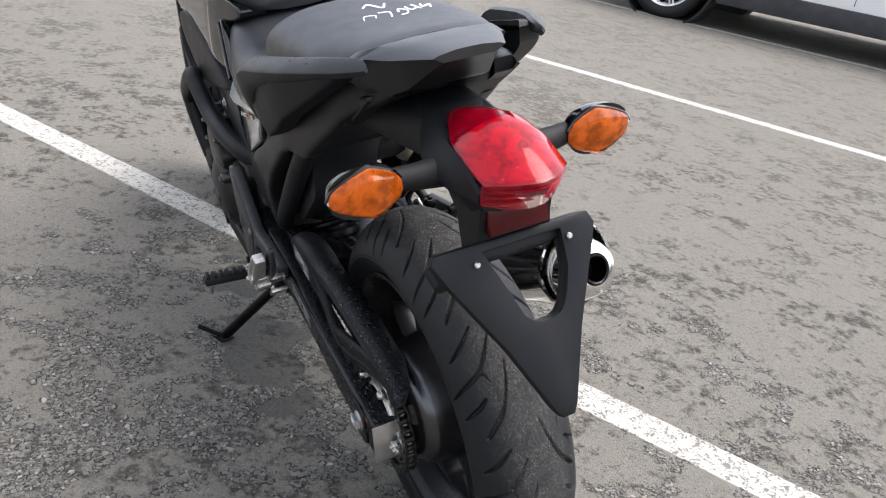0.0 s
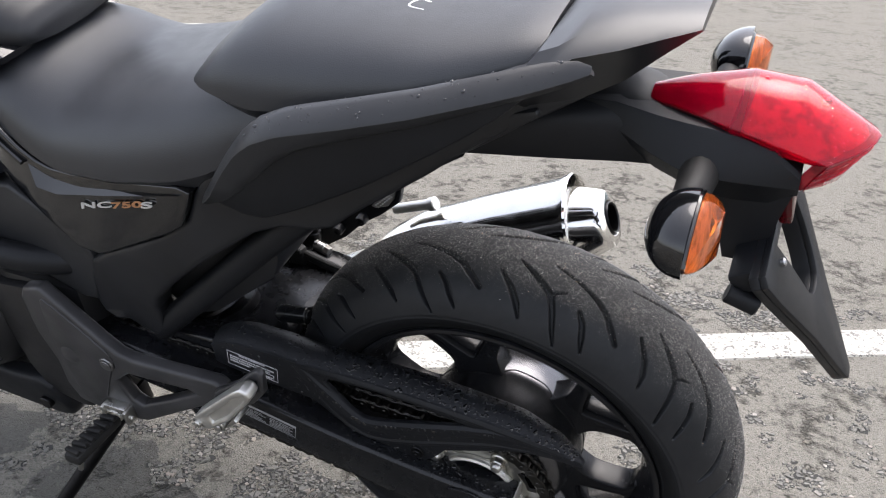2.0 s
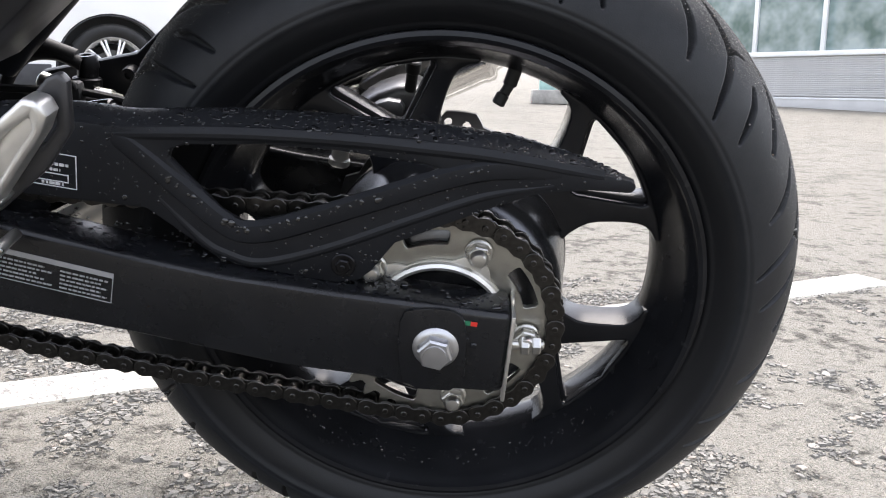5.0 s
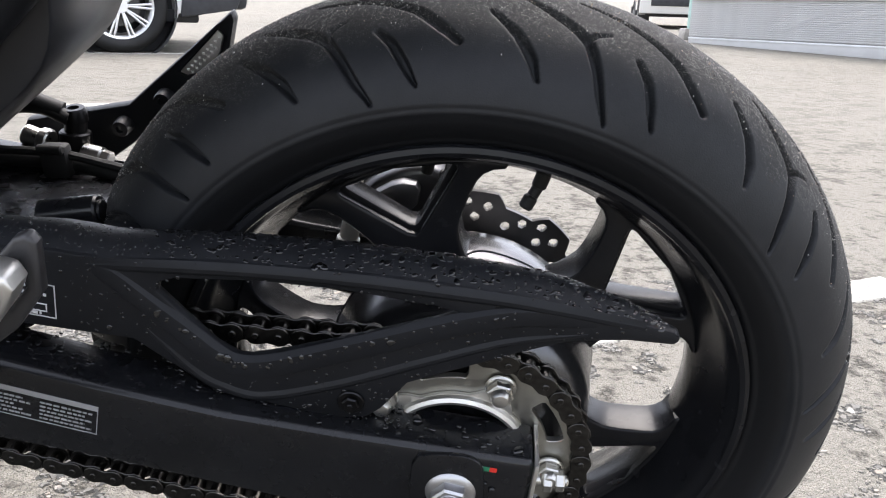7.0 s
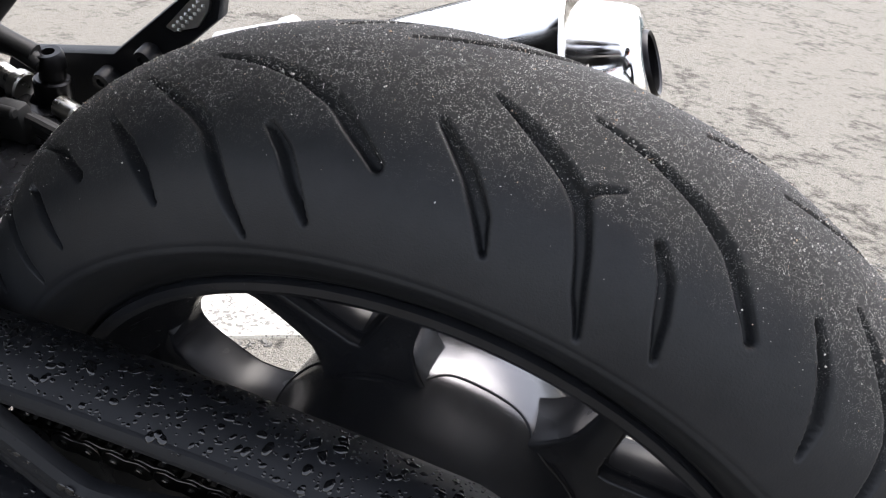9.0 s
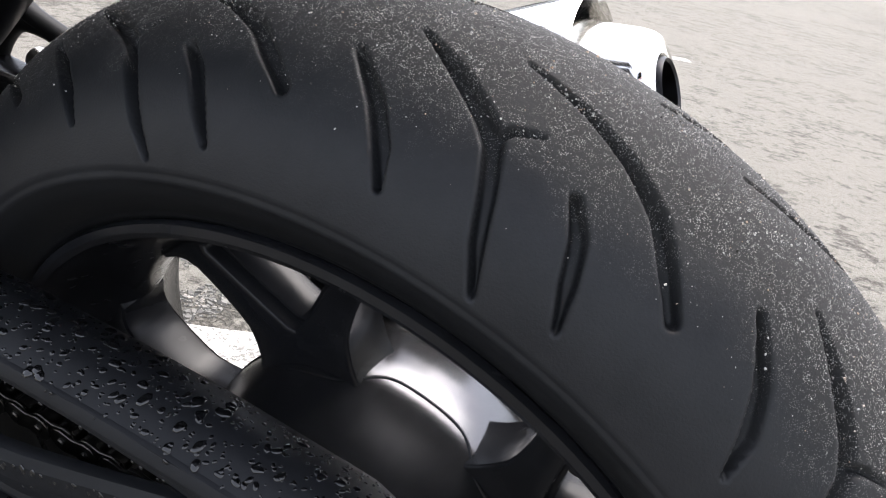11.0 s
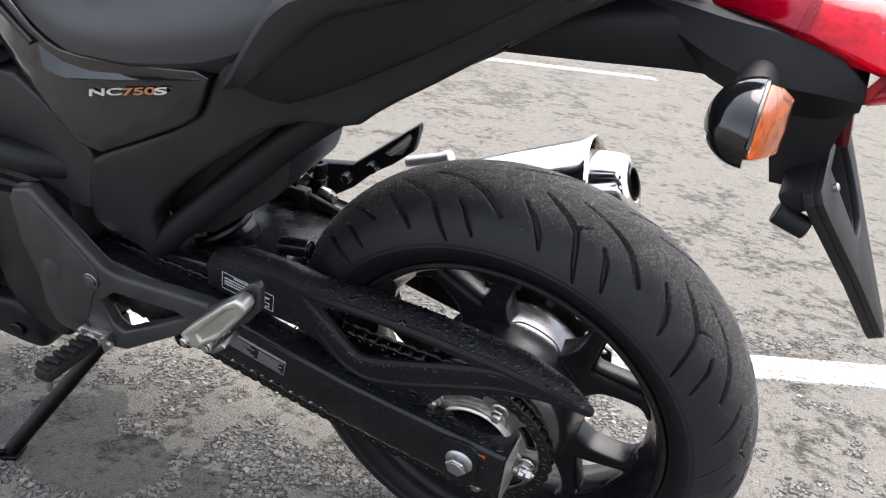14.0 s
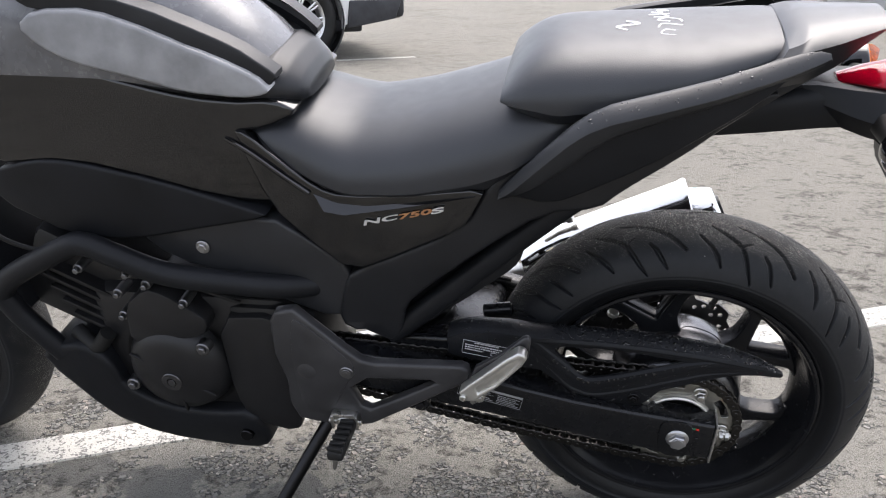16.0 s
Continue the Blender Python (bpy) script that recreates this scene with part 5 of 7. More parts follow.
for a in (150, 330, 275):
    d = Vector((math.cos(radians(a)), 0, math.sin(radians(a))))
    part("cover_fin", box(CC.x + d.x * 0.066, CC.y - 0.040, CC.z + d.z * 0.066, 0.030, 0.006, 0.005, 0.002, (0, -a, 0)), ENGINE, engine)
part("upper_engine_cover", slab([(-0.892, 0.522), (-0.845, 0.560), (-0.815, 0.552), (-0.770, 0.520), (-0.748, 0.500), (-0.760, 0.470), (-0.84, 0.450), (-0.90, 0.440)], -0.172, -0.10, bevel=0.006, smooth=1), ENGINE, engine)
for x, z in ((-0.842, 0.565), (-0.785, 0.532), (-0.897, 0.545), (-0.90, 0.50), (-0.955, 0.590), (-0.87, 0.585)):
    part("engine_bolt", join(rod((x, -0.13, z), (x, -0.168, z), 0.0085, 14), rod((x, -0.168, z), (x, -0.176, z), 0.0055, 6)), DARKBOLT, engine, "small dark steel bolt")
for k in range(5):
    part("cylinder_fin", box(-1.0 + 0.012 * k, 0, 0.545 - 0.028 * k, 0.16, 0.27, 0.008, 0.002, (0, 28, 0)), ENGINE, engine)
part("gearbox_cover", slab([(-0.742, 0.500), (-0.640, 0.508), (-0.618, 0.470), (-0.622, 0.300), (-0.640, 0.250), (-0.720, 0.270), (-0.745, 0.33)], -0.158, -0.09, bevel=0.008, smooth=1), ENGINE, engine)
part("hose", tube([(-1.03, -0.13, 0.43), (-0.985, -0.15, 0.415), (-0.955, -0.15, 0.445)], 0.014, 12, 6), RUBBER, engine)
part("cable", tube([(-1.16, -0.12, 0.78), (-1.12, -0.145, 0.66), (-1.06, -0.13, 0.60), (-0.98, -0.12, 0.61)], 0.004, 8, 8), RUBBER, engine)
part("cable", tube([(-0.93, -0.135, 0.605), (-0.85, -0.15, 0.585), (-0.77, -0.15, 0.555), (-0.70, -0.14, 0.52)], 0.0035, 8, 8), RUBBER, engine)
part("lower_cowl", join(panel([(-1.098, 0.385), (-1.075, 0.416), (-1.005, 0.428), (-0.965, 0.395), (-0.945, 0.330), (-0.880, 0.296), (-0.792, 0.290), (-0.715, 0.300), (-0.690, 0.235), (-0.716, 0.194), (-0.772, 0.189), (-0.915, 0.206), (-1.000, 0.262)], lambda x, z: -0.165 + 0.25 * max(0, 0.26 - z), 0.10, 0.012, 0.03, 1), box(-0.86, 0, 0.235, 0.30, 0.24, 0.08, 0.02)), MATT, ROOT, "matt black lower engine cowl")
part("cowl_bolt", rod((-0.735, -0.160, 0.245), (-0.735, -0.170, 0.245), 0.012, 20), DARKMETAL, ROOT)

# left footrest hanger
hanger = [(-0.636, 0.518), (-0.625, 0.535), (-0.594, 0.543), (-0.520, 0.468), (-0.497, 0.448), (-0.474, 0.4435), (-0.335, 0.4500), (-0.323, 0.444), (-0.322, 0.425), (-0.333, 0.415), (-0.440, 0.345), (-0.492, 0.311), (-0.515, 0.306), (-0.575, 0.304), (-0.620, 0.311), (-0.632, 0.345), (-0.628, 0.394), (-0.640, 0.450)]
left_hanger = part("footrest_hanger", slab(hanger, -0.180, -0.158, [[(-0.520, 0.388), (-0.490, 0.4115), (-0.385, 0.4175), (-0.374, 0.4120), (-0.440, 0.3730), (-0.492, 0.3430), (-0.506, 0.3500)]], 0.0055, seg=3), HANGER, ROOT, "grey cast aluminium footrest hanger")
part("hanger_web", slab([(-0.600, 0.520), (-0.590, 0.528), (-0.516, 0.455), (-0.505, 0.430), (-0.525, 0.400), (-0.560, 0.330), (-0.606, 0.330), (-0.612, 0.440)], -0.1825, -0.178, bevel=0.002, smooth=1), HANGER, left_hanger)
part("hanger_cap", lathe([(0.0, -0.006), (0.012, -0.005), (0.019, 0.0)], 32, (-0.589, -0.180, 0.421)), HANGER, left_hanger)
part("hanger_bolt", join(rod((-0.521, -0.178, 0.424), (-0.521, -0.184, 0.424), 0.0120, 28), rod((-0.521, -0.184, 0.424), (-0.521, -0.186, 0.424), 0.0085, 20), rod((-0.521, -0.186, 0.424), (-0.521, -0.1865, 0.424), 0.0045, 6)), DARKBOLT, left_hanger, "socket-headed hanger bolt")
# rider peg, sticking out to the left
rider_peg = part("rider_peg", box(-0.520, -0.250, 0.344, 0.027, 0.088, 0.016, 0.005, (-7, 0, 2)), RUBBER, ROOT, "black rubber rider footpeg")
for k in range(6):
    part("peg_rib", box(-0.520, -0.217 - 0.0135 * k, 0.3505 + 0.0016 * k, 0.024, 0.008, 0.007, 0.002, (-7, 0, 5 * (-1) ** k)), RUBBER, rider_peg)
part("peg_bracket", join(box(-0.535, -0.185, 0.336, 0.040, 0.018, 0.010, 0.002), box(-0.555, -0.186, 0.326, 0.006, 0.024, 0.026, 0.002), box(-0.514, -0.186, 0.326, 0.006, 0.024, 0.026, 0.002), rod((-0.563, -0.190, 0.324), (-0.506, -0.190, 0.324), 0.005), tube([(-0.535 + 0.012 * math.cos(t), -0.196, 0.326 + 0.009 * math.sin(t)) for t in np.linspace(0, 12.5, 30)], 0.0018, 6, 0)), STEEL, ROOT, "zinc-plated peg bracket with spring")
part("peg_feeler", rod((-0.523, -0.278, 0.338), (-0.526, -0.284, 0.312), 0.006, 12, 0.002, 0.003), STEEL, ROOT)
# pillion peg, folded up along the hanger's end
peg_line = [(-0.329, 0.447), (-0.319, 0.432), (-0.306, 0.433), (-0.270, 0.463), (-0.232, 0.508), (-0.2255, 0.520), (-0.2285, 0.529), (-0.238, 0.531), (-0.254, 0.519), (-0.312, 0.464)]
peg_cx, peg_cz = -0.274, 0.481
peg_floor = [(-0.300, 0.447), (-0.272, 0.470), (-0.236, 0.512), (-0.236, 0.520), (-0.252, 0.510), (-0.304, 0.458)]
pillion_peg = part("pillion_peg", slab(peg_line, -0.234, -0.212, [peg_floor], 0.0035, seg=3), ALU, ROOT, "pale worn metal pillion footpeg")
part("peg_floor", slab([(peg_cx + (x - peg_cx) * 1.06, peg_cz + (z - peg_cz) * 1.06) for x, z in peg_floor], -0.2295, -0.214, bevel=0.001), ALU, pillion_peg)
part("pillion_plate", slab([(-0.306, 0.476), (-0.266, 0.505), (-0.234, 0.537), (-0.226, 0.540), (-0.222, 0.534), (-0.226, 0.502), (-0.247, 0.476), (-0.284, 0.447), (-0.300, 0.440), (-0.316, 0.448)], -0.208, -0.197, [[(-0.256, 0.496), (-0.246, 0.492), (-0.234, 0.506), (-0.233, 0.522), (-0.240, 0.518)]], bevel=0.003, seg=3), HANGER, ROOT, "dark grey pillion peg plate")
part("peg_clip", join(box(-0.290, -0.214, 0.446, 0.050, 0.022, 0.0045, 0.0015, (0, -42, 0)), rod((-0.322, -0.200, 0.438), (-0.322, -0.238, 0.440), 0.0055), rod((-0.300, -0.200, 0.432), (-0.300, -0.226, 0.432), 0.0085, 20), rod((-0.300, -0.226, 0.432), (-0.300, -0.229, 0.432), 0.006, 6)), STEEL, ROOT, "bright steel peg clip with its bolt")
part("pillion_bracket", join(rod((-0.316, -0.170, 0.428), (-0.316, -0.226, 0.432), 0.007), box(-0.306, -0.188, 0.408, 0.03, 0.03, 0.008, 0.002, (0, -40, 0)), box(-0.315, -0.188, 0.428, 0.03, 0.026, 0.006, 0.002, (0, -40, 0)), rod((-0.312, -0.196, 0.420), (-0.306, -0.196, 0.408), 0.005)), STEEL, ROOT)
part("arm_lug", join(rod((-0.415, -0.120, 0.338), (-0.415, -0.150, 0.338), 0.016, 20), rod((-0.415, -0.150, 0.338), (-0.415, -0.156, 0.338), 0.009, 6), box(-0.415, -0.13, 0.352, 0.03, 0.02, 0.03, 0.005)), ARM, ROOT)

# side stand, down to the ground
foot = TO_BIKE @ Vector((-0.706, -0.272, 0.010))
topp = Vector((-0.588, -0.115, 0.262))
stand = part("side_stand", join(tube([topp, topp.lerp(foot, 0.35), topp.lerp(foot, 0.7), foot], 0.0118, 14, 5), box(*(TO_BIKE @ Vector((-0.710, -0.275, 0.008))), 0.046, 0.036, 0.008, 0.003, (-LEAN_DEG, 0, 25)), box(-0.588, -0.112, 0.270, 0.045, 0.03, 0.05, 0.008)), DARKMETAL, ROOT, "black steel side stand holding the bike up")
part("stand_spur", tube([foot + Vector((0, -0.004, 0.004)), TO_BIKE @ Vector((-0.712, -0.300, 0.022)), TO_BIKE @ Vector((-0.720, -0.332, 0.036))], 0.0052, 10, 5), DARKMETAL, stand)

# ---------------------------------------------------------------- tail
TY = -0.020  # the tail sits a little to the left
lens_rings = []
# rows across the lens: x and z at the side, x and z on the crown, half width, height of the underside at the side
for xs, zs, xc, zc, hw, zl in ((0.166, 0.8635, 0.166, 0.868, 0.016, 0.860), (0.196, 0.8655, 0.200, 0.879, 0.029, 0.860), (0.245, 0.8630, 0.250, 0.889, 0.0505, 0.854), (0.285, 0.8530, 0.296, 0.885, 0.0525, 0.842), (0.3215, 0.8405, 0.3585, 0.8465, 0.0505, 0.836), (0.314, 0.828, 0.349, 0.832, 0.0500, 0.824), (0.306, 0.812, 0.338, 0.817, 0.0490, 0.810)):
    crown = []
    for k in range(9):
        u = -1 + k / 4
        rise = (1 - abs(u) ** 2.2) if xs < 0.31 else (1 - abs(u) ** 1.7)
        crown.append((xs + (xc - xs) * rise, TY + u * hw, zs + (zc - zs) * (rise if xs < 0.31 else max(0.0, 1 - abs(u) ** 2))))
    low = [(p[0] - (0.004 if xs > 0.31 else 0.0), TY + (p[1] - TY) * 0.93, zl) for p in crown[::-1]]
    lens_rings.append(crown + low)
tail_light = part("tail_light", loft(lens_rings), RED, ROOT, "glossy red tail light with rain drops", 30)


def chamber(rings, keep, sink):
    out = []
    for ring in rings:
        mz = sum(p[2] for p in ring) / len(ring)
        out.append([(p[0] - 0.008, TY + (p[1] - TY) * keep, mz + (p[2] - mz) * 0.62 - sink) for p in ring])
    return loft(out)


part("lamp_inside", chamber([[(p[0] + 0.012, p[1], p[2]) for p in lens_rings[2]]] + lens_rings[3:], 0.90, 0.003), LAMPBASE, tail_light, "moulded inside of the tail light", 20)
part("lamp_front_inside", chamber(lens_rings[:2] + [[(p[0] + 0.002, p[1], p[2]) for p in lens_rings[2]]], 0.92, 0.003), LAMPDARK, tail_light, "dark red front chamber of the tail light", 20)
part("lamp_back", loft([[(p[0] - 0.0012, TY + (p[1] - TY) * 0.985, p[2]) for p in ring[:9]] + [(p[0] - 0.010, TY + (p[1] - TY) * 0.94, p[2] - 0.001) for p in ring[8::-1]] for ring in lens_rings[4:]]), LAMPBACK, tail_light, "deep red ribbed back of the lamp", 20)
part("lamp_bulb", lathe([(0.0, -0.006), (0.004, -0.005), (0.006, 0.0), (0.004, 0.005), (0.0, 0.006)], 16, (0.308, TY + 0.004, 0.8665), (0, 0, 1)), AMBERBULB, tail_light, "small amber bulb")
for k in range(3):
    part("lens_ridge", tube([(p[0] + 0.0006, TY + (p[1] - TY) * 0.985, p[2]) for p in [tuple(a + (b - a) * (0.25 + 0.28 * k) for a, b in zip(u, v)) for u, v in zip(lens_rings[4][:9], lens_rings[6][:9])]], 0.0010, 6, 3), RED, tail_light)
hous = []
for x, hw, zt, zb, flare in ((0.095, 0.030, 0.862, 0.838, 0.0), (0.140, 0.038, 0.866, 0.820, 0.004), (0.180, 0.046, 0.862, 0.800, 0.014), (0.205, 0.050, 0.8605, 0.791, 0.019), (0.225, 0.052, 0.8595, 0.786, 0.019), (0.250, 0.053, 0.8555, 0.783, 0.013), (0.280, 0.053, 0.8465, 0.785, 0.006), (0.303, 0.049, 0.826, 0.796, 0.001)):
    hous.append([(x, TY - hw, zt - 0.004), (x, TY - hw * 0.92, zt), (x, TY + hw * 0.92, zt), (x, TY + hw, zt - 0.004), (x, TY + hw + flare, (zt + zb) / 2 + 0.002), (x, TY + hw * 0.86, zb + 0.006), (x, TY + hw * 0.5, zb), (x, TY - hw * 0.5, zb), (x, TY - hw * 0.86, zb + 0.006), (x, TY - hw - flare, (zt + zb) / 2 + 0.002)])
part("light_housing", loft(hous), MATT, ROOT, "matt black tail light housing", 28)
under = part("undertail", pad([(-0.02, 0.800, 0.850, 0.075), (0.08, 0.803, 0.862, 0.062), (0.15, 0.806, 0.868, 0.052), (0.19, 0.806, 0.860, 0.046)], power=4.0), MATT, ROOT, "matt black undertail cover")
under.location.y = TY * 0.7


def stay_ring(x0, x1, hw, z):
    return [(x0, TY - hw, z), (x0, TY + hw, z), (x1, TY + hw, z), (x1, TY - hw, z)]


part("plate_stay", loft([stay_ring(0.205, 0.300, 0.046, 0.806), stay_ring(0.238, 0.292, 0.046, 0.775), stay_ring(0.250, 0.285, 0.048, 0.725)]), MATT, ROOT)
part("rear_reflector", box(0.2960, TY, 0.7840, 0.012, 0.076, 0.036, 0.003, (0, -8, 0)), REDREF, ROOT, "dark red rectangular reflector")

# number plate bracket: a pierced triangle that slopes to the rear, its sides folded forward
pl_top, pl_tip = Vector((0.293, TY, 0.747)), Vector((0.390, TY + 0.008, 0.554))
rim_line = [(-0.108, 0.000), (-0.103, 0.010), (0.096, 0.010), (0.102, -0.005), (0.094, -0.024), (0.048, -0.118), (0.014, -0.202), (0.007, -0.213), (-0.009, -0.213), (-0.016, -0.202), (-0.050, -0.118), (-0.096, -0.028)]
hole_line = [(-0.045, -0.001), (0.056, -0.001), (0.0545, -0.022), (0.052, -0.045), (0.042, -0.072), (0.034, -0.086), (0.027, -0.093), (0.017, -0.097), (0.002, -0.097), (-0.008, -0.093), (-0.017, -0.084), (-0.024, -0.062), (-0.031, -0.040)]
pl = slab(rim_line, -0.0035, 0.0035, [hole_line], 0.002)
pl = join(pl, slab(rim_line, 0.0030, 0.012, [[(p[0] * 0.90, p[1] * 0.955 - 0.004) for p in rim_line]], 0.0015), slab([(p[0] * 1.12 + 0.0006, (p[1] + 0.06) * 1.09 - 0.06) for p in hole_line], 0.0030, 0.020, [hole_line], 0.0015), slab([(-0.060, 0.006), (0.066, 0.006), (0.066, -0.014), (-0.060, -0.014)], 0.014, 0.020, bevel=0.0015))
dn = (pl_tip - pl_top).normalized()
m3 = Matrix((Vector((0, 1, 0)), -Vector((0, 1, 0)).cross(-dn), -dn)).transposed()
bmesh.ops.transform(pl, matrix=Matrix.Translation(pl_top) @ m3.to_4x4(), verts=pl.verts)
plate_bracket = part("plate_bracket", join(pl, box(0.276, TY, 0.737, 0.026, 0.190, 0.022, 0.004, (0, -30, 0)), rod((0.262, TY - 0.094, 0.724), (0.290, TY - 0.094, 0.714), 0.010), rod((0.262, TY + 0.090, 0.724), (0.290, TY + 0.090, 0.714), 0.010)), MATT, ROOT, "matt black triangular number plate bracket, without a plate", 30)
for y in (-0.056, 0.064):
    part("bracket_bolt", rod((0.297, TY + y, 0.735), (0.3060, TY + y, 0.7395), 0.0040, 14), BOLT, plate_bracket, "small bright bolt")


def indicator(s):
    c = Vector((0.226, TY + s * 0.152, 0.826))
    shell, glass, bowl = [], [], []
    n = 9
    for i in range(15):
        t = -1 + 2 * i / 14
        w = 0.22 + 0.78 * ((t + 1) / 0.85) ** 0.55 if t < -0.15 else max(0.0, (1 - t) / 1.15) ** 0.52
        y = c.y + t * 0.044 * s
        wr = max(0.0, 1 - abs((t + 0.1) / (1.1 if t > -0.1 else 0.9)) ** 2.2) ** 0.5
        hz, front, rear = 0.031 * w + 0.0004, 0.034 * w + 0.0004, 0.021 * w + 0.0004
        hs, front = 0.031 * wr + 0.0004, 0.036 * wr + 0.0004
        def lean_x(z):
            return c.x + 0.006 + z * 0.03
        shell.append([(lean_x(hs * math.cos(a)) - front * math.sin(a), y, c.z + hs * math.cos(a)) for a in np.linspace(0, math.pi, 18)])
        glass.append([(lean_x(hz * math.cos(a)) + rear * min(1.0, 1.6 * math.sin(a)), y, c.z + hz * 0.97 * math.cos(a)) for a in np.linspace(0, math.pi, n)])
        bowl.append([(lean_x(0.9 * hz * math.cos(a)) + 0.0025 + rear * 0.25 * math.sin(a), y, c.z + hz * 0.88 * math.cos(a)) for a in np.linspace(0, math.pi, n)])
    ind = part("indicator", loft(shell), GLOSS, ROOT, "glossy black turn indicator on a rubber stalk", 60)
    part("stalk", tube([(0.222, TY + s * 0.055, 0.822), (0.221, TY + s * 0.085, 0.823), (0.219, TY + s * 0.118, 0.826)], lambda t: 0.0185 - 0.0055 * t, 16, 6), RUBBER, ind, "black rubber stalk")
    part("indicator_lens", loft(glass), AMBER, ind, "amber plastic indicator lens", 32)
    part("indicator_bowl", loft(bowl), SILVERED, ind, "faceted silvered bowl behind the lens", 14)
    part("lens_rim", tube([(p[0][0] + 0.001, p[0][1], p[0][2]) for p in glass], 0.0022, 6, 0), GLOSS, ind)


indicator(-1)
indicator(1)

# ---------------------------------------------------------------- right side
mu = Vector((0.34, 0.030, 0.145)).normalized()
m_end = Vector((0.052, 0.238, 0.502))
m_start = m_end - mu * 0.36
muffler_bm = lathe([(0.030, 0.0), (0.050, 0.012), (0.062, 0.05), (0.070, 0.10), (0.070, 0.22), (0.070, 0.320), (0.0715, 0.324), (0.0715, 0.332), (0.069, 0.335), (0.0665, 0.330), (0.066, 0.300)], 64, m_start, mu)
for v in muffler_bm.verts:
    d = (v.co - m_start).dot(mu)
    off = v.co - m_start - mu * d
    if d > 0.25:
        v.co += mu * off.z * 0.16
muffler = part("muffler", muffler_bm, CHROME, ROOT, "polished steel muffler with an oblique rolled end")
tip0 = m_start + Vector((0, 0, -0.005))
part("muffler_tip", lathe([(0.058, 0.28), (0.0595, 0.325), (0.0580, 0.336), (0.0545, 0.346), (0.0450, 0.374), (0.0415, 0.381), (0.0390, 0.3835), (0.0265, 0.3855), (0.0250, 0.3840), (0.0245, 0.380), (0.0245, 0.34)], 56, tip0, mu), CHROME, muffler, "polished conical muffler tip")
part("muffler_outlet", lathe([(0.0240, 0.36), (0.0240, 0.386), (0.0225, 0.3885), (0.0205, 0.3870), (0.0195, 0.35), (0.0, 0.35)], 40, tip0, mu), DARKMETAL, muffler, "black outlet pipe")
part("exhaust_pipe", tube([m_start + mu * 0.01, m_start - mu * 0.08, (-0.50, 0.16, 0.24), (-0.75, 0.10, 0.20)], 0.026, 16, 8), STEEL, ROOT)
right_hanger = part("footrest_hanger", join(slab([(-0.444, 0.440), (-0.337, 0.460), (-0.224, 0.554), (-0.222, 0.545), (-0.232, 0.509), (-0.267, 0.478), (-0.302, 0.454), (-0.338, 0.419), (-0.391, 0.382), (-0.453, 0.353), (-0.474, 0.385)], 0.178, 0.194, [[(-0.280, 0.495), (-0.239, 0.536), (-0.234, 0.531), (-0.239, 0.516), (-0.251, 0.500), (-0.273, 0.492)]], 0.004), rod((-0.343, 0.168, 0.440), (-0.343, 0.190, 0.440), 0.0085), rod((-0.297, 0.168, 0.470), (-0.297, 0.190, 0.470), 0.0085)), MATT, ROOT, "black right footrest hanger")
pad_line = [(-0.280, 0.495), (-0.239, 0.536), (-0.234, 0.531), (-0.239, 0.516), (-0.251, 0.500), (-0.273, 0.492)]
peg_pad = part("peg_pad", slab(pad_line, 0.1775, 0.188, bevel=0.001), ALU, right_hanger, "pale metal peg insert with raised studs")
for i in range(9):
    for j in range(2 if i < 7 else 1):
        sx, sz = -0.2715 + 0.0042 * i + 0.0038 * j, 0.4975 + 0.0040 * i - 0.0022 * j
        part("pad_stud", lathe([(0.0021, 0.0), (0.0004, -0.0022), (0.0, -0.0022)], 4, (sx, 0.1775, sz)), ALU, peg_pad)
for x, z in ((-0.343, 0.440), (-0.297, 0.470)):
    part("hanger_boss", lathe([(0.0, 0.003), (0.0035, 0.003), (0.0040, 0.0), (0.0075, 0.0), (0.0085, 0.003), (0.009, 0.014)], 24, (x, 0.163, z)), MATT, right_hanger)
part("muffler_stay", join(rod((-0.262, 0.215, 0.466), (-0.196, 0.215, 0.490), 0.0085), rod((-0.200, 0.215, 0.488), (-0.188, 0.215, 0.493), 0.011)), ALU, ROOT, "bare metal muffler stay")
master = part("master_cylinder", join(rod((-0.388, 0.150, 0.400), (-0.384, 0.156, 0.440), 0.015), rod((-0.384, 0.156, 0.438), (-0.382, 0.158, 0.452), 0.0105), rod((-0.400, 0.148, 0.418), (-0.366, 0.148, 0.412), 0.012)), DARKMETAL, ROOT, "black rear brake master cylinder")
part("cylinder_cap", lathe([(0.005, 0.010), (0.0055, 0.014), (0.010, 0.014), (0.0115, 0.011), (0.0115, 0.0), (0.0, 0.0)], 24, (-0.382, 0.158, 0.449), (0, 0, 1)), DARKMETAL, master)
part("banjo_bolt", join(rod((-0.372, 0.142, 0.425), (-0.352, 0.138, 0.422), 0.009), hexnut((-0.354, 0.138, 0.422), (-0.344, 0.136, 0.420), 0.008)), STEEL, master, "bright banjo bolt")
part("banjo_bolt", join(rod((-0.432, 0.150, 0.438), (-0.414, 0.148, 0.432), 0.010), rod((-0.416, 0.148, 0.432), (-0.406, 0.147, 0.430), 0.0135)), STEEL, master, "bright banjo bolt")
part("brake_hose", tube([(-0.384, 0.150, 0.455), (-0.41, 0.15, 0.466), (-0.445, 0.15, 0.462), (-0.470, 0.145, 0.43), (-0.46, 0.14, 0.40)], 0.0075, 10, 8), RUBBER, master)
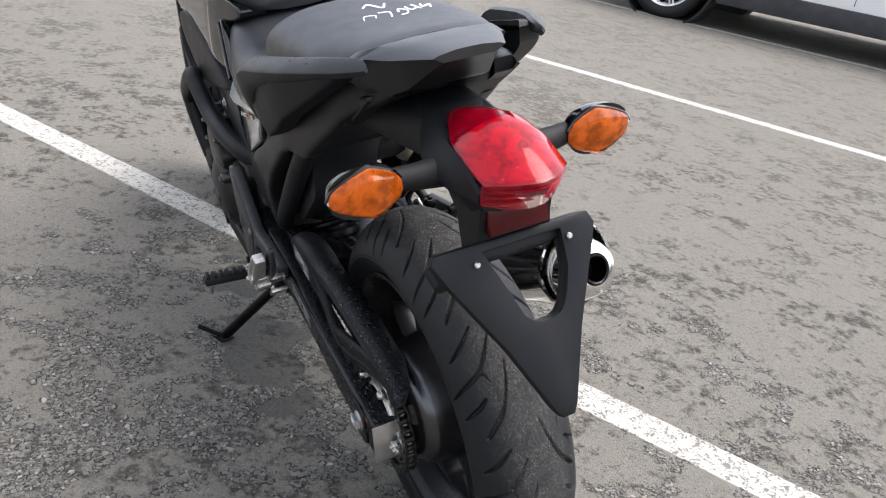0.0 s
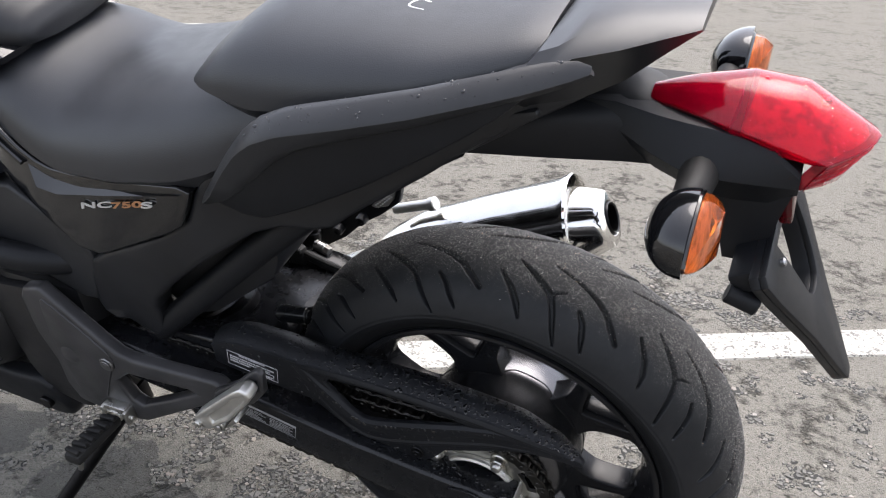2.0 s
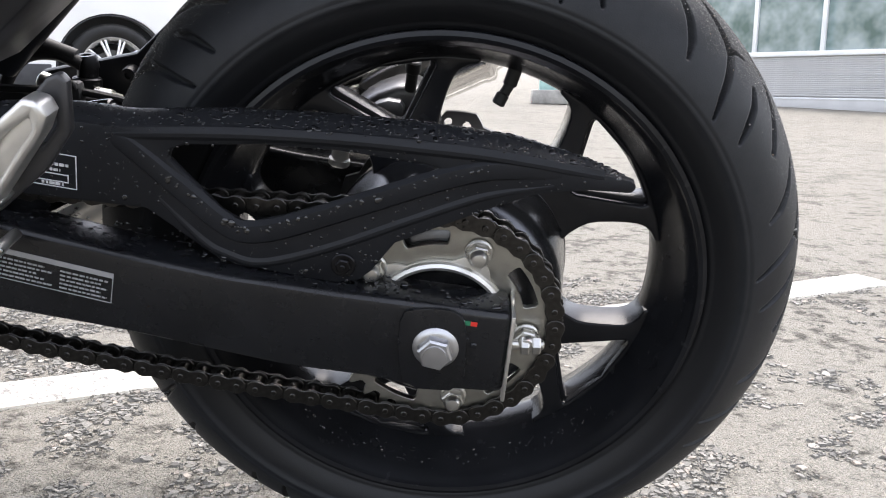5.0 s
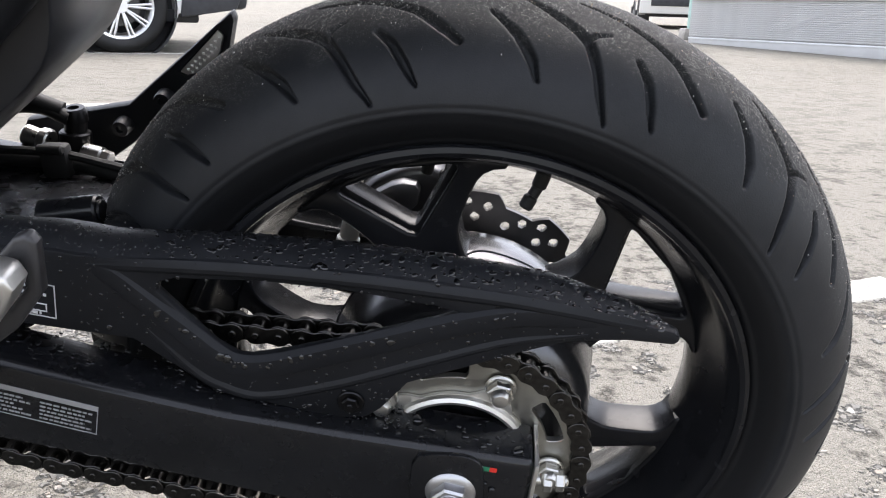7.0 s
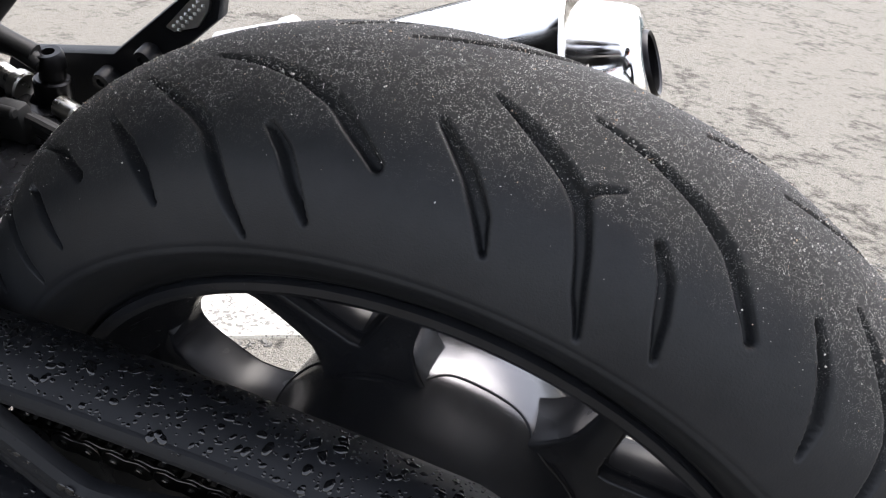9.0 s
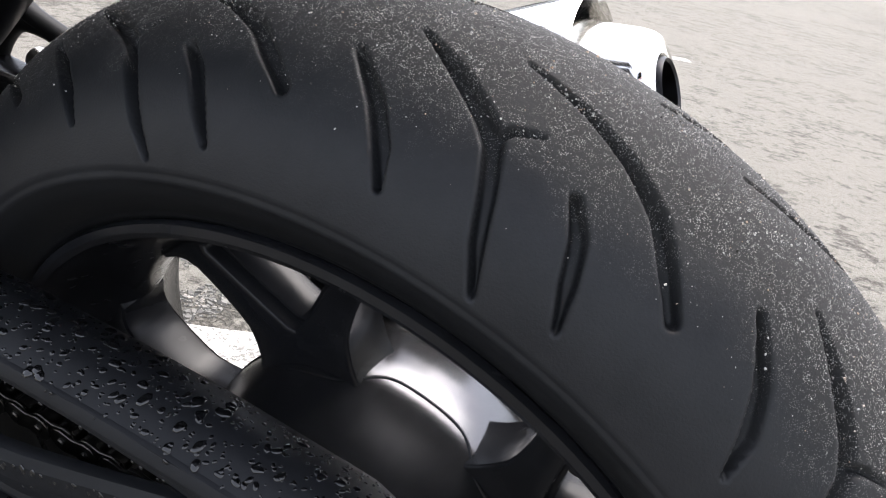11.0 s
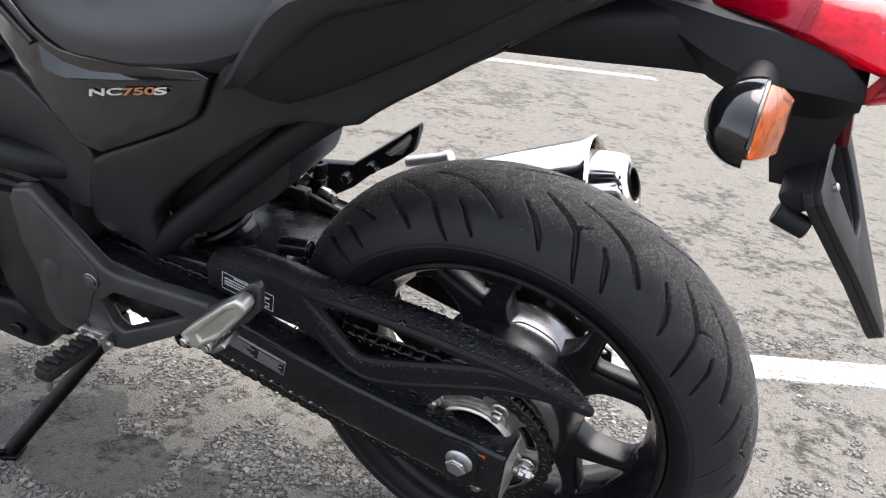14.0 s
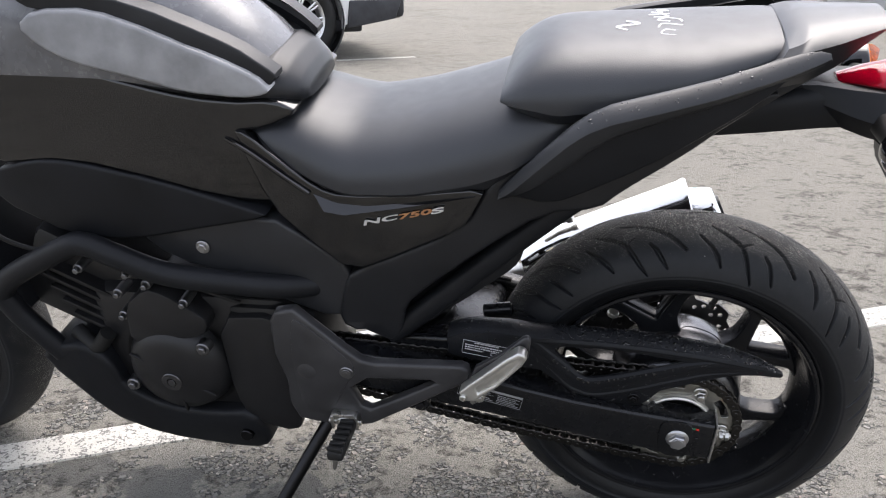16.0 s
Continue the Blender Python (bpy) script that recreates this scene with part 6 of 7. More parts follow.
part("brake_hose", tube([(-0.50, 0.14, 0.50), (-0.45, 0.15, 0.49), (-0.42, 0.15, 0.475), (-0.39, 0.152, 0.462)], 0.0085, 10, 8), RUBBER, master)
part("reservoir", lathe([(0.0, 0.0), (0.024, 0.0), (0.027, 0.004), (0.027, 0.045), (0.022, 0.05), (0.0, 0.05)], 30, (-0.40, 0.130, 0.560), (0.1, 0, 1)), Mat("milky_plastic", (0.55, 0.50, 0.36), 0.4).m, ROOT, "milky plastic brake fluid reservoir")

# front wheel, fork
front_wheel = part("front_wheel", spoked_rim(0.222, 0.050), WHEEL, ROOT, "black cast front wheel")
front_wheel.location = (-1.525, 0, 0.326)
wheel_parts(front_wheel, 20.0, True, 0.222)
wheel_tyre("tyre", front_wheel, 0.303, 0.070, 66.0, 0.222, 0.048, fine=False)
for s in (-1, 1):
    part("fork_leg", join(rod((-1.505, s * 0.095, 0.27), (-1.36, s * 0.095, 0.62), 0.027), rod((-1.36, s * 0.095, 0.62), (-1.22, s * 0.095, 0.98), 0.0215)), DARKMETAL, ROOT, "black telescopic fork leg")
part("radiator", box(-1.16, 0, 0.58, 0.05, 0.28, 0.24, 0.012, (0, -18, 0)), MATT, ROOT, "black radiator behind the front wheel")
part("front_mudguard", loft([[(-1.525 + r * math.cos(a), y, 0.305 + r * math.sin(a)) for r, y in ((0.318, -0.06), (0.328, -0.035), (0.330, 0.0), (0.328, 0.035), (0.318, 0.06), (0.314, 0.06), (0.325, 0.0), (0.314, -0.06))] for a in np.linspace(radians(20), radians(150), 24)]), MATT, ROOT)
part("headlight", lathe([(0.0, 0.0), (0.06, 0.01), (0.10, 0.05), (0.11, 0.10), (0.09, 0.13), (0.0, 0.14)], 32, (-1.36, 0, 0.93), (-1, 0, -0.1)), MATT, ROOT)
part("handlebar", tube([(-1.08, -0.36, 1.05), (-1.12, -0.24, 1.06), (-1.16, -0.08, 1.03), (-1.16, 0.08, 1.03), (-1.12, 0.24, 1.06), (-1.08, 0.36, 1.05)], 0.0125, 12, 6), DARKMETAL, ROOT, "black handlebar")

# ---------------------------------------------------------------- surroundings
WHITE_CAR = plastic("white_car_paint", (0.72, 0.72, 0.71), 0.18, grain_amt=0.0, coat=0.8, var=0.04, stain=2)
CLADDING = plastic("dark_car_cladding", (0.035, 0.036, 0.04), 0.6, 300, 0.2)
CAR_GLASS = Mat("dark_car_glass", (0.01, 0.012, 0.014), 0.05, coat=0.5).m
ALLOY = metal("silver_alloy", (0.80, 0.80, 0.80), 0.42, 0.1, 20)


def parked_car(m):
    """A white estate car; its own x runs to the rear, the side nearest the bike is at negative y."""
    car = tagged(new("parked_car"), "white parked car with silver multi-spoke wheels and dark sills", "car")
    W, RW = 0.90, 0.345
    rear_x, front_x = 0.0, -2.55

    def arch(cx):
        return [(cx + 0.415 * math.cos(radians(a)), RW + 0.415 * math.sin(radians(a))) for a in np.linspace(-12, 192, 19)]

    low = [(0.86, 0.36), (0.42, 0.30)] + arch(rear_x) + [(-0.44, 0.30), (-2.11, 0.30)] + arch(front_x) + [(-2.98, 0.28), (-3.35, 0.30)]
    high = [(-3.43, 0.62), (-3.30, 0.86), (-2.55, 1.02), (-1.85, 1.05), (0.70, 1.08), (0.90, 1.00), (0.95, 0.62)]
    prof = low + high
    body = part("body", slab([(p[0], p[1]) for p in prof], -W, W, bevel=0.045, seg=3), WHITE_CAR, car, "glossy white car body", 30)
    part("glasshouse", slab([(-1.95, 1.04), (-1.15, 1.46), (0.30, 1.50), (0.78, 1.08)], -0.74, 0.74, bevel=0.06, seg=3), CAR_GLASS, car, "dark car windows")
    part("roof", slab([(-1.20, 1.45), (-0.9, 1.52), (0.20, 1.54), (0.36, 1.48), (0.20, 1.475), (-0.9, 1.455)], -0.70, 0.70, bevel=0.02), WHITE_CAR, car)
    for s in (-1, 1):
        part("sill", slab([(-2.09, 0.22), (-0.46, 0.22), (-0.44, 0.38), (-2.11, 0.38)], s * (W + 0.012) - 0.03, s * (W + 0.012) + 0.03, bevel=0.012), CLADDING, car, "dark plastic sill")
        part("bumper_trim", slab([(0.43, 0.27), (0.86, 0.34), (0.92, 0.50), (0.46, 0.50)], s * (W + 0.005) - 0.03, s * (W + 0.005) + 0.03, bevel=0.012), CLADDING, car)
        for cx in (rear_x, front_x):
            part("arch_liner", lathe([(0.40, -0.02), (0.42, 0.0), (0.42, 0.24), (0.0, 0.25)], 40, (cx, s * (W - 0.02), RW), (0, -s, 0)), CLADDING, car)
        part("mud_flap", box(-0.40, s * 0.80, 0.21, 0.025, 0.20, 0.24, 0.006), CLADDING, car)
        part("door_seam", box(-1.05, s * (W + 0.0005), 0.72, 0.006, 0.004, 0.62, 0.001), SEAM_SHADE_BLACK, car)
        part("door_seam", box(-0.36, s * (W + 0.0005), 0.86, 0.006, 0.004, 0.34, 0.001), SEAM_SHADE_BLACK, car)
        part("door_handle", box(-0.62, s * (W + 0.012), 0.90, 0.20, 0.03, 0.035, 0.012), WHITE_CAR, car)
        part("tail_lamp", box(0.90, s * 0.72, 0.90, 0.10, 0.34, 0.22, 0.03), RED, car, "red tail lamp")
    part("underbody", box(-1.25, 0, 0.28, 3.7, 1.5, 0.10, 0.02), CLADDING, car)
    part("grille", box(-3.41, 0, 0.58, 0.06, 1.30, 0.22, 0.02), CLADDING, car)
    part("windscreen", slab([(-1.98, 1.06), (-1.93, 1.06), (-1.14, 1.47), (-1.19, 1.47)], -0.66, 0.66, bevel=0.01), CAR_GLASS, car)
    for s in (-1, 1):
        part("headlamp", box(-3.30, s * 0.66, 0.76, 0.20, 0.36, 0.13, 0.04, (0, 12, -s * 18)), CHROME, car, "clear headlamp")
    part("bumper", box(0.90, 0, 0.48, 0.14, 1.72, 0.28, 0.05), CLADDING, car)
    for s in (-1, 1):
        for cx in (rear_x, front_x):
            y = s * 0.80
            w = part("wheel", lathe([(0.215, -0.06), (0.232, -0.085), (0.242, -0.092), (0.249, -0.086), (0.245, -0.070), (0.235, 0.0), (0.20, 0.05)], 48, (0, 0, 0), (0, -1 if s > 0 else 1, 0)), ALLOY, car, "silver multi-spoke alloy wheel")
            w.location = (cx, y, RW)
            f = 1 if s > 0 else -1
            part("car_tyre", lathe([(0.240, -0.085), (0.262, -0.105), (0.300, -0.112), (0.328, -0.100), (0.343, -0.075), (0.345, 0.0), (0.343, 0.07), (0.30, 0.10), (0.24, 0.08)], 56, (0, 0, 0), (0, -f, 0)), RUBBER, w, "black car tyre")
            spk = []
            for k in range(10):
                for da in (-4.2, 4.2):
                    a = radians(36 * k + da)
                    p, q = Vector((0.045 * math.cos(a), f * 0.070, 0.045 * math.sin(a))), Vector((0.228 * math.cos(a), f * 0.072, 0.228 * math.sin(a)))
                    spk.append(tube([p, p.lerp(q, 0.5) + Vector((0, f * 0.006, 0)), q], 0.0098, 8, 3))
            part("wheel_spokes", join(*spk, rod((0, f * 0.04, 0), (0, f * 0.084, 0), 0.055)), ALLOY, w)
            part("car_disc", rod((0, f * 0.0, 0), (0, f * 0.02, 0), 0.15, 32), DISC, w)
    car.matrix_world = m
    return car


CAR_TURN = 29.5
ct = radians(CAR_TURN)
rear_contact = Vector((-3.20, 6.55, ground_z(-3.20, 6.55)))
parked_car(Matrix.Translation(rear_contact - Vector((-math.sin(ct), math.cos(ct), 0)) * -0.90) @ pose(0, 0, 0, 0, 0, CAR_TURN) @ Matrix.Scale(1.12, 4))

# prefabricated hut with siding and white windows
SIDING = plastic("grey_siding", (0.47, 0.465, 0.46), 0.55, 80, 0.1, var=0.06, stain=3)
TRIM = plastic("white_window_frame", (0.74, 0.75, 0.75), 0.35, 80, 0.05, var=0.05, stain=3)
PANE = Mat("window_glass_reflections", (0.20, 0.27, 0.26), 0.04, coat=0.5)
# dark and pale reflections are painted into the pane's base colour
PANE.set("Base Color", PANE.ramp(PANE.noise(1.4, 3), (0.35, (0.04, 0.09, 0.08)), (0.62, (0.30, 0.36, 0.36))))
PANE = PANE.m
hut = tagged(new("hut"), "prefabricated hut with grey siding and white-framed windows", "building")
HUT_L, HUT_D = 10.3, 5.0
h_near, h_far = Vector((7.60, 8.0, 0.07)), Vector((3.15, 13.7, 0.22))
hd = h_far - h_near
hd = Vector((hd.x, hd.y, 0)).normalized()
part("core", box(HUT_L / 2, -HUT_D / 2 - 0.03, 1.68, HUT_L, HUT_D, 3.34, 0.01), SIDING, hut)
part("plinth", box(HUT_L / 2, -0.01, 0.17, HUT_L, 0.05, 0.30, 0.008), SIDING, hut, "grey base rail")
# solid black strip painted as the shade in the gap under the hut
part("base_gap_shade", box(HUT_L / 2, -0.02, 0.015, HUT_L, 0.03, 0.03, 0.0), SEAM_SHADE_BLACK, hut)
part("base_trim", box(HUT_L / 2, 0.012, 0.335, HUT_L, 0.03, 0.035, 0.006), TRIM, hut)
board_mesh = None
for k in range(20):
    z = 0.375 + 0.041 * k
    if board_mesh is None:
        b0 = part("board", slab([(0.0, -0.0), (HUT_L, -0.0), (HUT_L, 0.036), (0.0, 0.036)], -0.0, 0.018, bevel=0.006), SIDING, hut)
        board_mesh = b0.data
        b0.location = (0, 0, z)
    else:
        b = new("board", board_mesh)
        b.parent = hut
        b.location = (0, 0, z)
part("sill", box(HUT_L / 2, 0.03, 1.22, HUT_L, 0.08, 0.10, 0.012), TRIM, hut, "white window sill")
part("head", box(HUT_L / 2, 0.02, 2.92, HUT_L, 0.06, 0.14, 0.012), TRIM, hut)
part("roof_edge", box(HUT_L / 2, -HUT_D / 2, 3.42, HUT_L + 0.4, HUT_D + 0.5, 0.14, 0.02), TRIM, hut)
for k in range(7):
    x = 0.35 + 1.55 * k
    if x > HUT_L:
        break
    part("mullion", box(x, 0.025, 2.06, 0.10, 0.07, 1.60, 0.012), TRIM, hut)
    if x + 1.5 < HUT_L:
        part("window_pane", box(x + 0.775, 0.004, 2.06, 1.45, 0.012, 1.58, 0.0), PANE, hut, "dim window pane with reflections put into its colour")
hut.matrix_world = Matrix.Translation(h_near) @ Matrix((Vector((hd.x, hd.y, 0)), Vector((-hd.y, hd.x, 0)), Vector((0, 0, 1)))).transposed().to_4x4() @ Matrix.Scale(0.71, 4)

# steel posts on concrete footings
POSTPAINT = plastic("pale_green_paint", (0.33, 0.50, 0.47), 0.5, 200, 0.1, stain=4)


def canopy_post(x, y):
    post = tagged(new("canopy_post"), "pale green steel post on a concrete footing", "post", "posts beyond the car park")
    part("footing", slab([(-0.45, 0.0), (0.45, 0.0), (0.42, 0.34), (-0.42, 0.34)], -0.45, 0.45, bevel=0.03), CONCRETE, post, "rough concrete footing")
    part("column", join(box(0, 0, 2.6, 0.50, 0.40, 4.6, 0.02), box(0, 0, 2.6, 0.26, 0.46, 4.6, 0.01)), POSTPAINT, post)
    post.matrix_world = Matrix.Translation((x, y, ground_z(x, y))) @ Matrix.Scale(0.56, 4)


canopy_post(0.90, 11.2)
canopy_post(3.45, 14.9)

# a second car far beyond the hut's corner, facing the bike
parked_car(Matrix.Translation((4.6, 24.0, ground_z(4.6, 24.0))) @ pose(0, 0, 0, 0, 0, 84))

# ---------------------------------------------------------------- water drops
def drop_stuff(name, places, parent, label, material=DARKDROP):
    """Many small flattened drops, each on its place with the normal there, as one part."""
    rings = ((1.0, 0.0), (0.94, 0.22), (0.72, 0.42), (0.38, 0.54))
    seg = 8
    verts, faces = [], []
    rnd = random.Random(11)
    for p, n, r, stretch in places:
        n = Vector(n).normalized()
        u = n.orthogonal().normalized()
        v = n.cross(u)
        tw = rnd.uniform(0, math.pi)
        u, v = u * math.cos(tw) + v * math.sin(tw), v * math.cos(tw) - u * math.sin(tw)
        b = len(verts)
        wob = [1 + rnd.uniform(-0.16, 0.16) for _ in range(seg)]
        for k, h in rings:
            for i in range(seg):
                t = 2 * math.pi * i / seg
                verts.append(tuple(Vector(p) + (u * math.cos(t) * stretch + v * math.sin(t)) * (r * k * wob[i]) + n * (r * h * 0.68 - 0.0001)))
        verts.append(tuple(Vector(p) + n * (r * 0.39)))
        for q in range(len(rings) - 1):
            for i in range(seg):
                j = (i + 1) % seg
                faces.append((b + q * seg + i, b + q * seg + j, b + (q + 1) * seg + j, b + (q + 1) * seg + i))
        o = b + (len(rings) - 1) * seg
        for i in range(seg):
            faces.append((o + i, o + (i + 1) % seg, b + len(rings) * seg))
    me = bpy.data.meshes.new(name)
    me.from_pydata(verts, [], faces)
    me.materials.append(material)
    me.polygons.foreach_set("use_smooth", [True] * len(me.polygons))
    ob = new(name, me)
    ob.parent = parent
    return tagged(ob, label, kind="stuff")


def inside(p, poly):
    hit = False
    for (ax_, ay_), (bx_, by_) in zip(poly, poly[1:] + poly[:1]):
        if (ay_ > p[1]) != (by_ > p[1]) and p[0] < (bx_ - ax_) * (p[1] - ay_) / (by_ - ay_) + ax_:
            hit = not hit
    return hit


rnd = random.Random(4)


def drop_size():
    return min(0.0028, 0.0005 + rnd.expovariate(1 / 0.00042))


spots = []
while len(spots) < 560:
    x, z = rnd.uniform(-0.36, 0.14), rnd.uniform(0.36, 0.488)
    if inside((x, z), guard) and not inside((x, z), guard_hole):
        spots.append(((x, -0.1381, z), (0, -1, 0), drop_size() * 0.85, 1.0))
rib_line = [(-0.216, 0.4640), (-0.184, 0.4330), (-0.162, 0.4110), (-0.146, 0.4020), (-0.120, 0.4040), (-0.070, 0.4200), (0.000, 0.4440), (0.040, 0.4530)]
for _ in range(90):
    k, t = rnd.randrange(len(rib_line) - 1), rnd.random()
    (ax_, az_), (bx_, bz_) = rib_line[k], rib_line[k + 1]
    spots.append(((ax_ + (bx_ - ax_) * t, -0.1416, az_ + (bz_ - az_) * t + rnd.uniform(0.001, 0.0065)), (0, -1, 0.35), drop_size() * 1.25, rnd.uniform(1.0, 1.6)))
drop_stuff("water_drops", spots, chain_guard, "clear water drops on black plastic")
spots = []
for _ in range(1500):
    x, t = rnd.uniform(-0.35, 0.135), rnd.uniform(0.05, 0.95)
    small = 0.55 if x < -0.2 else 1.05
    spots.append((guard_top_at(x, t), (0.05, 0.9 * (t - 0.4), 1), drop_size() * small, rnd.uniform(1.0, 1.7)))
drop_stuff("water_drops", spots, chain_guard, "clear water drops on black plastic")
spots = []
for _ in range(260):
    x, y = rnd.uniform(-0.34, 0.055), rnd.uniform(-0.150, -0.116)
    z = float(np.interp(x, (-0.64, -0.50, -0.321, -0.239, -0.089, 0.062), (0.452, 0.440, 0.412, 0.398, 0.365, 0.343)))
    spots.append(((x, y, z + 0.0001), (0.15, 0, 1), drop_size() * 1.2, rnd.uniform(1.0, 1.6)))
drop_stuff("water_drops", spots, swingarm, "clear water drops on black paint")
spots = []
for _ in range(70):
    k = rnd.randrange(2, 6)
    ring_a, ring_b = lens_rings[k], lens_rings[k + 1]
    i = rnd.randrange(0, 4)
    s, t = rnd.random(), rnd.random()
    a, b, c, d = (Vector(q) for q in (ring_a[i], ring_a[i + 1], ring_b[i + 1], ring_b[i]))
    p = (a * (1 - s) + b * s) * (1 - t) + (d * (1 - s) + c * s) * t
    n = (b - a).cross(d - a)
    n = n if n.z > 0 else -n
    spots.append((p, n, drop_size() * 1.1, rnd.uniform(1, 1.5)))
drop_stuff("water_drops", spots, tail_light, "clear water drops on red plastic", WATER)
spots = []
for _ in range(70):
    x = rnd.uniform(-0.16, 0.11)
    u, wd = rnd.uniform(0.15, 0.85), float(np.interp(x, RAIL_X, RAIL_WIDE))
    z = float(np.interp(x, RAIL_X, RAIL_TOP)) + float(np.interp(u, (0.06, 0.55, 0.8), (-0.0115, -0.0005, 0.001)))
    spots.append(((x, float(np.interp(x, RAIL_X, RAIL_OUT)) + u * wd, z), (-0.2, -0.4, 1), drop_size() * 0.8, rnd.uniform(1, 1.6)))
drop_stuff("water_drops", spots, ROOT, "clear water drops on black plastic")

# ---------------------------------------------------------------- loose stone faces in the asphalt
STONE = Mat("mixed_stone_chips", (0.2, 0.2, 0.19), 0.8)
geo = STONE.n.new("ShaderNodeNewGeometry")
tone = STONE.ramp(geo.outputs["Random Per Island"], (0.0, (0.10, 0.100, 0.095)), (0.40, (0.18, 0.179, 0.169)), (0.88, (0.255, 0.251, 0.235)), (0.95, (0.33, 0.29, 0.25)), (1.0, (0.46, 0.45, 0.42)))
tone = STONE.mix(STONE.noise(300, 4), STONE.mix(0.5, tone, (0.05, 0.048, 0.044)), tone)
tone = STONE.mix(1.0, tone, (0.930, 0.905, 0.862), "MULTIPLY")
STONE.set("Base Color", tone)
STONE.bump(STONE.noise(500, 4), 0.5, 0.002)


# bitumen colour that doubles as painted shade at the chips' edges
BITUMEN_SHADE = plastic("dark_bitumen_shade", (0.046, 0.046, 0.043), 0.8, 300, 0.4, var=0.3, stain=30, spec=0.2)


def stone_chips(count, x0, x1, y0, y1, seed):
    rng = np.random.default_rng(seed)
    px, py = rng.uniform(x0, x1, count), rng.uniform(y0, y1, count)
    clump = np.array([0.45 * noise.noise(Vector((a * 2.2, b * 2.2, 3.0))) + 0.75 * noise.noise(Vector((a * 9, b * 9, 8.0))) for a, b in zip(px, py)])
    clump += 0.50 * np.array([noise.noise(Vector((a * 24, b * 24, 5.0))) for a, b in zip(px, py)])
    clump += 0.44 * np.exp(-((px + 0.35) ** 2 / 0.30 + (py + 0.24) ** 2 / 0.13)) - 0.06
    keep = clump > rng.uniform(0.02, 0.36, count)
    # none on the painted line
    off = (py - 0.634 - px * math.tan(LINE_TURN)) * math.cos(LINE_TURN)
    keep &= (np.abs(off) > 0.052) | (rng.random(count) < 0.10)
    for cx, cy, rad in DAMP:
        keep &= np.hypot(px - cx, py - cy) > rad * 0.9
    px, py = px[keep], py[keep]
    m = len(px)
    seg = 5
    size = rng.gamma(2.8, 0.00115, m).clip(0.0012, 0.0085)
    tilt_x, tilt_y = rng.normal(0, 0.15, m), rng.normal(0, 0.15, m)
    high = 0.0011 + size * rng.uniform(0.06, 0.20, m)
    turn = rng.uniform(0, 6.28, m)
    stretch = rng.uniform(0.55, 1.0, m)
    ang = np.linspace(0, 2 * np.pi, seg, endpoint=False)[None] + rng.normal(0, 0.25, (m, seg))
    rad = size[:, None] * rng.uniform(0.72, 1.15, (m, seg))
    lx, ly = rad * np.cos(ang), rad * np.sin(ang) * stretch[:, None]
    wx = lx * np.cos(turn)[:, None] - ly * np.sin(turn)[:, None]
    wy = lx * np.sin(turn)[:, None] + ly * np.cos(turn)[:, None]
    topz = high[:, None] + wx * tilt_x[:, None] + wy * tilt_y[:, None]
    topz = topz + (SLOPE_X * px + SLOPE_Y * py)[:, None]
    lo = np.stack([px[:, None] + wx * 1.12, py[:, None] + wy * 1.12, np.full_like(wx, -0.001) + (SLOPE_X * px + SLOPE_Y * py)[:, None]], -1)
    hi = np.stack([px[:, None] + wx * 0.86, py[:, None] + wy * 0.86, topz], -1)
    co = np.concatenate([lo, hi], 1).reshape(-1, 3)
    base = np.arange(m)[:, None] * (2 * seg)
    k = np.arange(seg)
    k2 = (k + 1) % seg
    side_q = np.stack([base + k, base + k2, base + k2 + seg, base + k + seg], -1).reshape(-1, 4).tolist()
    top_f = (base + seg + k).tolist()
    # a dark crescent of bitumen beside each chip also paints its small shadow
    level = (SLOPE_X * px + SLOPE_Y * py + rng.uniform(0.0003, 0.0009, m))[:, None]
    spread = np.where(rng.random(m) < 0.6, 1.5, 0.9)[:, None]
    slip_x, slip_y = (rng.normal(0, 0.30, m) * size)[:, None], (rng.normal(0, 0.30, m) * size)[:, None]
    bed = np.stack([px[:, None] + wx * spread + slip_x, py[:, None] + wy * spread + slip_y, np.broadcast_to(level, wx.shape)], -1).reshape(-1, 3)
    bed_f = (len(co) + np.arange(m)[:, None] * seg + k).tolist()
    me = bpy.data.meshes.new("stone_chips")
    me.from_pydata(np.concatenate([co, bed]).tolist(), [], side_q + top_f + bed_f)
    me.materials.append(STONE.m)
    me.materials.append(BITUMEN_SHADE)
    which = np.zeros(len(me.polygons), dtype=np.int32)
    which[len(side_q) + len(top_f):] = 1
    me.polygons.foreach_set("material_index", which)
    return tagged(new("stone_chips", me), "grey and buff stone chips bedded in the asphalt", "gravel", kind="stuff")


stone_chips(230000, -1.5, 1.2, -0.95, 1.1, 5)


spots = [((bx, by, 0.4352 - 0.17 * by), (0, 0.17, 1), drop_size() * 0.8, rnd.uniform(1, 1.6)) for bx, by in ((rnd.uniform(-0.44, -0.31), rnd.uniform(-0.10, 0.09)) for _ in range(200))]
drop_stuff("water_drops", spots, swingarm, "clear water drops on black paint")
spots = []
for _ in range(150):
    a, y = rnd.uniform(-2.5, -0.7), rnd.uniform(-0.055, -0.030)
    spots.append(((0.199 * math.cos(a), y, 0.199 * math.sin(a)), (-math.cos(a), 0, -math.sin(a)), drop_size() * 0.7, 1.1))
drop_stuff("water_drops", spots, rear_wheel, "clear water drops on the rim")

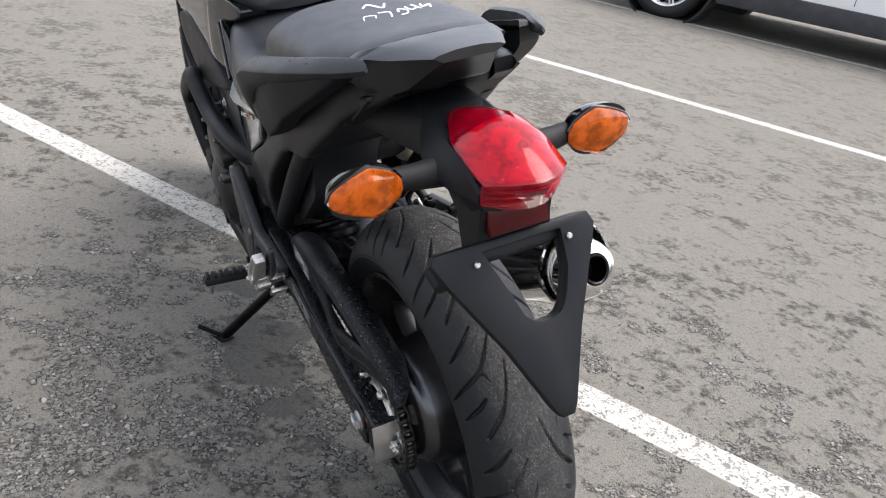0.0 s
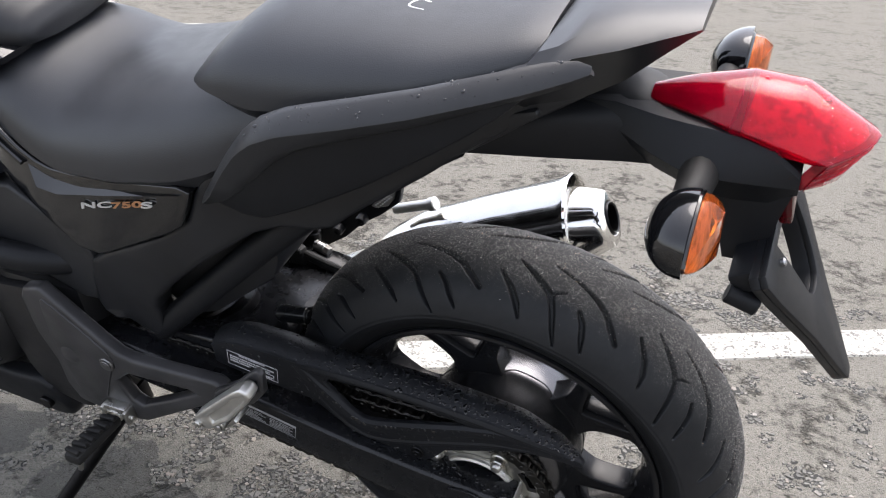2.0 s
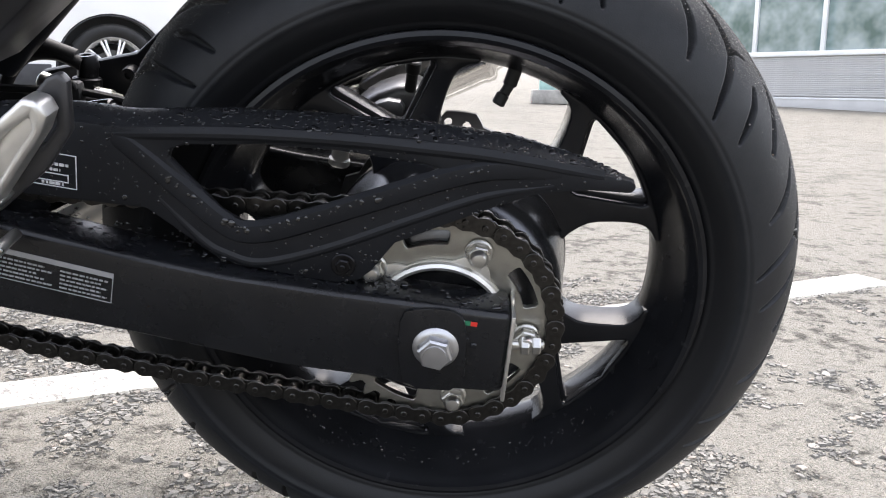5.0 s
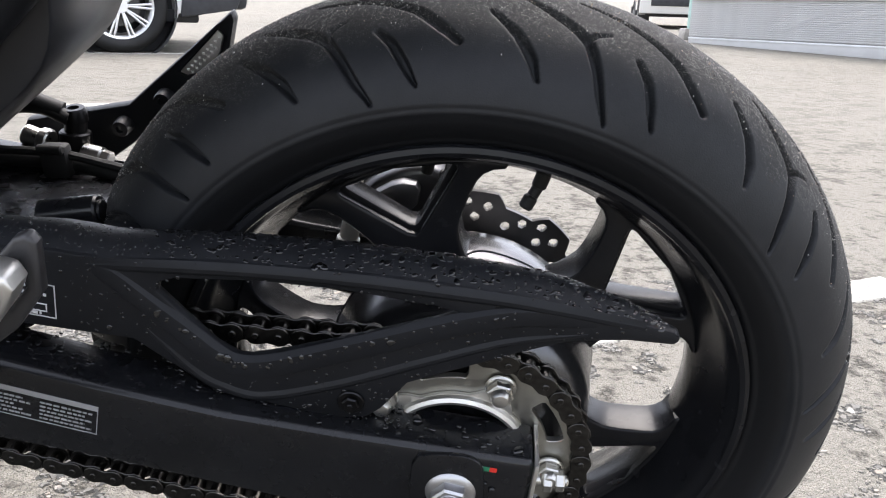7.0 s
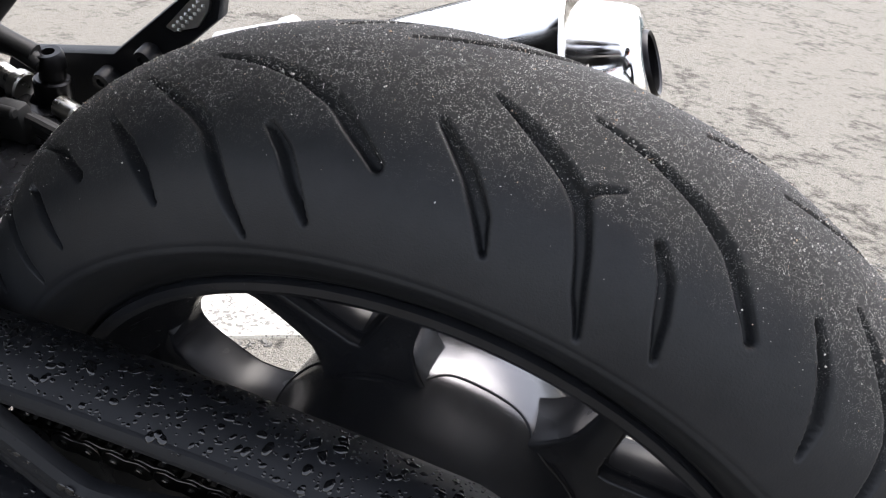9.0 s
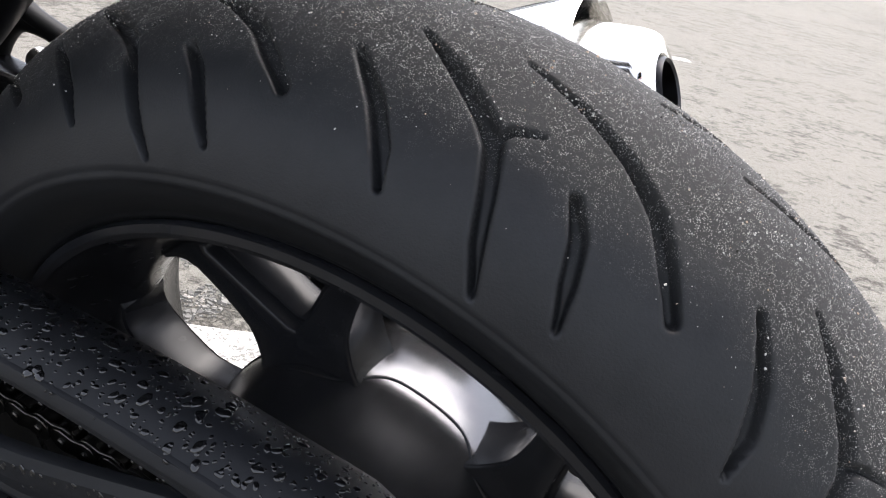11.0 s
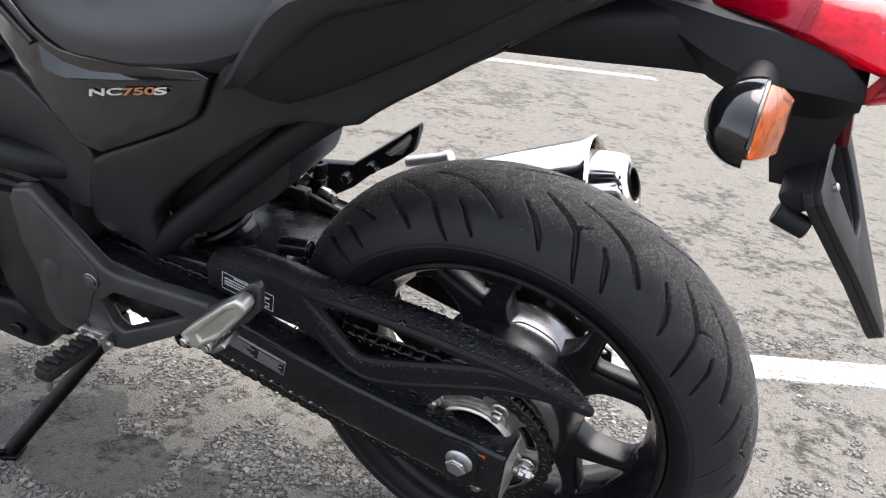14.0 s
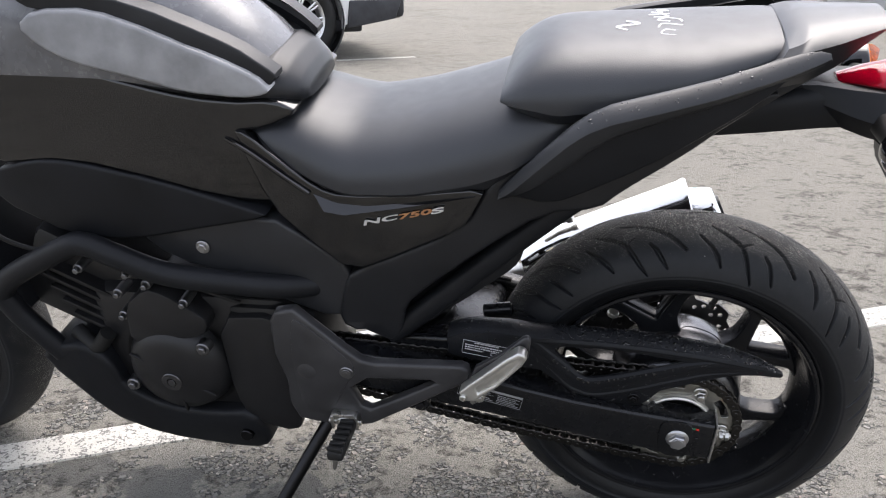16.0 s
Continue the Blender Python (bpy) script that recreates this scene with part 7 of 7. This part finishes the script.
# sand and grit stuck to the tyre's tread
def tyre_grit(count, seed):
    rng = np.random.default_rng(seed)
    th = rng.uniform(0, 2 * np.pi, count)
    ph = rng.normal(0.0, 15.5, count)
    patch = np.array([noise.noise(Vector((math.cos(a) * 7, math.sin(a) * 7, b * 0.12))) for a, b in zip(th, ph)])
    ok = (patch > rng.uniform(-0.55, 0.35, count)) & (np.abs(ph) < 52)
    th, ph = th[ok], np.radians(ph[ok])
    m = len(th)
    size = (0.00024 + rng.exponential(0.00013, m)).clip(0.00026, 0.0011)
    crown, R = 0.085, 0.314
    rr = R - crown + crown * np.cos(ph)
    c = np.stack([rr * np.cos(th), crown * np.sin(ph), rr * np.sin(th)], -1)
    nr = np.stack([np.cos(ph) * np.cos(th), np.sin(ph), np.cos(ph) * np.sin(th)], -1)
    tg = np.stack([-np.sin(th), np.zeros(m), np.cos(th)], -1)
    bt = np.cross(nr, tg)
    pts = []
    for k in range(4):
        a = rng.uniform(0, 0.9, m) + k * np.pi / 2
        pts.append(c + (tg * np.cos(a)[:, None] + bt * np.sin(a)[:, None]) * (size * rng.uniform(0.7, 1.2, m))[:, None] - nr * 0.0002)
    pts.append(c + nr * (size * rng.uniform(0.6, 1.1, m))[:, None])
    co = np.stack(pts, 1).reshape(-1, 3)
    b = np.arange(m)[:, None] * 5
    tri = np.concatenate([np.stack([b[:, 0] + k, b[:, 0] + (k + 1) % 4, b[:, 0] + 4], -1) for k in range(4)])
    me = bpy.data.meshes.new("road_grit")
    me.from_pydata(co.tolist(), [], tri.tolist())
    grit = Mat("pale_road_grit", (0.3, 0.28, 0.25), 0.8)
    gi = grit.n.new("ShaderNodeNewGeometry")
    grit.set("Base Color", grit.ramp(gi.outputs["Random Per Island"], (0.0, (0.03, 0.029, 0.028)), (0.22, (0.05, 0.048, 0.045)), (0.45, (0.26, 0.25, 0.235)), (0.90, (0.55, 0.54, 0.51)), (1.0, (0.42, 0.29, 0.19))))
    me.materials.append(grit.m)
    ob = new("road_grit", me)
    ob.parent = rear_wheel
    return tagged(ob, "sand and grit stuck to the tread", kind="stuff")


tyre_grit(46000, 8)
